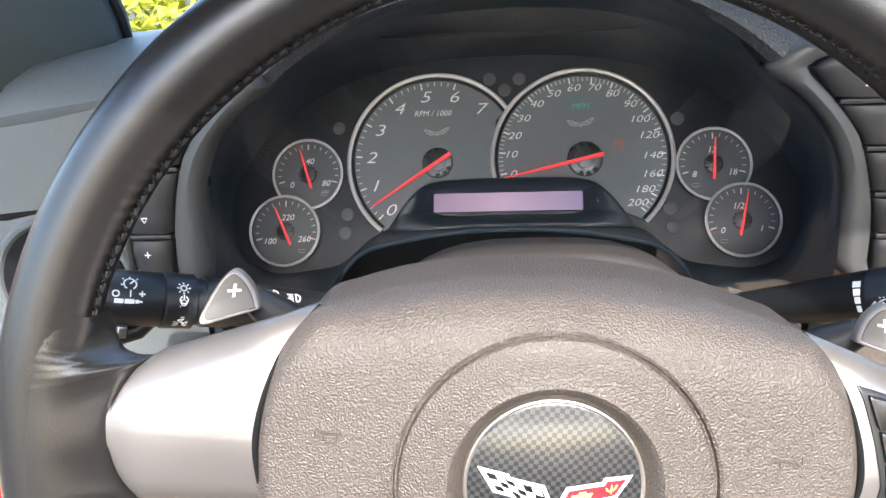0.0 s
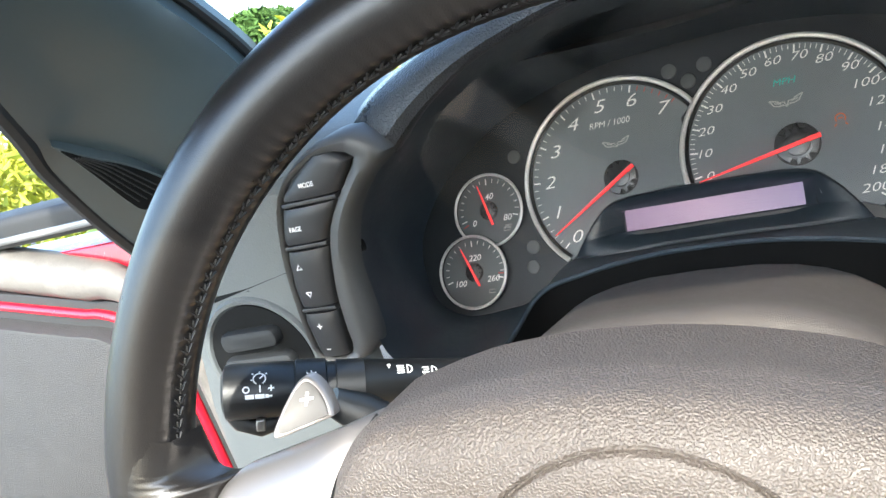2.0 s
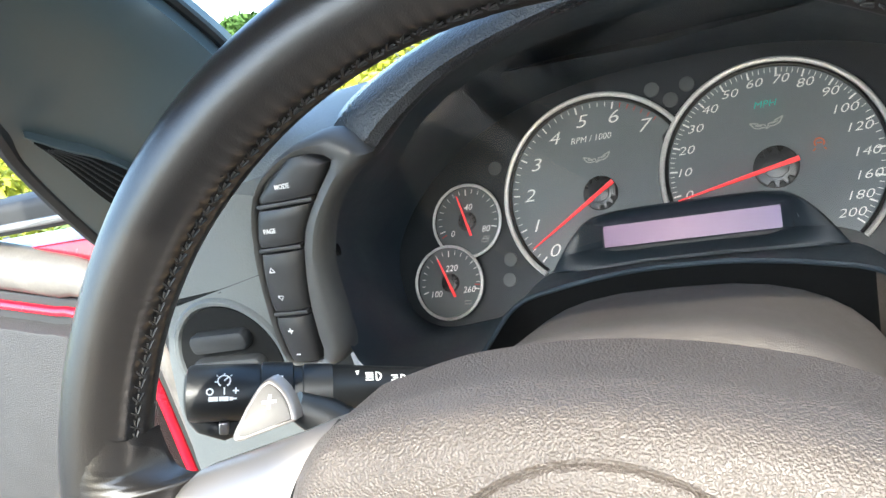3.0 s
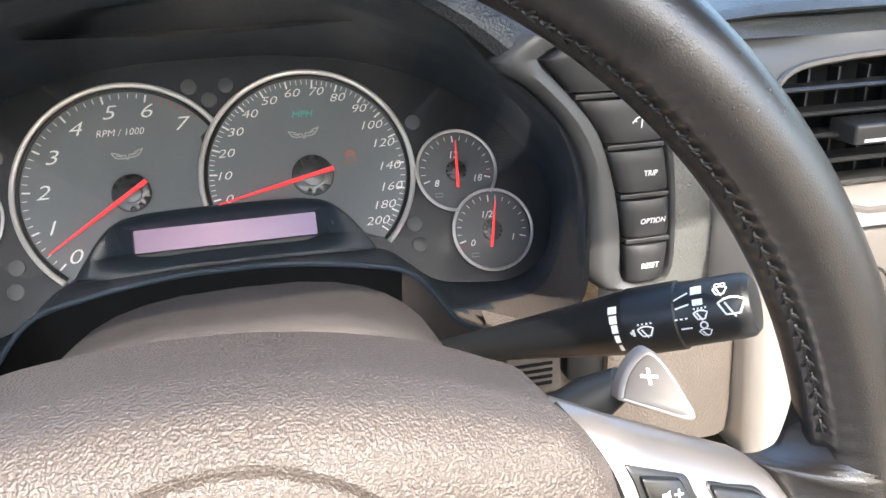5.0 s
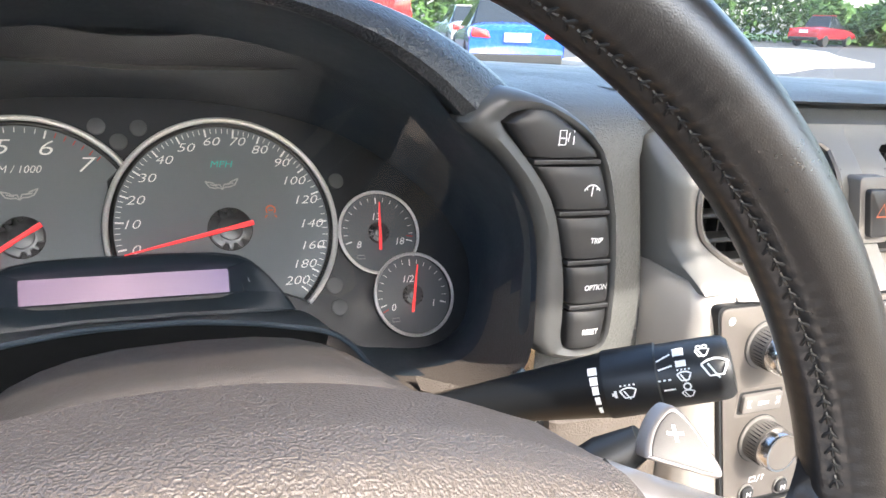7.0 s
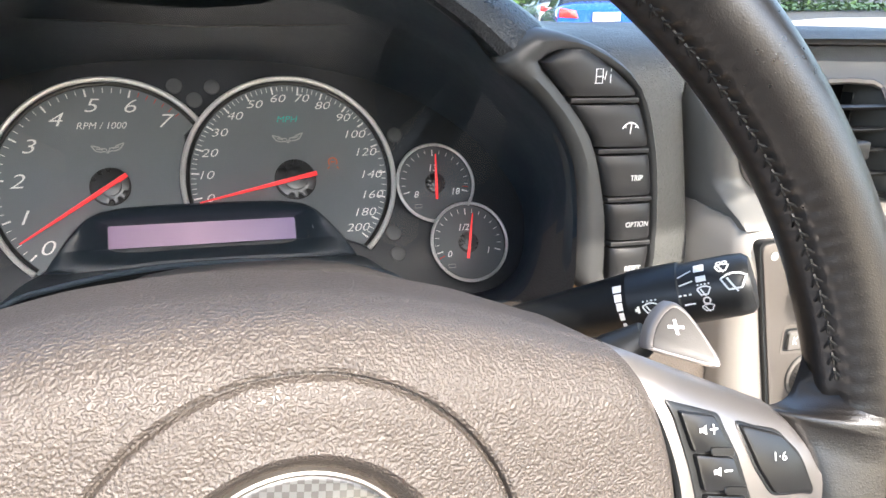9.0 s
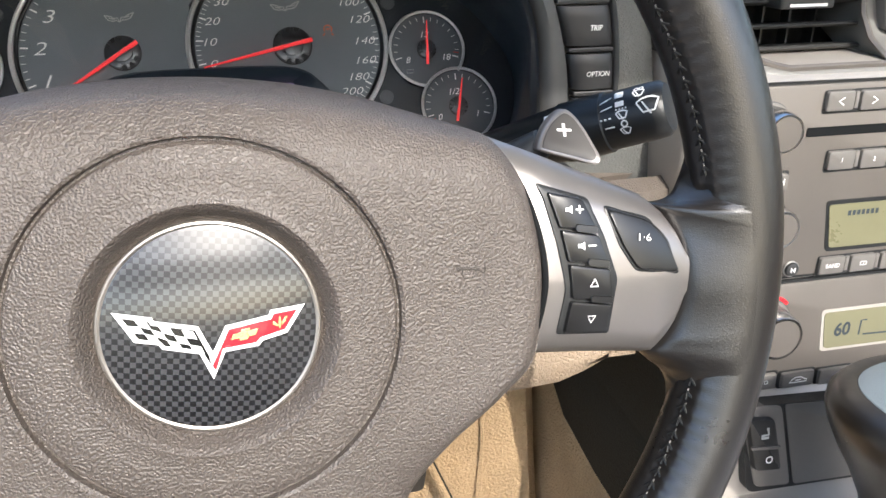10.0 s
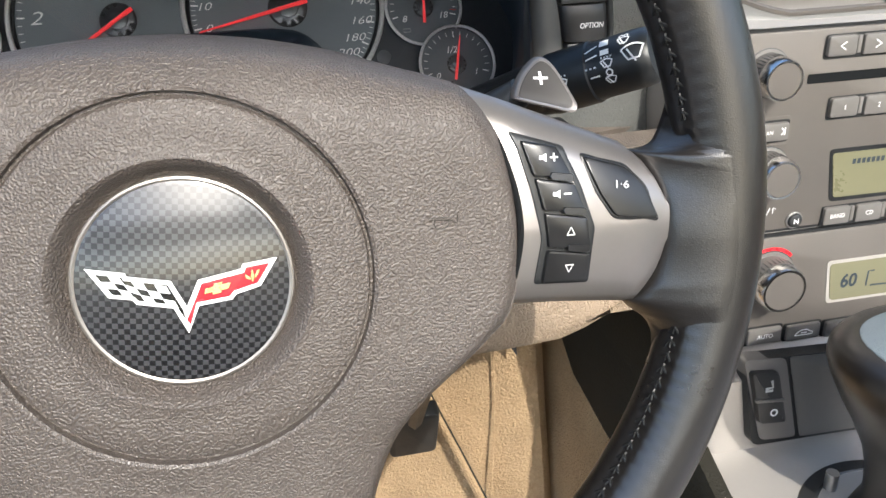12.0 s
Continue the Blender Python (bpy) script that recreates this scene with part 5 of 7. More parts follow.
def fan(x, y, s, drops=0, dash_top=False):
    """The sign of a wiper sweeping a windscreen."""
    lines = [[(x - 2.4 * s, y + 0.9 * s)] + [(x + (px) * s, y + py * s) for px, py in ((-1.2, 1.5), (0, 1.7), (1.2, 1.5), (2.4, 0.9))] + [(x + 1.2 * s, y - 1.3 * s), (x - 1.2 * s, y - 1.3 * s), (x - 2.4 * s, y + 0.9 * s)]]
    lines += [[(x - 1.2 * s, y + 0.9 * s), (x + 0.4 * s, y - 1.9 * s)]]
    if dash_top:
        lines += [[(x + k * s, y + 2.4 * s), (x + (k + 0.6) * s, y + 2.4 * s)] for k in (-2.2, -0.9, 0.4, 1.7)]
    if drops:
        lines += [arc(x - 1.0 * s, y + 2.2 * s, 0.8 * s, 0, 300, 8), arc(x + 1.0 * s, y + 2.2 * s, 0.8 * s, 180, -120, 8)]
    return lines


def wiper_print(lines, width, z, angle, r=0.0120):
    return stalk_print(wipers, lines, width, z, angle - 90, r, flat=1.0)


wiper_print(fan(0, 0, 0.0019), 0.0007, 0.1368, 157, 0.0119)
wiper_print(fan(0, -0.0006, 0.0010, drops=1), 0.0006, 0.1333, 125, 0.0119)
wiper_print(fan(0, -0.0004, 0.0010, dash_top=True), 0.0006, 0.1260, 162)
wiper_print([arc(0, 0, 0.0012, 0, 360, 12)], 0.0006, 0.1263, 181)
wiper_print(fan(0, 0, 0.0009), 0.0005, 0.1262, 195)
wiper_print([[(-0.0019, 0), (0.0019, 0)]], 0.0033, 0.1251, 120)
wiper_print([[(-0.0018, 0), (0.0018, 0)]], 0.0022, 0.1255, 142)
wiper_print([[(-0.0025, -0.0011), (0.0025, 0.0011)]], 0.0006, 0.1198, 128)
wiper_print([[(-0.0025, -0.0005), (0.0025, 0.0005)]], 0.0006, 0.1200, 146)
wiper_print([[(x, 0), (x + 0.0010, 0)] for x in (-0.0024, -0.0006, 0.0012)], 0.0006, 0.1192, 166)
wiper_print([[(-0.0020, 0), (0.0020, 0)]], 0.0006, 0.1202, 183)
wiper_print(fan(0, -0.0004, 0.0012, dash_top=True), 0.0006, 0.1060, 175, 0.0129)
wiper_print([[(-0.0003, 0.0013), (-0.0003, -0.0013)], [(-0.0011, 0.0006), (-0.0011, -0.0006)]], 0.0010, 0.1018, 176, 0.0129)
for k, angle in enumerate((133, 150, 166, 184, 204)):
    w = 0.0034 - 0.0005 * k
    wiper_print([[(-w / 2, 0), (w / 2, 0)]], 0.0030, 0.0943 + 0.0001 * k, angle, 0.0122)

# ---- dashboard surfaces ----


def sheet(profiles):
    """A surface through rows of points."""
    return loft(profiles, closed=False, caps=False)


def facing(x, y, z, lean=0.0):
    """A frame on a panel that faces the driver: x right, y up, z out of the panel; lean tips it back."""
    return frame_matrix((x, y, z), lean)


# top of the dashboard: behind the hood, and forward of it on both sides
rows = []
for y, z in ((0.56, 1.000), (0.62, 1.000), (0.75, 0.999), (0.95, 0.985), (1.10, 0.94), (1.16, 0.90)):
    rows.append([(x, y, z - 0.06 * max(0, -0.2 - x) - (0.006 if abs(x) < 0.16 and y < 0.7 else 0)) for x in (-0.40, -0.32, -0.24, -0.2, -0.16, 0, 0.16, 0.22, 0.3, 0.4, 0.55, 0.75, 1.0)])
dpart("dash_top", sheet(rows), dash_vinyl, "grey grained dashboard top")
rows = []
for k, (y, z) in enumerate(((0.466, 0.962), (0.462, 0.974), (0.467, 0.982), (0.480, 0.989), (0.51, 0.996), (0.565, 1.000))):
    rows.append([(-0.296 + 0.010 * min(k, 3) / 3, y + 0.016, z - 0.010), (-0.284, y + 0.004, z - 0.003), (-0.26, y, z + 0.001), (-0.22, y - 0.002, z + 0.006), (-0.19, y - 0.004, z + 0.009), (-0.150, y, z + 0.010)])
dpart("dash_corner", sheet(rows), dash_smooth, "smooth grey dashboard corner")
# face left of the dials, split by a seam
rows = []
for z in (0.9655, 0.95, 0.93, 0.9165):
    rows.append([(-0.302 - (0.966 - z) * 0.25, 0.500, z - 0.004), (-0.297 - (0.966 - z) * 0.25, 0.472, z), (-0.288 - (0.966 - z) * 0.25, 0.462, z), (-0.25, 0.460, z + 0.005), (-0.20, 0.462, z + 0.014), (-0.186, 0.470, z + 0.016)])
dpart("dash_face", sheet(rows), dash_smooth, "smooth grey dashboard end")
rows = []
for z, x0 in ((0.9130, -0.306), (0.90, -0.312), (0.877, -0.3215), (0.84, -0.330), (0.80, -0.334), (0.74, -0.335), (0.66, -0.332)):
    rows.append([(x0 - 0.004, 0.52, z - 0.004), (x0, 0.476, z), (x0 + 0.009, 0.463, z), (x0 + 0.020, 0.460, z + 0.001), (-0.22, 0.460, z + 0.014), (-0.195, 0.468, z + 0.012), (-0.186, 0.476, z + 0.012)])
dpart("dash_face", sheet(rows), dash_smooth, "smooth grey lower dashboard end")
seam = dpart("dash_seam", tube([(-0.304, 0.480, 0.9130), (-0.2965, 0.466, 0.9135), (-0.25, 0.4635, 0.9195), (-0.20, 0.466, 0.928), (-0.17, 0.474, 0.932)], 0.0036, 8), vent_dark, "dark seam")

# side outlet: a shroud round a dark well with two flaps
side_vent = thing("air_vent", "round grey side air vent with dark flaps", "air vent", facing(-0.2590, 0.4600, 0.8735))
rows = []
for r, z in ((0.0445, -0.004), (0.0435, 0.001), (0.0418, 0.0026), (0.0395, 0.0022), (0.0372, -0.001), (0.0355, -0.010), (0.034, -0.030)):
    rows.append([(r * 1.0 * math.cos(a), r * 1.0 * math.sin(a), z) for a in [2 * math.pi * i / 48 for i in range(48)]])
part("vent_ring", loft(rows, caps=False), dash_smooth, side_vent, "grey ring")
part("vent_well", lathe([(0.0385, -0.006), (0.0378, 0.0012), (0.033, 0.0014)], 40), vent_dark, side_vent)
for cy, w in ((0.0165, 0.022), (-0.0010, 0.027), (-0.0185, 0.021)):
    b = prism(rounded([(-w, cy - 0.0072), (w, cy - 0.0050), (w, cy + 0.0072), (-w, cy + 0.0060)], 0.0062, 6), 0.0008, 0.0085, 0.0030)
    part("vent_flap", b, flap_dark, side_vent, "dark rounded flap")

# panel between the dials and the centre stack, rolling over into the top of the dashboard
rows = []
for y, z in ((0.4745, 0.80), (0.4745, 0.85), (0.4745, 0.90), (0.4745, 0.94), (0.4748, 0.965), (0.4765, 0.977), (0.481, 0.985), (0.489, 0.9905), (0.502, 0.9945), (0.525, 0.998), (0.57, 1.0005)):
    xr = 0.229 + (0.98 - min(z, 0.98)) * 0.17
    k = smoothstep(0.972, 0.990, z)
    x0 = 0.186 - 0.026 * k
    rows.append([(x0, y + 0.006, z), (x0 + 0.008, y + 0.003, z), (0.205, y, z), (xr - 0.004 * (1 - k), y, z), (xr + 0.002 + 0.018 * k, y + 0.003 * (1 - k), z), (xr + 0.0045 + 0.035 * k, y + 0.010 * (1 - k), z), (xr + 0.007 + 0.05 * k, y + 0.04 * (1 - k), z)])
dpart("dash_side", sheet(rows), dash_vinyl, "grey grained panel beside the dials")
# lower column panel: grained pad with a rounded lower corner, and the dark space behind the wheel as black boxes
rows = []
for z in (0.847, 0.842, 0.83, 0.80, 0.785, 0.778):
    e = 0.012 * (1 - min(1, (z - 0.778) / 0.008)) + 0.01 * (1 if z > 0.845 else 0)
    rows.append([(0.176, 0.462 + e, z), (0.179, 0.450 + e, z), (0.183, 0.447 + e, z), (0.210, 0.446 + e, z), (0.241, 0.447 + e, z), (0.248, 0.450 + e, z), (0.2515, 0.465 + e, z)])
dpart("column_panel", sheet(rows), panel_vinyl, "brown grained column side panel")
grille = dpart("sensor_grille", box(0.128, 0.156, 0.4535, 0.458, 0.824, 0.848, 0.0015), panel_vinyl, "brown plate with a small ribbed grille")
for k in range(4):
    dpart("grille_slot", box(0.1320, 0.1515, 0.4528, 0.4550, 0.8290 + 0.0036 * k, 0.8308 + 0.0036 * k, 0.0006), vent_dark, parent=grille)
rows = []
for z, y in ((0.848, 0.475), (0.844, 0.466), (0.80, 0.475), (0.755, 0.47), (0.745, 0.475)):
    rows.append([(0.130, y + 0.03, z), (0.16, y, z), (0.20, y + 0.002, z), (0.245, y + 0.01, z)])
dpart("ignition_panel", sheet(rows), panel_vinyl, "brown ignition panel")
# black boxes stand in for the shade behind the wheel
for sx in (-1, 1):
    dpart("void_shade", box(min(sx * 0.14, sx * 0.20), max(sx * 0.14, sx * 0.20), 0.490, 0.50, 0.76, 0.836), black_soft)
rows = []
for x, drop in ((-0.30, 0.0), (-0.1, 0.0), (0.08, 0.0), (0.12, 0.0), (0.160, 0.001), (0.185, 0.003), (0.200, 0.010), (0.215, 0.020), (0.232, 0.032)):
    low = 0.7265 + drop * 0.75
    rows.append([(x, 0.470, 0.764), (x, 0.452, 0.760), (x, 0.4445, 0.752), (x, 0.4415, 0.742), (x, 0.4405, low + 0.004), (x, 0.4425, low), (x, 0.450, low - 0.002), (x, 0.60, low - 0.002)])
dpart("knee_bolster", sheet(rows), bolster_shaded, "tan lower knee bolster, its shade put into a darker tan")
dpart("stack_side", sheet([[(x, 0.437, z), (x - 0.0015, 0.446, z), (x - 0.003, 0.62, z)] for z, x in ((0.78, 0.2490), (0.715, 0.2550), (0.66, 0.2590))]), console_dark, "dark side of the centre stack")

# ignition switch behind the wiper stalk
ign = thing("ignition_switch", "grey ignition push switch with white lettering", "switch", facing(0.176, 0.4575, 0.842))
part("switch_body", prism(rounded([(-0.017, -0.014), (0.017, -0.014), (0.017, 0.014), (-0.017, 0.014)], 0.004), -0.01, 0.004, 0.0015), black_plastic, ign)
writing("ENGINE", 0.0052, white_ink, ign, 0, 0.001, 0.0042, 0, 0, 0.85)
writing("Acc.", 0.0048, white_ink, ign, 0.006, -0.006, 0.0042, 0, 0, 0.85)

# ---- centre stack ----
stack = thing("center_stack", "silver-grey centre stack with radio and climate controls", "center stack", Matrix.Translation((0.40, 0.42, 0.70)), kind="structure")
STK = Matrix.Translation((-0.40, -0.42, -0.70))


def spart(name, bm, mat, label="", parent=None):
    return part(name, bm, mat, parent or stack, label, m=STK if parent is None else None)


def across(y, z, xl, xr=0.60, flat=0.010):
    return [(xl - 0.002, y + 0.10, z), (xl, y + flat, z), (xl + 0.003, y + 0.004, z), (xl + 0.010, y, z), (0.30, y, z), (0.42, y, z), (0.52, y, z), (xr, y + 0.005, z), (xr + 0.01, y + 0.10, z)]


# upper bezel round the air vents, with the openings left clear
VENT = spline([(0.2540, 0.9480), (0.2570, 0.9600), (0.2680, 0.9690), (0.2900, 0.9735), (0.3440, 0.9745), (0.3480, 0.9600), (0.3560, 0.9200), (0.3600, 0.9030), (0.3100, 0.9065), (0.2840, 0.9125), (0.2680, 0.9210), (0.2575, 0.9330)], 3, closed=True)


def bezel_y(z):
    return 0.474 - 0.020 * smoothstep(0.985, 0.955, z) - 0.024 * smoothstep(0.93, 0.90, z)


VENT = [Vector((p.x, max(p.y, 0.9085))) for p in VENT]
FIELD = [(0.2370, 0.9760), (0.2410, 0.9830), (0.2490, 0.9850), (0.30, 0.9850), (0.369, 0.9850), (0.369, 0.9045), (0.30, 0.9050), (0.2500, 0.9050), (0.2475, 0.9200), (0.2430, 0.9450), (0.2385, 0.9660)]


def to_field(p, c):
    """Where a ray from c through p leaves the field."""
    d, best = (p - c).normalized(), 0.0
    for u, v in zip(FIELD, FIELD[1:] + FIELD[:1]):
        u, e = Vector(u), Vector(v) - Vector(u)
        den = d.x * e.y - d.y * e.x
        if abs(den) > 1e-9:
            w = u - c
            t, q = (w.x * e.y - w.y * e.x) / den, (w.x * d.y - w.y * d.x) / den
            if t > 0 and -1e-4 <= q <= 1.0001:
                best = max(best, t)
    return c + d * best


VC = Vector((0.305, 0.943))
for flip in (False, True):
    loops = []
    fine = [p for u, v in zip(VENT, VENT[1:] + VENT[:1]) for p in (u, u.lerp(v, 0.5))]
    for k, back in ((1, 0.05), (1, 0.013), (0.96, 0.0105), (0.9, 0.0085), (0.8, 0.006), (0.65, 0.0033), (0.5, 0.0015), (0.3, 0.0003), (0.1, 0), (0.0, 0.0012), (0.0, 0.04)):
        loops.append([])
        for p in fine:
            q = p.lerp(to_field(p, VC), k)
            loops[-1].append((0.738 - q.x if flip else q.x, bezel_y(q.y) + (back if back > 0.03 else back * max(0.1, min(1, 1 - (q.x - 0.27) / 0.03)) * (0.25 + 0.75 * smoothstep(0.905, 0.925, q.y))), q.y))
    spart("vent_bezel", loft(loops, caps=False), bezel_paint, "grey bezel round the centre vents")
spart("vent_bezel", sheet([[(x, bezel_y(z), z) for x in (0.508, 0.56, 0.61)] for z in (0.985, 0.975, 0.96, 0.945, 0.93, 0.92, 0.91, 0.9045)]), bezel_paint)
spart("bezel_trim", tube([(p.x, bezel_y(p.y) - 0.0005, p.y) for p in VENT + VENT[:1]], 0.0018, 6), stack_paint, "silver vent edge")

for k, ox in enumerate((0.0, 1.0)):
    vent = thing("air_vent", "black centre air vent with horizontal slats", "air vent", facing(0.305 if k == 0 else 0.433, 0.452, 0.94), "centre vents")
    s = 1 if k == 0 else -1
    part("vent_well", box(-0.060, 0.060, -0.045, 0.040, -0.060, -0.040), vent_dark, vent)
    for n, z in enumerate((0.9625, 0.9505, 0.9395, 0.9265, 0.9145)):
        x0 = {0: 0.262, 1: 0.2575, 2: 0.2585, 3: 0.2650, 4: 0.282}[n]
        q = [(s * (x0 - 0.305), -0.008), (s * (0.352 - 0.305 + 0.002 * n), -0.008), (s * (0.352 - 0.305 + 0.002 * n), -0.022), (s * (x0 - 0.305), -0.022)]
        bm2 = bmesh.new()
        lo, hi = z - 0.94 - 0.0012, z - 0.94 + 0.0012
        xa, xb = q[0][0], q[1][0]
        sec = [(lo - 0.003, -0.026), (lo, -0.0065), ((lo + hi) / 2, -0.005), (hi, -0.0065), (hi - 0.002, -0.026)]
        loft([[(xa + (xb - xa) * t, yy, zz) for yy, zz in sec] for t in (0, 0.5, 1)], bm2)
        part("slat", bm2, slat_black, vent, "black slat")
    for i in range(5):
        x = s * (-0.03 + 0.017 * i)
        part("vane", box(x - 0.0006, x + 0.0006, -0.03, 0.028, -0.034, -0.026), black_plastic, vent)
    part("vent_tab", box(s * 0.008 - 0.016, s * 0.008 + 0.016, -0.0035, 0.0065, -0.014, 0.006, 0.002), slat_black, vent, "black thumb tab")
    part("tab_mark", box(s * 0.008 - 0.011, s * 0.008 + 0.011, -0.0022, -0.0008, 0.0058, 0.0064), white_ink, vent)
hz = thing("hazard_switch", "dark hazard switch with a red triangle", "switch", facing(0.3700, 0.4500, 0.942, 0))
part("switch_surround", prism(rounded([(-0.0150, 0.0185), (0.0085, 0.0185), (0.0175, -0.0190), (-0.0055, -0.0190)], 0.004), -0.006, 0.0030, 0.001), button_grey, hz)
part("switch_key", prism(rounded([(-0.0095, 0.0120), (0.0065, 0.0120), (0.0135, -0.0150), (-0.0020, -0.0150)], 0.003), 0.0, 0.0065, 0.0015), button_rubber, hz)
part("hazard_sign", stroke([[(-0.001, -0.003), (0.007, -0.003), (0.003, 0.004), (-0.001, -0.003), (0.007, -0.003)]], 0.0009, 0.0066), amber_ink, hz, smooth=False)

# dark line and bolster over the vents
spart("upper_bolster", sheet([[(0.250, 0.492, 0.9915), (0.27, 0.488, 0.9935), (0.33, 0.485, 0.9945), (0.45, 0.485, 0.9945), (0.62, 0.486, 0.994)],
                              [(0.250, 0.489, 0.993), (0.27, 0.482, 0.9955), (0.33, 0.478, 0.9965), (0.45, 0.478, 0.9965), (0.62, 0.48, 0.996)],
                              [(0.250, 0.498, 0.996), (0.27, 0.490, 0.9995), (0.33, 0.487, 1.0005), (0.45, 0.487, 1.0005), (0.62, 0.49, 1.0)],
                              [(0.20, 0.565, 1.0005), (0.27, 0.565, 1.002), (0.33, 0.565, 1.002), (0.45, 0.565, 1.002), (0.62, 0.565, 1.001)]]), dash_vinyl, "padded upper bolster")
spart("upper_panel", sheet([[(0.232, 0.490, 0.9905), (0.27, 0.492, 0.9915), (0.33, 0.490, 0.9920), (0.62, 0.490, 0.992)],
                            [(0.232, 0.480, 0.9845), (0.27, 0.476, 0.9850), (0.33, 0.4745, 0.9850), (0.62, 0.4745, 0.985)]]), dash_vinyl)

spart("upper_gap", box(0.235, 0.62, 0.500, 0.56, 0.982, 0.9905), black_plastic)
# stack body below the vents, down to the console
rows = [across(y, z, xl) for y, z, xl in ((0.470, 0.9120, 0.2480), (0.440, 0.9100, 0.2480), (0.4340, 0.9050, 0.2480), (0.432, 0.895, 0.2470), (0.432, 0.86, 0.245), (0.432, 0.79, 0.251), (0.430, 0.715, 0.258), (0.424, 0.705, 0.260), (0.412, 0.70, 0.262), (0.409, 0.664, 0.264), (0.406, 0.653, 0.265), (0.392, 0.6445, 0.266), (0.30, 0.640, 0.268), (0.1, 0.635, 0.268), (-0.4, 0.635, 0.268))]
spart("stack_body", sheet(rows), body_paint, "silver-grey stack body")
spart("chrome_trim", sheet([[(0.268, 0.436, 0.9065), (0.28, 0.4345, 0.9070), (0.34, 0.434, 0.9065), (0.6, 0.434, 0.906)], [(0.268, 0.4315, 0.9030), (0.28, 0.4285, 0.9030), (0.34, 0.4285, 0.9025), (0.6, 0.4285, 0.902)]]), body_paint, "pale trim strip")

radio = thing("radio", "grey car radio with chrome-rimmed knobs and greenish display", "radio", facing(0.41, 0.4305, 0.845))


def rp(x, z):
    return x - 0.41, z - 0.845


part("radio_face", prism(rounded([rp(0.2545, 0.9010), rp(0.56, 0.899), rp(0.56, 0.788), rp(0.2790, 0.7895)], 0.006), -0.01, 0.0022, 0.001), stack_paint, radio, "warm grey radio face")
part("radio_gap", prism(rounded([rp(0.2530, 0.9025), rp(0.562, 0.9005), rp(0.562, 0.7865), rp(0.2775, 0.7880)], 0.006), -0.01, 0.0012), black_plastic, radio)


def knob(parent, x, y, r, name="knob", depth=0.021, label="grey knob with a chrome rim"):
    m = Matrix.Translation((x, y, 0.002))
    k = part(name, lathe([(r * 1.18, -0.001), (r * 1.18, 0.0012), (r * 1.04, 0.0016), (r * 1.0, depth * 0.55), (r * 0.96, depth * 0.92), (r * 0.80, depth * 0.97), (r * 0.5, depth * 0.985), (0.0004, depth)], 40), button_grey, parent, label, m)
    part("knob_rim", lathe([(r * 0.985, depth * 0.62), (r * 1.03, depth * 0.66), (r * 1.0, depth * 0.90), (r * 0.93, depth * 1.0), (r * 0.84, depth * 1.0), (r * 0.82, depth * 0.95)], 40, caps=False), chrome, k, "chrome rim")
    part("knob_face", lathe([(r * 0.84, depth * 0.96), (r * 0.82, depth * 0.985), (0.0004, depth * 1.01)], 40), stack_paint, k)
    part("knob_skirt", lathe([(r * 1.22, -0.001), (r * 1.22, 0.0006), (r * 1.12, 0.0010)], 40, caps=False), dark_metal, k)
    b2 = bmesh.new()
    for i in range(36):
        a = 2 * math.pi * i / 36
        box(r * 1.0 * math.cos(a) - 0.0003, r * 1.0 * math.cos(a) + 0.0003, r * math.sin(a) - 0.0003, r * math.sin(a) + 0.0003, 0.002, depth * 0.55, 0, b2)
    part("knurling", b2, button_rubber, k, smooth=False)
    return k


knob(radio, *rp(0.2870, 0.8800), 0.0108, depth=0.017)
knob(radio, *rp(0.2945, 0.8265), 0.0112, depth=0.017)


def key(parent, x, y, w, h, text="", mat=None, name="key", size=0.005, shape=None, z=0.002):
    q = [(x - w / 2, y - h / 2), (x + w / 2, y - h / 2), (x + w / 2, y + h / 2), (x - w / 2, y + h / 2)]
    k = part(name, prism(rounded(q, 0.0016), z - 0.003, z + 0.0030, 0.0010), mat or button_grey, parent, "dark grey key")
    if text:
        writing(text, size, white_ink, k, x, y, z + 0.0031, 0, 0, 0.9)
    if shape:
        part("key_sign", stroke([[(x + u, y + v) for u, v in line] for line in shape], 0.0007, z + 0.0030), white_ink, k, smooth=False)
    return k


def well(parent, x, y, w, h):
    q = [(x - w / 2, y - h / 2), (x + w / 2, y - h / 2), (x + w / 2, y + h / 2), (x - w / 2, y + h / 2)]
    return part("key_well", prism(rounded(q, 0.002), -0.002, 0.0026), black_plastic, parent)


x, y = rp(0.2905, 0.8485)
well(radio, x, y, 0.029, 0.0125)
part("key_surround", prism(rounded([(x - 0.0158, y - 0.0080), (x + 0.0158, y - 0.0080), (x + 0.0158, y + 0.0080), (x - 0.0158, y + 0.0080)], 0.003), -0.002, 0.0024), stack_paint, radio)
key(radio, x, y, 0.0265, 0.0100, "SCAN", size=0.0032)
part("key_sign", stroke([[(x - 0.0105, y + 0.0025), (x - 0.0105, y - 0.0015)], [(x - 0.0085, y + 0.0025), (x - 0.010, y + 0.0005), (x - 0.0085, y - 0.0015)], [(x + 0.0105, y + 0.0025), (x + 0.0105, y - 0.0015)], [(x + 0.0085, y + 0.0025), (x + 0.010, y + 0.0005), (x + 0.0085, y - 0.0015)]], 0.0006, 0.0051), white_ink, radio, smooth=False)
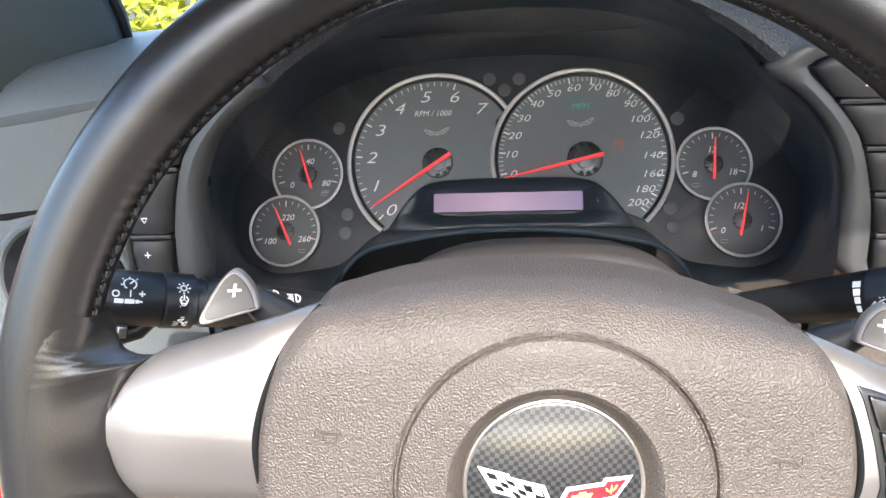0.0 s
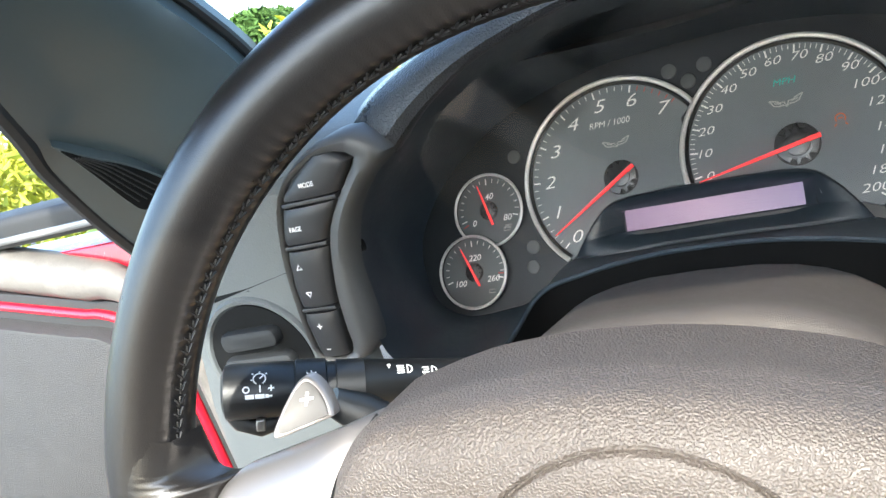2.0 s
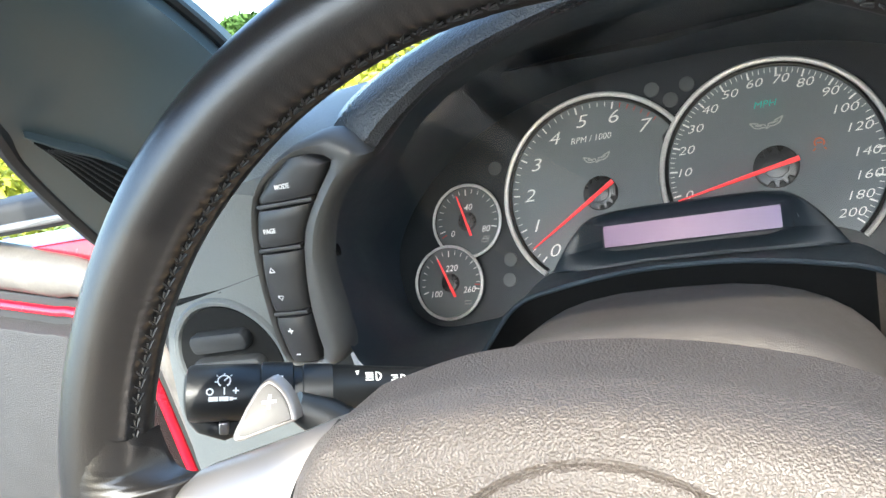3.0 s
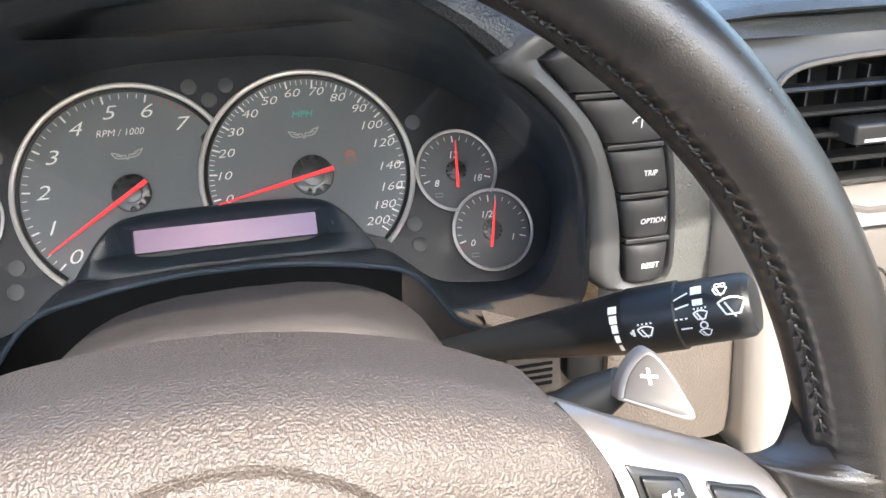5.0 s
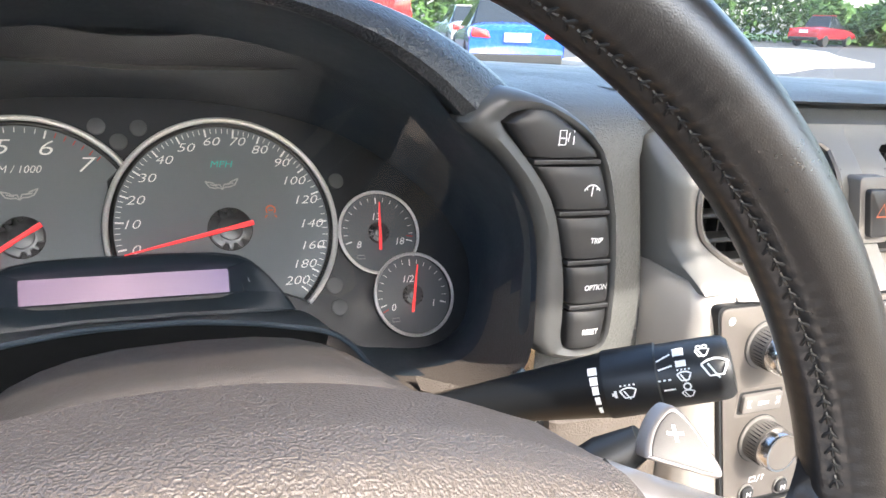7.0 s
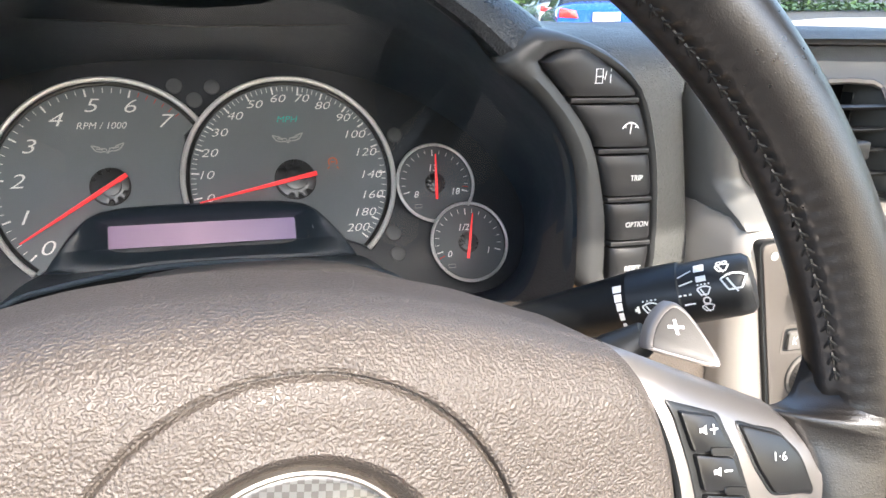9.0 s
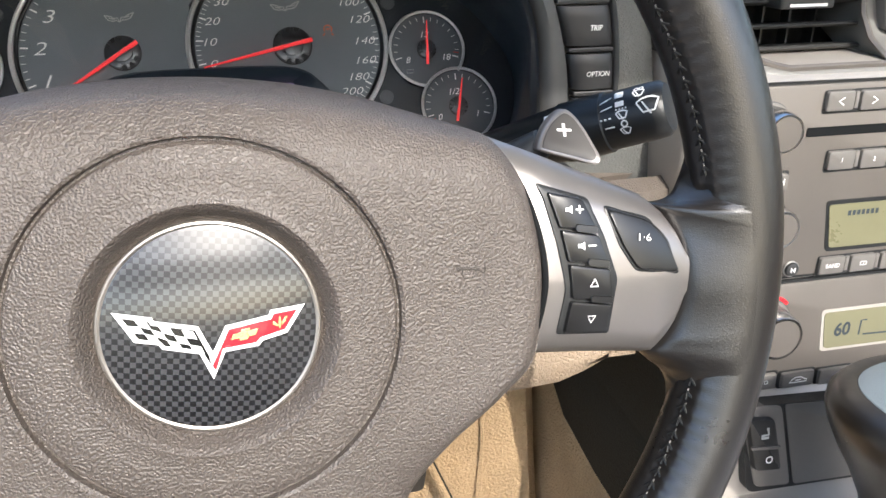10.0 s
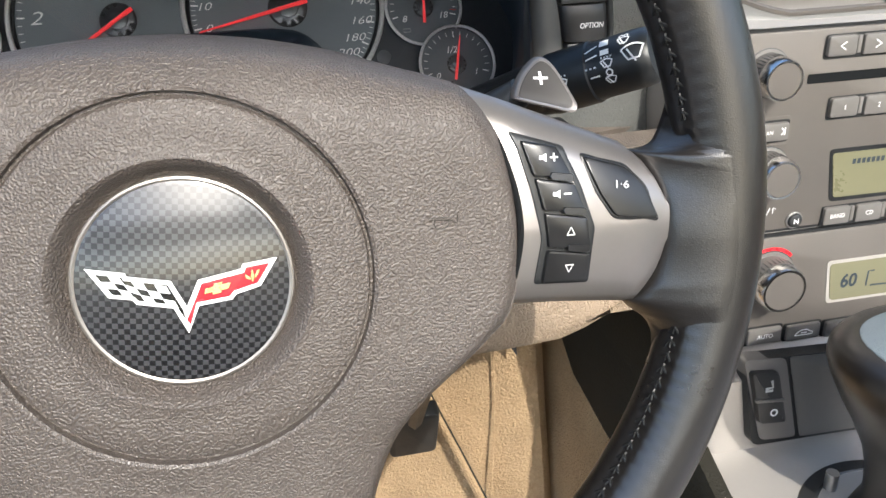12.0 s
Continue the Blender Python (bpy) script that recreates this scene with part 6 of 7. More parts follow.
part("knob_sign", stroke([[(rp(0.299, 0.8015)[0] + u, rp(0.299, 0.8015)[1] + v) for u, v in line] for line in ([(-0.005, -0.0014), (-0.001, -0.0014), (-0.001, 0.0014), (-0.005, 0.0014), (-0.005, -0.0014)], [(0.0005, -0.002), (0.002, 0.002)], [(0.004, -0.0015), (0.004, 0.002), (0.0055, 0.001)])], 0.0006, 0.0022), white_ink, radio, smooth=False)
for bx in (0.2925, 0.3170):
    kx, ky = rp(bx, 0.7945)
    part("stud_key", prism(circle(20, 0.0042, (kx, ky)), 0, 0.0050, 0.0012), button_rubber, radio, "small round key")
    part("stud_rim", lathe([(0.0048, 0.002), (0.0050, 0.0032), (0.0044, 0.0034)], 24, caps=False), brushed, radio, m=Matrix.Translation((kx, ky, 0)))
    part("key_sign", stroke([[(kx - 0.0012, ky - 0.0015), (kx - 0.0012, ky + 0.0015)], [(kx + 0.0012, ky - 0.0015), (kx + 0.0012, ky + 0.0015)], [(kx - 0.0012, ky + 0.001), (kx + 0.0012, ky - 0.001)]], 0.0006, 0.0050), white_ink, radio, smooth=False)
part("indicator", prism(circle(12, 0.0022, rp(0.2625, 0.8945)), 0, 0.0026), grey_ink, radio)
part("disc_slot", prism(rounded([rp(0.3115, 0.8775), rp(0.50, 0.8765), rp(0.50, 0.8715), rp(0.3115, 0.8725)], 0.0012), 0, 0.0027), vent_dark, radio, "dark disc slot")


def key_row(x, z, count, marks, signs=()):
    """A row of radio keys in one dark slot, with narrow spacers between them."""
    well(radio, *rp(x + 0.0205 * (count - 1) / 2, z - 0.0006), 0.0205 * (count - 1) + 0.0182, 0.0128)
    for i in range(count):
        kx, ky = rp(x + 0.0205 * i, z - 0.0003 * i)
        key(radio, kx, ky, 0.0165, 0.0106, marks[i] if i < len(marks) else "", size=0.0038, shape=signs[i] if i < len(signs) else None)
        if i < count - 1:
            part("key_spacer", prism(rounded([(kx + 0.0090, ky - 0.0046), (kx + 0.0115, ky - 0.0046), (kx + 0.0115, ky + 0.0046), (kx + 0.0090, ky + 0.0046)], 0.0006), 0, 0.0040, 0.0005), button_grey, radio)


key_row(0.3275, 0.8915, 6, "", [[[(0.0016 * u, 0.002), (-0.0016 * u, 0), (0.0016 * u, -0.002)]] for u in (1, -1)])
key_row(0.3350, 0.8585, 6, "123456")
key_row(0.3430, 0.7945, 6, ("BAND", "CD"))
part("radio_display", prism(rounded([rp(0.3345, 0.8320), rp(0.49, 0.8310), rp(0.49, 0.8040), rp(0.3395, 0.8055)], 0.002), 0, 0.0030), lcd_green, radio, "greenish grey radio display")
part("display_edge", prism(rounded([rp(0.3325, 0.8345), rp(0.492, 0.8335), rp(0.492, 0.8015), rp(0.3375, 0.8030)], 0.003), 0, 0.0026), black_plastic, radio)
bx, by = rp(0.3475, 0.8262)
part("display_bars", stroke([[(bx + 0.003 * i, by), (bx + 0.003 * i + 0.002, by)] for i in range(7)], 0.003, 0.0031), black_soft, radio, smooth=False)
climate = thing("climate_control", "grey climate control panel with knob and small display", "climate control", facing(0.41, 0.4305, 0.745))


def cp(x, z):
    return x - 0.41, z - 0.745


part("climate_face", prism(rounded([cp(0.2785, 0.7845), cp(0.56, 0.7830), cp(0.56, 0.7080), cp(0.2850, 0.7090)], 0.005), -0.01, 0.0020, 0.001), stack_paint, climate, "warm grey climate panel")
part("climate_gap", prism(rounded([cp(0.2770, 0.7860), cp(0.562, 0.7850), cp(0.562, 0.7065), cp(0.2835, 0.7075)], 0.005), -0.01, 0.0010), black_plastic, climate)
knob(climate, *cp(0.3060, 0.7590), 0.0142, "temperature_knob", 0.018, "silver temperature knob")
for a0, a1, mat in ((62, 128, badge_red), (132, 200, material("cold_blue", (0.03, 0.06, 0.22), 0.4))):
    kx, ky = cp(0.3060, 0.7590)
    b2 = stroke([arc(kx, ky, 0.0178, a0 - 20, a1 - 20, 14)], 0.0032, 0.0022)
    part("temperature_band", b2, mat, climate, smooth=False)
part("climate_display", prism(rounded([cp(0.3465, 0.7620), cp(0.49, 0.7605), cp(0.49, 0.7360), cp(0.3505, 0.7370)], 0.003), 0, 0.0028), lcd_green, climate, "greenish climate display")
part("display_edge", prism(rounded([cp(0.3445, 0.7640), cp(0.492, 0.7625), cp(0.492, 0.7340), cp(0.3485, 0.7350)], 0.003), 0, 0.0024), console_paint, climate)
writing("60", 0.0125, black_soft, climate, *cp(0.3610, 0.7490), 0.0030, 0, 0.0, 0.9, bold=0.0003)
bx, by = cp(0.3735, 0.7490)
part("display_bars", stroke([[(bx, by - 0.005), (bx, by + 0.005), (bx + 0.004, by + 0.005)], [(bx + 0.003, by - 0.005), (bx + 0.03, by - 0.006)]], 0.0012, 0.0029), black_soft, climate, smooth=False)
for i in range(5):
    kx, ky = cp(0.3090 + 0.0262 * i, 0.7195 - 0.0012 * i)
    well(climate, kx, ky, 0.0256, 0.0125)
    key(climate, kx, ky, 0.0222, 0.0105, "AUTO" if i == 0 else "", size=0.0042, shape=[[(-0.006, -0.0015), (-0.004, 0.001), (-0.002, 0.002), (0.002, 0.002), (0.004, 0.0005), (0.006, 0), (0.006, -0.0015), (-0.006, -0.0015)], [(-0.002, 0), (0.002, 0)]] if i == 1 else None)

# seat heater switch in its tray
tray = thing("switch_tray", "dark storage tray with a seat heater switch", "tray", facing(0.36, 0.4055, 0.685, 8))


def tp(x, z):
    return x - 0.36, z - 0.685


part("tray_edge", prism(rounded([tp(0.2865, 0.7170), tp(0.46, 0.7080), tp(0.46, 0.6550), tp(0.2935, 0.6590)], 0.006), -0.01, 0.0010), black_plastic, tray)
part("tray_plate", prism(rounded([tp(0.2850, 0.7180), tp(0.3125, 0.7150), tp(0.3225, 0.6605), tp(0.2985, 0.6625)], 0.004), -0.01, 0.0022, 0.0006), button_grey, tray, "dark grey switch plate")
part("tray_lid", prism(rounded([tp(0.3150, 0.7150), tp(0.46, 0.7060), tp(0.46, 0.6565), tp(0.3255, 0.6600)], 0.002), -0.01, 0.0018, 0.0006), button_grey, tray, "dark ashtray lid")
sw = part("heater_switch", prism(rounded([tp(0.2880, 0.7110), tp(0.3060, 0.7090), tp(0.3130, 0.6745), tp(0.2950, 0.6760)], 0.003), 0.0, 0.0065, 0.0018), button_rubber, tray, "black rocker switch")
part("rocker_bar", prism(rounded([tp(0.2905, 0.6935), tp(0.3100, 0.6915), tp(0.3103, 0.6895), tp(0.2908, 0.6915)], 0.0006), 0.006, 0.0075, 0.0004), button_grey, sw)
part("rocker_sign", stroke([arc(*tp(0.3035, 0.6830), 0.0020, 0, 360, 14)], 0.0010, 0.0065), white_ink, sw, smooth=False)
sx0, sz0 = tp(0.3000, 0.7010)
part("rocker_sign", stroke([[(sx0 + 0.001, sz0 + 0.0035), (sx0 + 0.0018, sz0 - 0.001), (sx0 - 0.003, sz0 - 0.0015)], [(sx0 - 0.003, sz0 - 0.003), (sx0 + 0.002, sz0 - 0.003)]], 0.0016, 0.0065), grey_ink, sw, smooth=False)

# gear selector
gear = thing("gear_selector", "black leather gear selector with silvery mesh top", "gear selector", Matrix.Translation((0.350, 0.335, 0.636)) @ Matrix.Diagonal((0.94, 0.94, 0.87, 1)))
part("boot_ring", lathe([(0.062, 0.0), (0.062, 0.006), (0.058, 0.010), (0.050, 0.010), (0.044, 0.004)], 48), dark_metal, gear, "dark ring round the base", Matrix.Translation((0, 0.0, 0)))
rows = []
for z, w, d, oy in ((0.004, 0.034, 0.034, 0.0), (0.03, 0.025, 0.026, 0.0), (0.05, 0.027, 0.027, 0.0), (0.068, 0.032, 0.030, 0.0), (0.088, 0.041, 0.036, 0.0), (0.106, 0.051, 0.042, 0.0), (0.122, 0.0585, 0.046, 0.0), (0.134, 0.0625, 0.048, 0.0), (0.141, 0.0620, 0.0475, 0.0), (0.147, 0.0575, 0.044, 0.0), (0.1495, 0.050, 0.037, 0.0)):
    rows.append([(w * math.copysign(abs(math.cos(a)) ** 0.8, math.cos(a)), oy + d * math.copysign(abs(math.sin(a)) ** 0.8, math.sin(a)), z) for a in [2 * math.pi * i / 40 for i in range(40)]])
part("knob_grip", loft(rows), rim_leather, gear, "black leather grip")
rows = []
for sc, z in ((0.0510, 0.1485), (0.050, 0.1500), (0.042, 0.1525), (0.03, 0.1545), (0.002, 0.1560)):
    rows.append([(sc * math.copysign(abs(math.cos(a)) ** 0.8, math.cos(a)), -0.002 + sc * 0.72 * math.copysign(abs(math.sin(a)) ** 0.8, math.sin(a)), z) for a in [2 * math.pi * i / 40 for i in range(40)]])
part("knob_top", loft(rows), shifter_mesh, gear, "silvery mesh insert")
part("shift_button", tube([(-0.022, 0.040, 0.004), (-0.022, 0.040, 0.022)], 0.004, 10), brushed, gear)

# console side towards the driver's feet
EDGE = ((0.64, 0.705, 0.604), (0.60, 0.70, 0.581), (0.53, 0.69, 0.574), (0.42, 0.66, 0.576), (0.38, 0.644, 0.57), (0.30, 0.638, 0.56), (0.0, 0.634, 0.56), (-0.4, 0.634, 0.56))
spart("console_side", sheet([[(0.270, y, zt + 0.001), (0.262, y, zt - 0.003), (0.2575, y, zt - 0.02), (0.2560, y, zl + 0.002), (0.2575, y, zl)] for y, zt, zl in EDGE]), console_dark, "dark console side panel")
rows = []
for y, zl in ((0.95, 0.70),) + tuple((y, zl) for y, zt, zl in EDGE):
    rows.append([(0.275, y, zl + 0.035), (0.2555, y, zl + 0.004), (0.2530, y, zl - 0.006), (0.2515, y, zl - 0.03), (0.246, y, 0.45), (0.236, y, 0.34), (0.21, y, 0.27)])
spart("console_carpet", sheet(rows), tan_carpet, "tan carpet on the tunnel side")

# ---- floor and bulkhead ----
rows = []
for y, z in ((-0.9, 0.28), (0.2, 0.28), (0.55, 0.29), (0.75, 0.34), (0.92, 0.48), (1.00, 0.72), (1.02, 0.90)):
    rows.append([(x, y + 0.012 * math.sin(9 * x + 5 * z), z + 0.010 * math.sin(23 * x + 4 * y) * (1 if y > 0.4 else 0)) for x in [-0.5 + 1.5 * i / 60 for i in range(61)]])
floor = part("floor", sheet(rows), tan_carpet)
tagged(floor, "tan carpet floor of the footwell", "floor", kind="structure")
# carpeted toe board, turned towards the driver beside the tunnel
rows = []
for z in (0.70, 0.64, 0.58, 0.52, 0.46, 0.40, 0.34, 0.29):
    lean = (z - 0.52) * 0.22
    rows.append([(x, y + lean + 0.0018 * math.sin(31 * z + 40 * x) + 0.0012 * math.sin(83 * z - 25 * x), z) for x, y in ((0.252, 0.700), (0.249, 0.660), (0.244, 0.634), (0.234, 0.621), (0.2205, 0.623), (0.2075, 0.629), (0.1965, 0.636), (0.182, 0.642), (0.167, 0.650), (0.142, 0.662), (0.11, 0.675), (0.05, 0.685), (-0.1, 0.69), (-0.45, 0.69))])
toe = part("toe_board", sheet(rows), tan_carpet)
tagged(toe, "tan carpeted toe board beside the tunnel", "bulkhead", kind="structure")
part("carpet_seam", tube([(0.1970, 0.653, 0.625), (0.1960, 0.642, 0.585), (0.1945, 0.633, 0.545), (0.190, 0.622, 0.505), (0.1845, 0.612, 0.455), (0.180, 0.606, 0.425)], 0.0009, 6), tan_carpet, toe, "carpet seam")
part("carpet_edge", tube([(0.130, 0.655, 0.565), (0.143, 0.640, 0.533), (0.158, 0.622, 0.499), (0.174, 0.605, 0.460), (0.187, 0.592, 0.425)], 0.0036, 8), tan_carpet, toe, "raised tan edge of the heel mat")
part("carpet_seam", tube([(0.1335, 0.653, 0.565), (0.1465, 0.637, 0.533), (0.1615, 0.619, 0.499), (0.1775, 0.602, 0.460)], 0.0010, 6), console_dark, toe)
part("wiring_clip", slab([(0.200, 0.628, 0.617), (0.212, 0.624, 0.617), (0.2115, 0.620, 0.599)], (0, -1, 0), 0.01), black_plastic, toe, "black clip under the dashboard")
rear = part("wall_rear", slab([(-0.5, -0.75, 0.28), (1.2, -0.75, 0.28), (1.2, -0.62, 0.80), (-0.5, -0.62, 0.80)], (0, -1, 0.2), 0.05), tan_vinyl)
tagged(rear, "tan rear wall of the cabin", "wall", kind="structure")
far_side = part("wall_side", slab([(1.15, -0.7, 0.28), (1.15, 1.1, 0.28), (1.15, 1.1, 0.95), (1.15, -0.7, 0.90)], (-1, 0, 0), 0.06), tan_vinyl)
tagged(far_side, "tan inner side of the far door", "wall", kind="structure")

# unseen blockers: they shade the cabin, the gap lets sun reach the seats
hoop = part("wall_rear_upper", slab([(-0.5, -0.72, 0.80), (1.2, -0.72, 0.80), (1.2, -0.69, 0.90), (-0.5, -0.69, 0.90)], (0, -1, 0.2), 0.05), black_plastic)
tagged(hoop, "unseen dark rear edge, added to block light from behind", "wall", kind="structure")
bar = part("rear_shade_bar", slab([(-0.5, -0.66, 1.06), (1.2, -0.66, 1.06), (1.2, -0.64, 1.19), (-0.5, -0.64, 1.19)], (0, -1, 0.2), 0.10), black_plastic)
tagged(bar, "unseen dark bar behind the seats, added to shade the cabin", "roof", kind="structure")

# seats behind the camera, which the dial lens mirrors


def seat(x):
    t = thing("seat", "two-tone bucket seat with tan bolsters and dark inserts", "seat", Matrix.Translation((x, -0.20, 0.30)), "seats")
    rows = []
    for y, top in ((0.30, 0.08), (0.27, 0.112), (0.15, 0.115), (0.0, 0.105), (-0.15, 0.100), (-0.25, 0.10)):
        rows.append([(-0.17, y, 0), (-0.165, y, top), (0, y, top + 0.004), (0.165, y, top), (0.17, y, 0)])
    part("cushion", loft(rows), black_soft, t, "dark cushion insert")
    rows = []
    for z, y in ((0.15, -0.20), (0.35, -0.27), (0.47, -0.31), (0.53, -0.335), (0.55, -0.37)):
        rows.append([(-0.165, y - 0.09, z), (-0.16, y, z), (0, y, z), (0.16, y, z), (0.165, y - 0.09, z)])
    part("backrest", loft(rows), black_soft, t, "dark backrest insert")
    for sx in (-1, 1):
        rows = []
        for y, top in ((0.31, 0.10), (0.28, 0.19), (0.15, 0.225), (0.0, 0.215), (-0.15, 0.205), (-0.27, 0.20)):
            top *= 0.80
            rows.append([(sx * 0.26, y, 0), (sx * 0.262, y, top * 0.8), (sx * 0.245, y, top), (sx * 0.205, y, top + 0.004), (sx * 0.17, y, top - 0.03), (sx * 0.155, y, top - 0.075), (sx * 0.155, y, 0)])
        part("cushion_bolster", loft(rows), tan_vinyl, t, "tan side bolster")
        rows = []
        for z, y in ((0.18, -0.17), (0.35, -0.22), (0.47, -0.27), (0.53, -0.31), (0.55, -0.36)):
            rows.append([(sx * 0.25, y - 0.12, z), (sx * 0.25, y, z), (sx * 0.225, y + 0.025, z), (sx * 0.185, y, z), (sx * 0.155, y - 0.05, z), (sx * 0.155, y - 0.12, z)])
        part("back_bolster", loft(rows), tan_vinyl, t, "tan side bolster")


seat(0.0)
seat(0.72)

# brake and throttle pedals
for name, x, w, z in (("brake_pedal", 0.010, 0.050, 0.53), ("throttle_pedal", 0.1140, 0.021, 0.552)):
    pd = thing(name, "dark rubber-faced pedal in the tan footwell", "pedal", facing(x, 0.60, z, -25))
    part("pedal_pad", prism(rounded([(-w, -0.035), (w, -0.035), (w, 0.035), (-w, 0.035)], 0.008), -0.008, 0.006, 0.004), rubber, pd)
    part("pedal_arm", tube([(0, 0.0, -0.006), (0, 0.10, 0.02), (0, 0.24, 0.05)], 0.008, 8), dark_metal, pd)

# ---- windscreen pillar ----
pillar = thing("windscreen_pillar", "dark grained windscreen pillar trim with a slotted vent", "pillar", Matrix.Translation((-0.30, 0.48, 0.98)), kind="structure")
PIL = Matrix.Translation((0.30, -0.48, -0.98))
LOW = spline([(-0.345, 0.545, 0.893), (-0.362, 0.528, 0.915), (-0.368, 0.510, 0.937), (-0.366, 0.499, 0.951), (-0.358, 0.475, 0.981), (-0.342, 0.442, 1.024), (-0.322, 0.420, 1.050), (-0.285, 0.370, 1.110), (-0.225, 0.29, 1.205)], 5)
UPP = spline([(-0.262, 0.580, 0.975), (-0.253, 0.565, 0.995), (-0.248, 0.552, 1.010), (-0.2465, 0.545, 1.018), (-0.2440, 0.520, 1.050), (-0.249, 0.498, 1.078), (-0.2535, 0.485, 1.094), (-0.258, 0.44, 1.145), (-0.262, 0.38, 1.205)], 5)
rows = []
for lo, up in zip(LOW, UPP):
    n = Vector((0.45, -0.70, -0.30)).normalized()
    d = up - lo
    rows.append([lo + Vector((-0.035, 0.05, 0.01)), lo + Vector((-0.008, 0.012, 0)), lo, lo + d * 0.06 - Vector((0, 0.003, 0)), lo + d * 0.25 + n * 0.0, lo + d * 0.5 + n * 0.004, lo + d * 0.75 + n * 0.010, lo + d * 0.93 + n * 0.010, up + n * 0.004, up, up + Vector((-0.004, 0.03, 0.006))])
part("pillar_trim", sheet(rows), pillar_trim, pillar, m=PIL)
part("pillar_seal", tube([p + Vector((-0.006, 0.004, -0.002)) for p in LOW], 0.006, 8), rubber, pillar, "black rubber seal", PIL)
part("screen_edge", tube([p + Vector((0.0, 0.012, 0.004)) for p in UPP], 0.004, 8), black_plastic, pillar, m=PIL)
# slotted vent on the pillar
vn = Vector((0.57, -0.56, -0.60)).normalized()
va = Vector((0.0, -0.70, 0.71))
va = (va - vn * va.dot(vn)).normalized()
vm = Matrix((va.cross(vn), va, vn)).transposed().to_4x4()
vm.translation = Vector((-0.3270, 0.4760, 1.0020)) + vn * 0.003
unvent = vm.inverted()
almond = [(unvent @ Vector(p)).xy for p in ((-0.3269, 0.4408, 1.0375), (-0.3251, 0.4599, 1.0274), (-0.3195, 0.4763, 1.0169), (-0.3154, 0.4934, 1.0020), (-0.3155, 0.5073, 0.9870), (-0.3284, 0.5064, 0.9780), (-0.3391, 0.4967, 0.9780), (-0.3389, 0.4858, 0.9884), (-0.3333, 0.4642, 1.0143), (-0.3296, 0.4499, 1.0297))]
almond = spline(almond, 4, closed=True)
mid = sum(almond, Vector((0, 0))) / len(almond)
part("vent_frame", prism(almond, -0.012, 0.0012, 0.0006), pillar_trim, pillar, "dark vent surround", PIL @ vm)
part("vent_well", prism([mid + (p - mid) * 0.88 for p in almond], -0.002, 0.0018), vent_dark, pillar, m=PIL @ vm)
for k in range(5):
    side = -0.62 + 0.31 * k
    line = []
    for p, q in ((almond[4 * 1], almond[4 * 9]), (almond[4 * 2], almond[4 * 8]), (almond[4 * 4], almond[4 * 7])):
        line.append((*((p + q) / 2 + (p - q) / 2 * side), 0.0020))
    part("vent_rib", tube(line, 0.0006, 6), rubber, pillar, m=PIL @ vm)

# unseen header, its outline drawn to set the shadow line on dash and shroud
b = prism(rounded([(-0.52, 0.42), (1.15, 0.42), (1.15, 0.20), (0.34, 0.095), (0.09, 0.036), (-0.13, 0.036), (-0.22, 0.060), (-0.36, 0.15), (-0.52, 0.28)], 0.02), 1.205, 1.235, 0.010)
roof = part("roof", b, door_grey)
tagged(roof, "unseen grey header, shaped to shade the upper dashboard", "roof", kind="structure")

# ---- open door ----
door = thing("door_1", "open red car door with grey inner panel and tan lower trim", "car door", Matrix.Translation((-0.60, 0.62, 0.30)), kind="structure")
DOOR = Matrix.Translation((0.60, -0.62, -0.30))


def band(points, width, depth, y):
    """A rounded strip along a line in the door's plane."""
    return tube([(x, y, z) for x, z in points], width, 10, flat=depth)


def door_curve(dx, dz, r=0.09):
    """The door's front and top edge, set in by dx and dz."""
    x0, z0 = -0.455 - dx, 0.912 - dz
    pts = [(x0 + 0.004, 0.28), (x0, 0.5), (x0, z0 - r)]
    pts += [(x0 - r + r * math.cos(radians(a)), z0 - r + r * math.sin(radians(a))) for a in range(10, 91, 10)]
    return pts + [(x0 - r - 0.12, z0 + 0.024), (x0 - r - 0.3, z0 + 0.055), (x0 - r - 0.8, z0 + 0.14)]


def plate(curve, y0, y1):
    """A solid plate under a front-and-top edge."""
    loop_pts = [(x, z) for x, z in curve] + [(curve[-1][0], 0.28)]
    b2 = prism([(x, z) for x, z in loop_pts], -y1, -y0, 0.004)
    for v in b2.verts:
        v.co = Vector((v.co.x, -v.co.z, v.co.y))
    return b2


part("door_shell", plate([(x + 0.032, min(z + 0.012, 0.925)) for x, z in door_curve(0, 0, 0.06)], 0.630, 0.69), red_paint, door, "red painted door shell", DOOR)
part("door_seal", tube([(x, 0.624, z + 0.5 * max(0, -0.53 - x) * 0.1) for x, z in door_curve(0.040, 0.020)], [0.0105] * 4 + [0.0115, 0.0125, 0.014, 0.016, 0.018, 0.019, 0.020, 0.022, 0.024, 0.03, 0.03][:len(door_curve(0, 0)) - 4], 10), worn_seal, door, "grey worn weather strip", DOOR)
part("door_groove", plate(door_curve(0.050, 0.040), 0.622, 0.64), rubber, door, "dark groove", DOOR)
part("door_flange", band(door_curve(0.064, 0.052), 0.0055, 1.0, 0.620), red_paint, door, "red door flange", DOOR)
part("door_panel", plate(door_curve(0.074, 0.066), 0.600, 0.64), door_grey, door, "grey grained inner panel", DOOR)
part("door_pocket", plate([(x, min(z, 0.575)) for x, z in door_curve(0.078, 0.07)], 0.585, 0.605), tan_vinyl, door, "tan lower trim", DOOR)
part("belt_molding", box(-1.5, -0.475, 0.605, 0.66, 0.945, 0.975, 0.008), rubber, door, "black window sill moulding", DOOR)
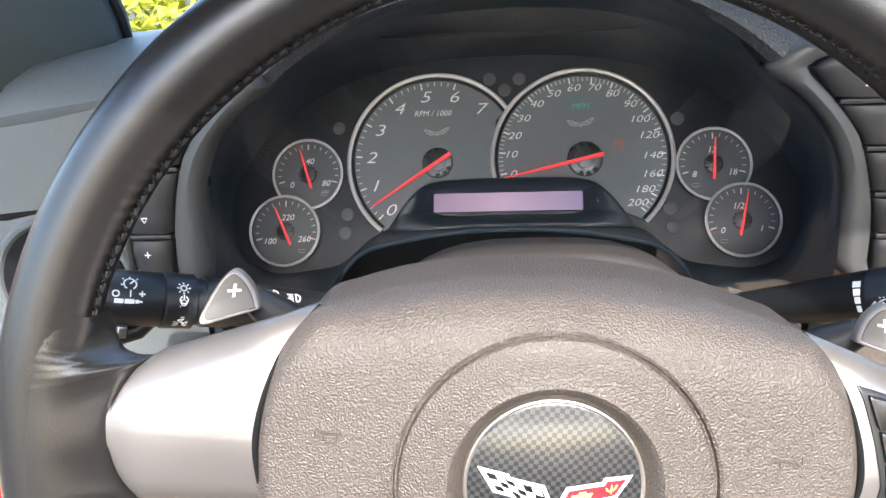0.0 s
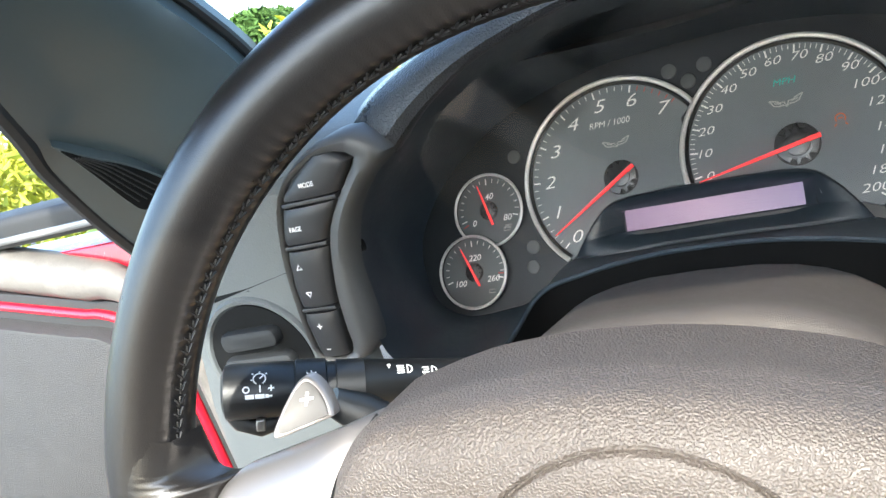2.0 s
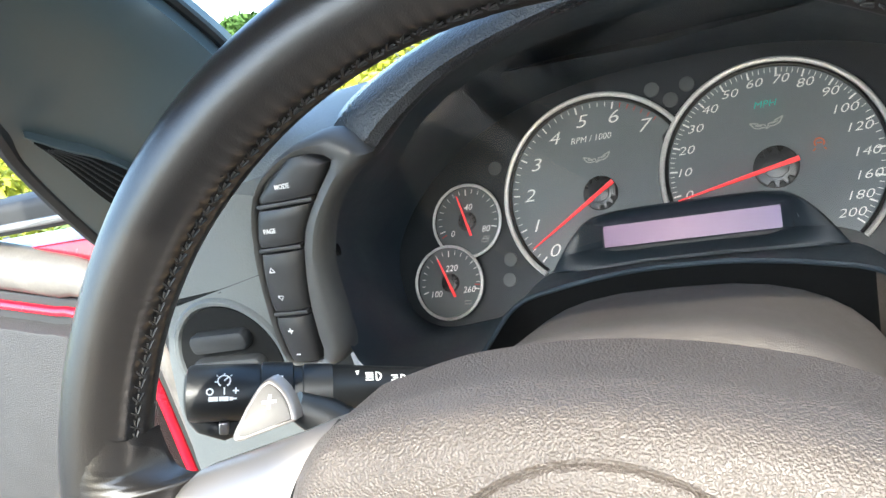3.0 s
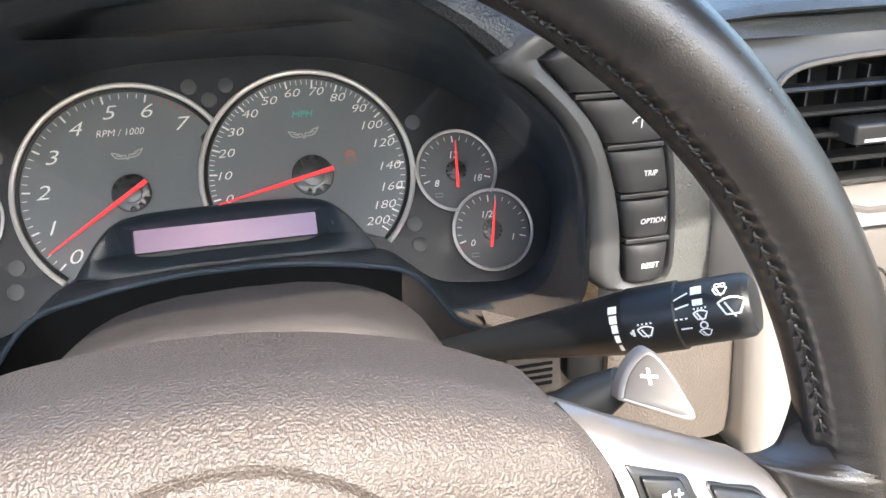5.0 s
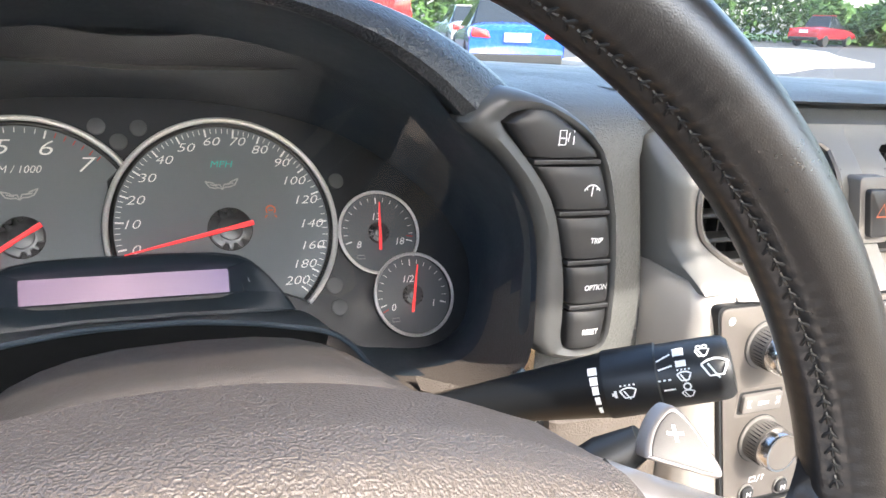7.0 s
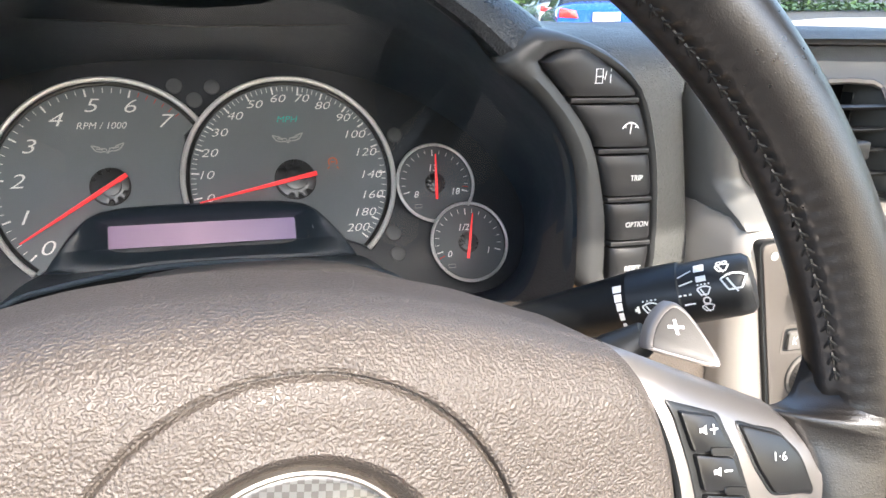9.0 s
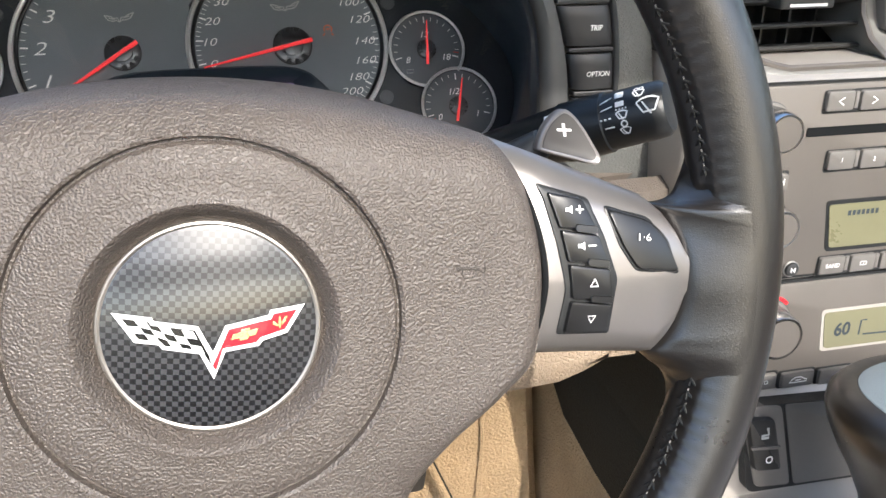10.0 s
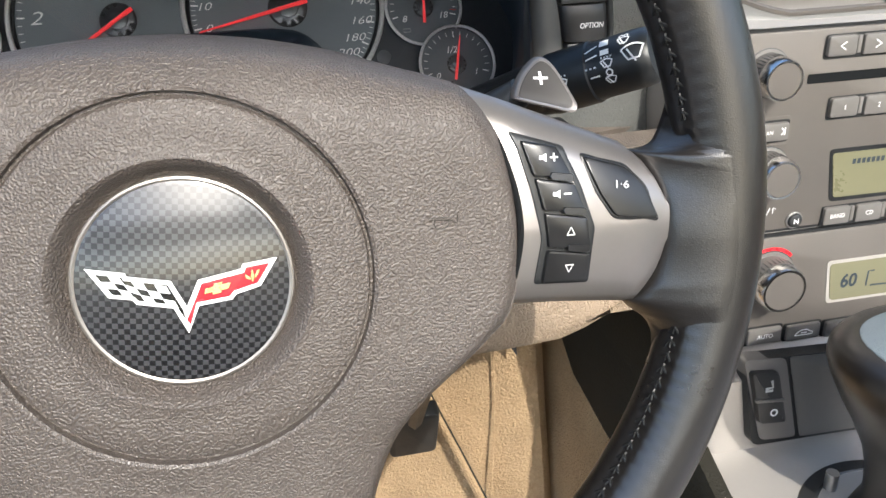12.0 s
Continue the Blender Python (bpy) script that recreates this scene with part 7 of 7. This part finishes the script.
part("glass_run", box(-1.5, -0.48, 0.603, 0.62, 0.950, 0.957, 0.002), brushed, door, m=DOOR)
for x, z in ((-0.478, 0.905), (-0.450, 0.897)):
    part("screw", lathe([(0.007, 0), (0.0065, 0.003), (0.003, 0.0045), (0.0004, 0.005)], 14), red_paint, door, m=DOOR @ Matrix.Translation((x, 0.630, z)) @ Matrix.Rotation(radians(90), 4, 'X'))
hinge = part("hinge_post", box(-0.425, -0.335, 0.56, 0.64, 0.28, 0.90, 0.01), rubber)
tagged(hinge, "dark rubber-lined hinge post of the doorway", "door frame", kind="structure")

# ---- windscreen ----
b = bmesh.new()
rows = []
for s in [i / 8 for i in range(9)]:
    row = []
    for u in [i / 12 for i in range(13)]:
        x = -0.30 + 1.40 * u
        bow = 0.10 * (1 - (2 * u - 1) ** 2)
        row.append((x, 1.06 + bow - (0.62 + bow * 0.6) * s, 0.960 + 0.245 * s ** 0.85))
    rows.append(row)
screen = part("windscreen", sheet(rows), pane_glass)
tagged(screen, "clear raked windscreen", "windscreen", kind="structure")
face_to(screen, (0.2, 0.2, 0.9))
screen.visible_shadow = False

# everything built so far belongs to the car and leans with it
for ob in list(scene.objects):
    if ob.parent is None and ob.type in ('MESH', 'EMPTY'):
        ob.matrix_world = LEAN @ ob.matrix_basis

# ---- outside ----
ground = part("ground", slab([(-400, -400, 0), (400, -400, 0), (400, 400, 0), (-400, 400, 0)], (0, 0, 1), 0.2), asphalt)
tagged(ground, "grey asphalt car park", "ground", kind="structure")
# sunlight on the hedge is put into this bright yellow-green
leaf_sunlit = material("leaf_sunlit", (0.34, 0.36, 0.03), 0.5, vary=0.4, vary_scale=8)
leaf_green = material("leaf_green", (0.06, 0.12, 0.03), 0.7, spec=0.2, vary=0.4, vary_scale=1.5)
bark = material("bark", (0.10, 0.075, 0.05), 0.9, grain=0.01, grain_scale=30, vary=0.3)


def leaves(n, sample, size, rng):
    """Many small bent leaves; sample gives a place for each."""
    verts, faces = [], []
    for _ in range(n):
        c = Vector(sample(rng))
        a = Vector((rng.gauss(0, 1), rng.gauss(0, 1), rng.gauss(0, 0.7))).normalized()
        s = a.orthogonal().normalized()
        s = (s * math.cos(rng.uniform(0, 6.3)) + a.cross(s) * math.sin(rng.uniform(0, 6.3)))
        L, w = size * rng.uniform(0.6, 1.3), size * rng.uniform(0.25, 0.5)
        k = len(verts)
        up = a.cross(s) * w * 0.35
        verts += [c - a * L, c + s * w + up, c + a * L, c - s * w + up]
        faces += [(k, k + 1, k + 2), (k, k + 2, k + 3)]
    me = bpy.data.meshes.new("leaves")
    me.from_pydata([tuple(v) for v in verts], [], faces)
    return me


rng = random.Random(4)


def hedge_place(r):
    """A lumpy hedge along the front and side of the parking bay."""
    u = r.uniform(0, 1)
    x, y = (-7.5 + 6.4 * u, 4.6 + 0.25 * math.sin(3 * u * 6)) if r.random() < 0.72 else (-4.4 + 0.3 * math.sin(8 * u), 1.0 + 4.0 * u)
    top = 1.18 + 0.10 * math.sin(x * 2.3) + 0.08 * math.sin(y * 3.1) + 0.06 * math.sin(x * 7)
    z = top * (1 - abs(r.gauss(0, 0.32)))
    return x + r.gauss(0, 0.28), y + r.gauss(0, 0.28), max(0.05, z)


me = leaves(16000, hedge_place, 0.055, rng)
me.materials.append(leaf_sunlit)
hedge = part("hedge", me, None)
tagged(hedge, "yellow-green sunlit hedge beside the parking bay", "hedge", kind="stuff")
verge = part("verge", slab([(-9, 4.0, 0.02), (2.0, 4.0, 0.02), (2.0, 9.0, 0.02), (-9, 9.0, 0.02)], (0, 0, 1), 0.02), lawn)
tagged(verge, "grass verge under the hedge", "grass", kind="structure")


def tree(x, y, h, spread, seed, label):
    r = random.Random(seed)
    t = thing("tree", label, "tree", Matrix.Translation((x, y, 0)), "trees round the lot")
    b = bmesh.new()
    tube([(0, 0, 0), (0.1, 0, h * 0.3), (0.0, 0.1, h * 0.7)], [0.24, 0.17, 0.07], 10, b)
    blobs = []
    for i in range(9):
        a, q = r.uniform(0, 6.28), r.uniform(0.25, 0.75) * spread
        tip = Vector((q * math.cos(a), q * math.sin(a), h * r.uniform(0.45, 0.92)))
        tube([(0.05, 0, h * r.uniform(0.22, 0.5)), tip * 0.6 + Vector((0, 0, h * 0.12)), tip], [0.08, 0.05, 0.02], 6, b)
        blobs.append((tip, r.uniform(0.3, 0.5) * spread))
    part("trunk", b, bark, t)

    def place(rr):
        c, s = rr.choice(blobs)
        d = Vector((rr.gauss(0, 1), rr.gauss(0, 1), rr.gauss(0, 0.75))).normalized() * s * rr.uniform(0.55, 1.05)
        return c + d
    m2 = leaves(5200, place, 0.19, r)
    m2.materials.append(leaf_green)
    part("crown", m2, None, t)
    return t


for i, (x, y, h, s) in enumerate(((-12.2, 16.2, 2.3, 0.9), (-17, 18, 2.6, 1.1), (4, 58, 9, 4.5), (17, 55, 8, 4.4), (28, 50, 9, 4.6), (37, 46, 8, 4.2), (52, 38, 9.5, 4.8), (55, 29, 8, 4.4), (58, 19, 9, 4.6))):
    tree(x, y, h, s, i + 11, "leafy green tree at the edge of the lot")


def wood_place(r):
    """A ragged belt of trees and bushes round the far side of the lot."""
    a = radians(r.uniform(-5, 125))
    d = 62 + 5 * math.sin(a * 9) + r.gauss(0, 3)
    top = 5.5 + 2.5 * math.sin(a * 17) + 1.6 * math.sin(a * 41 + 1)
    return d * math.cos(a), d * math.sin(a), max(0.1, top * r.random() ** 0.8)


me = leaves(80000, wood_place, 0.33, rng)
me.materials.append(leaf_green)
wood = part("far_trees", me, None)
tagged(wood, "belt of leafy green trees beyond the lot", "trees", kind="stuff")

gravel = part("gravel_bed", slab([(11.5, 13.5, 0.10), (15.0, 14.2, 0.10), (18.0, 16.0, 0.10), (20.4, 16.2, 0.10), (24.0, 20.5, 0.10), (28.0, 24.5, 0.10), (29.5, 27.5, 0.10), (27.0, 29.5, 0.10), (19.0, 24.5, 0.10), (11.0, 18.0, 0.10)], (0, 0, 1), 0.12), pale_gravel)
tagged(gravel, "pale gravel island in the car park", "gravel", kind="structure")
far_lawn = part("far_lawn", slab([(-90, 52, 0.03), (20, 56, 0.03), (90, 40, 0.03), (90, 160, 0.03), (-90, 160, 0.03)], (0, 0, 1), 0.03), leaf_green)
tagged(far_lawn, "green strip beyond the car park", "grass", kind="structure")

car_glass = material("car_glass", (0.02, 0.025, 0.03), 0.06, vary=0.1, rough_vary=0.02)
tyre_rubber = material("tyre_rubber", (0.02, 0.02, 0.02), 0.8, vary=0.2)
lamp_red = material("lamp_red", (0.55, 0.02, 0.02), 0.2, coat=0.5, vary=0.1)
plate_white = material("plate_white", (0.7, 0.7, 0.68), 0.5, vary=0.05)


def car(paint_name, color, label, m, tall=1.45, bed=False):
    """A parked car: x across, y forward, seen from its rear."""
    c = thing("car", label, "car", m, "parked cars")
    paint = material(paint_name, color, 0.25, coat=1.0, vary=0.05)
    W = 0.90
    base = 0.35 if bed else 0.22
    belt = 1.05 if bed else 0.92
    prof = [(-2.25, 0.62, base + 0.1), (-2.28, 0.85, base), (-2.2, belt, base), (-1.6, belt + 0.08, base), (-0.8, belt + 0.06, base), (1.0, belt - 0.02, base), (1.9, belt - 0.12, base), (2.2, belt - 0.28, base), (2.3, 0.55, base + 0.1)]
    rows = []
    for y, top, low in prof:
        ring = []
        for i in range(24):
            a = 2 * math.pi * i / 24
            cx, cz = math.cos(a), math.sin(a)
            ring.append((W * math.copysign(abs(cx) ** 0.45, cx), y, (top + low) / 2 + (top - low) / 2 * math.copysign(abs(cz) ** 0.5, cz)))
        rows.append(ring)
    part("body", loft(rows), paint, c)
    y0, y1 = (-0.9, 0.9) if bed else (-1.55, 1.0)
    rows = []
    for y, z, w in ((y0, belt, 0.82), (y0 + 0.45, tall - 0.04, 0.66), (y0 + 0.9, tall, 0.63), (y1 - 0.8, tall - 0.02, 0.64), (y1, belt - 0.02, 0.80)):
        rows.append([(-w - 0.06, y, belt - 0.05), (-w, y, belt + (z - belt) * 0.6), (-w * 0.9, y, z), (w * 0.9, y, z), (w, y, belt + (z - belt) * 0.6), (w + 0.06, y, belt - 0.05)])
    part("cabin", loft(rows), car_glass, c, "dark glazed cabin")
    part("roof_panel", loft([[(-0.56, y0 + 0.5, tall - 0.03), (0.56, y0 + 0.5, tall - 0.03), (0.56, y0 + 0.5, tall + 0.01), (-0.56, y0 + 0.5, tall + 0.01)],
                             [(-0.58, y1 - 0.75, tall - 0.03), (0.58, y1 - 0.75, tall - 0.03), (0.58, y1 - 0.75, tall + 0.015), (-0.58, y1 - 0.75, tall + 0.015)]]), paint, c)
    for sx in (-1, 1):
        part("tail_lamp", prism(rounded([(sx * 0.50, belt - 0.22), (sx * 0.86, belt - 0.20), (sx * 0.85, belt - 0.03), (sx * 0.56, belt - 0.08)], 0.03), -0.02, 0.05, 0.01), lamp_red, c, "red tail lamp", Matrix.Translation((0, -2.24, 0)) @ Matrix.Rotation(radians(90), 4, 'X'))
        for y in (-1.35, 1.4):
            w = part("wheel", lathe([(0.33, -0.1), (0.335, 0.0), (0.32, 0.1), (0.22, 0.11)], 24), tyre_rubber, c, "black tyre", Matrix.Translation((sx * 0.80, y, 0.335)) @ Matrix.Rotation(radians(90 * sx), 4, 'Y'))
            part("rim_disc", lathe([(0.21, 0.09), (0.19, 0.105), (0.05, 0.10)], 20), brushed, w)
    part("number_plate", box(-0.25, 0.25, -2.32, -2.29, belt - 0.28, belt - 0.12, 0.005), plate_white, c, "pale number plate")
    part("bumper", box(-0.86, 0.86, -2.33, -2.15, base + 0.02, base + 0.2, 0.04), tyre_rubber, c, "black lower bumper")
    return c


car("paint_blue", (0.01, 0.09, 0.55), "bright blue sedan parked with its tail lamps this way", pose(8.1, 15.6, 0, 0, 0, -20))
car("paint_red", (0.50, 0.02, 0.02), "red van parked beside the blue sedan", pose(5.5, 17.2, 0, 0, 0, -16) @ Matrix.Diagonal((1, 1, 1.6, 1)))
car("paint_truck", (0.45, 0.02, 0.03), "red pickup parked far across the lot", pose(39.5, 35.0, 0, 0, 0, -75), 1.75, True)
car("paint_white", (0.65, 0.65, 0.65), "white car parked far across the lot", pose(47.0, 33.0, 0, 0, 0, -80))
car("paint_silver", (0.35, 0.36, 0.38), "silver car parked in the far row", pose(11.5, 24.5, 0, 0, 0, -15))
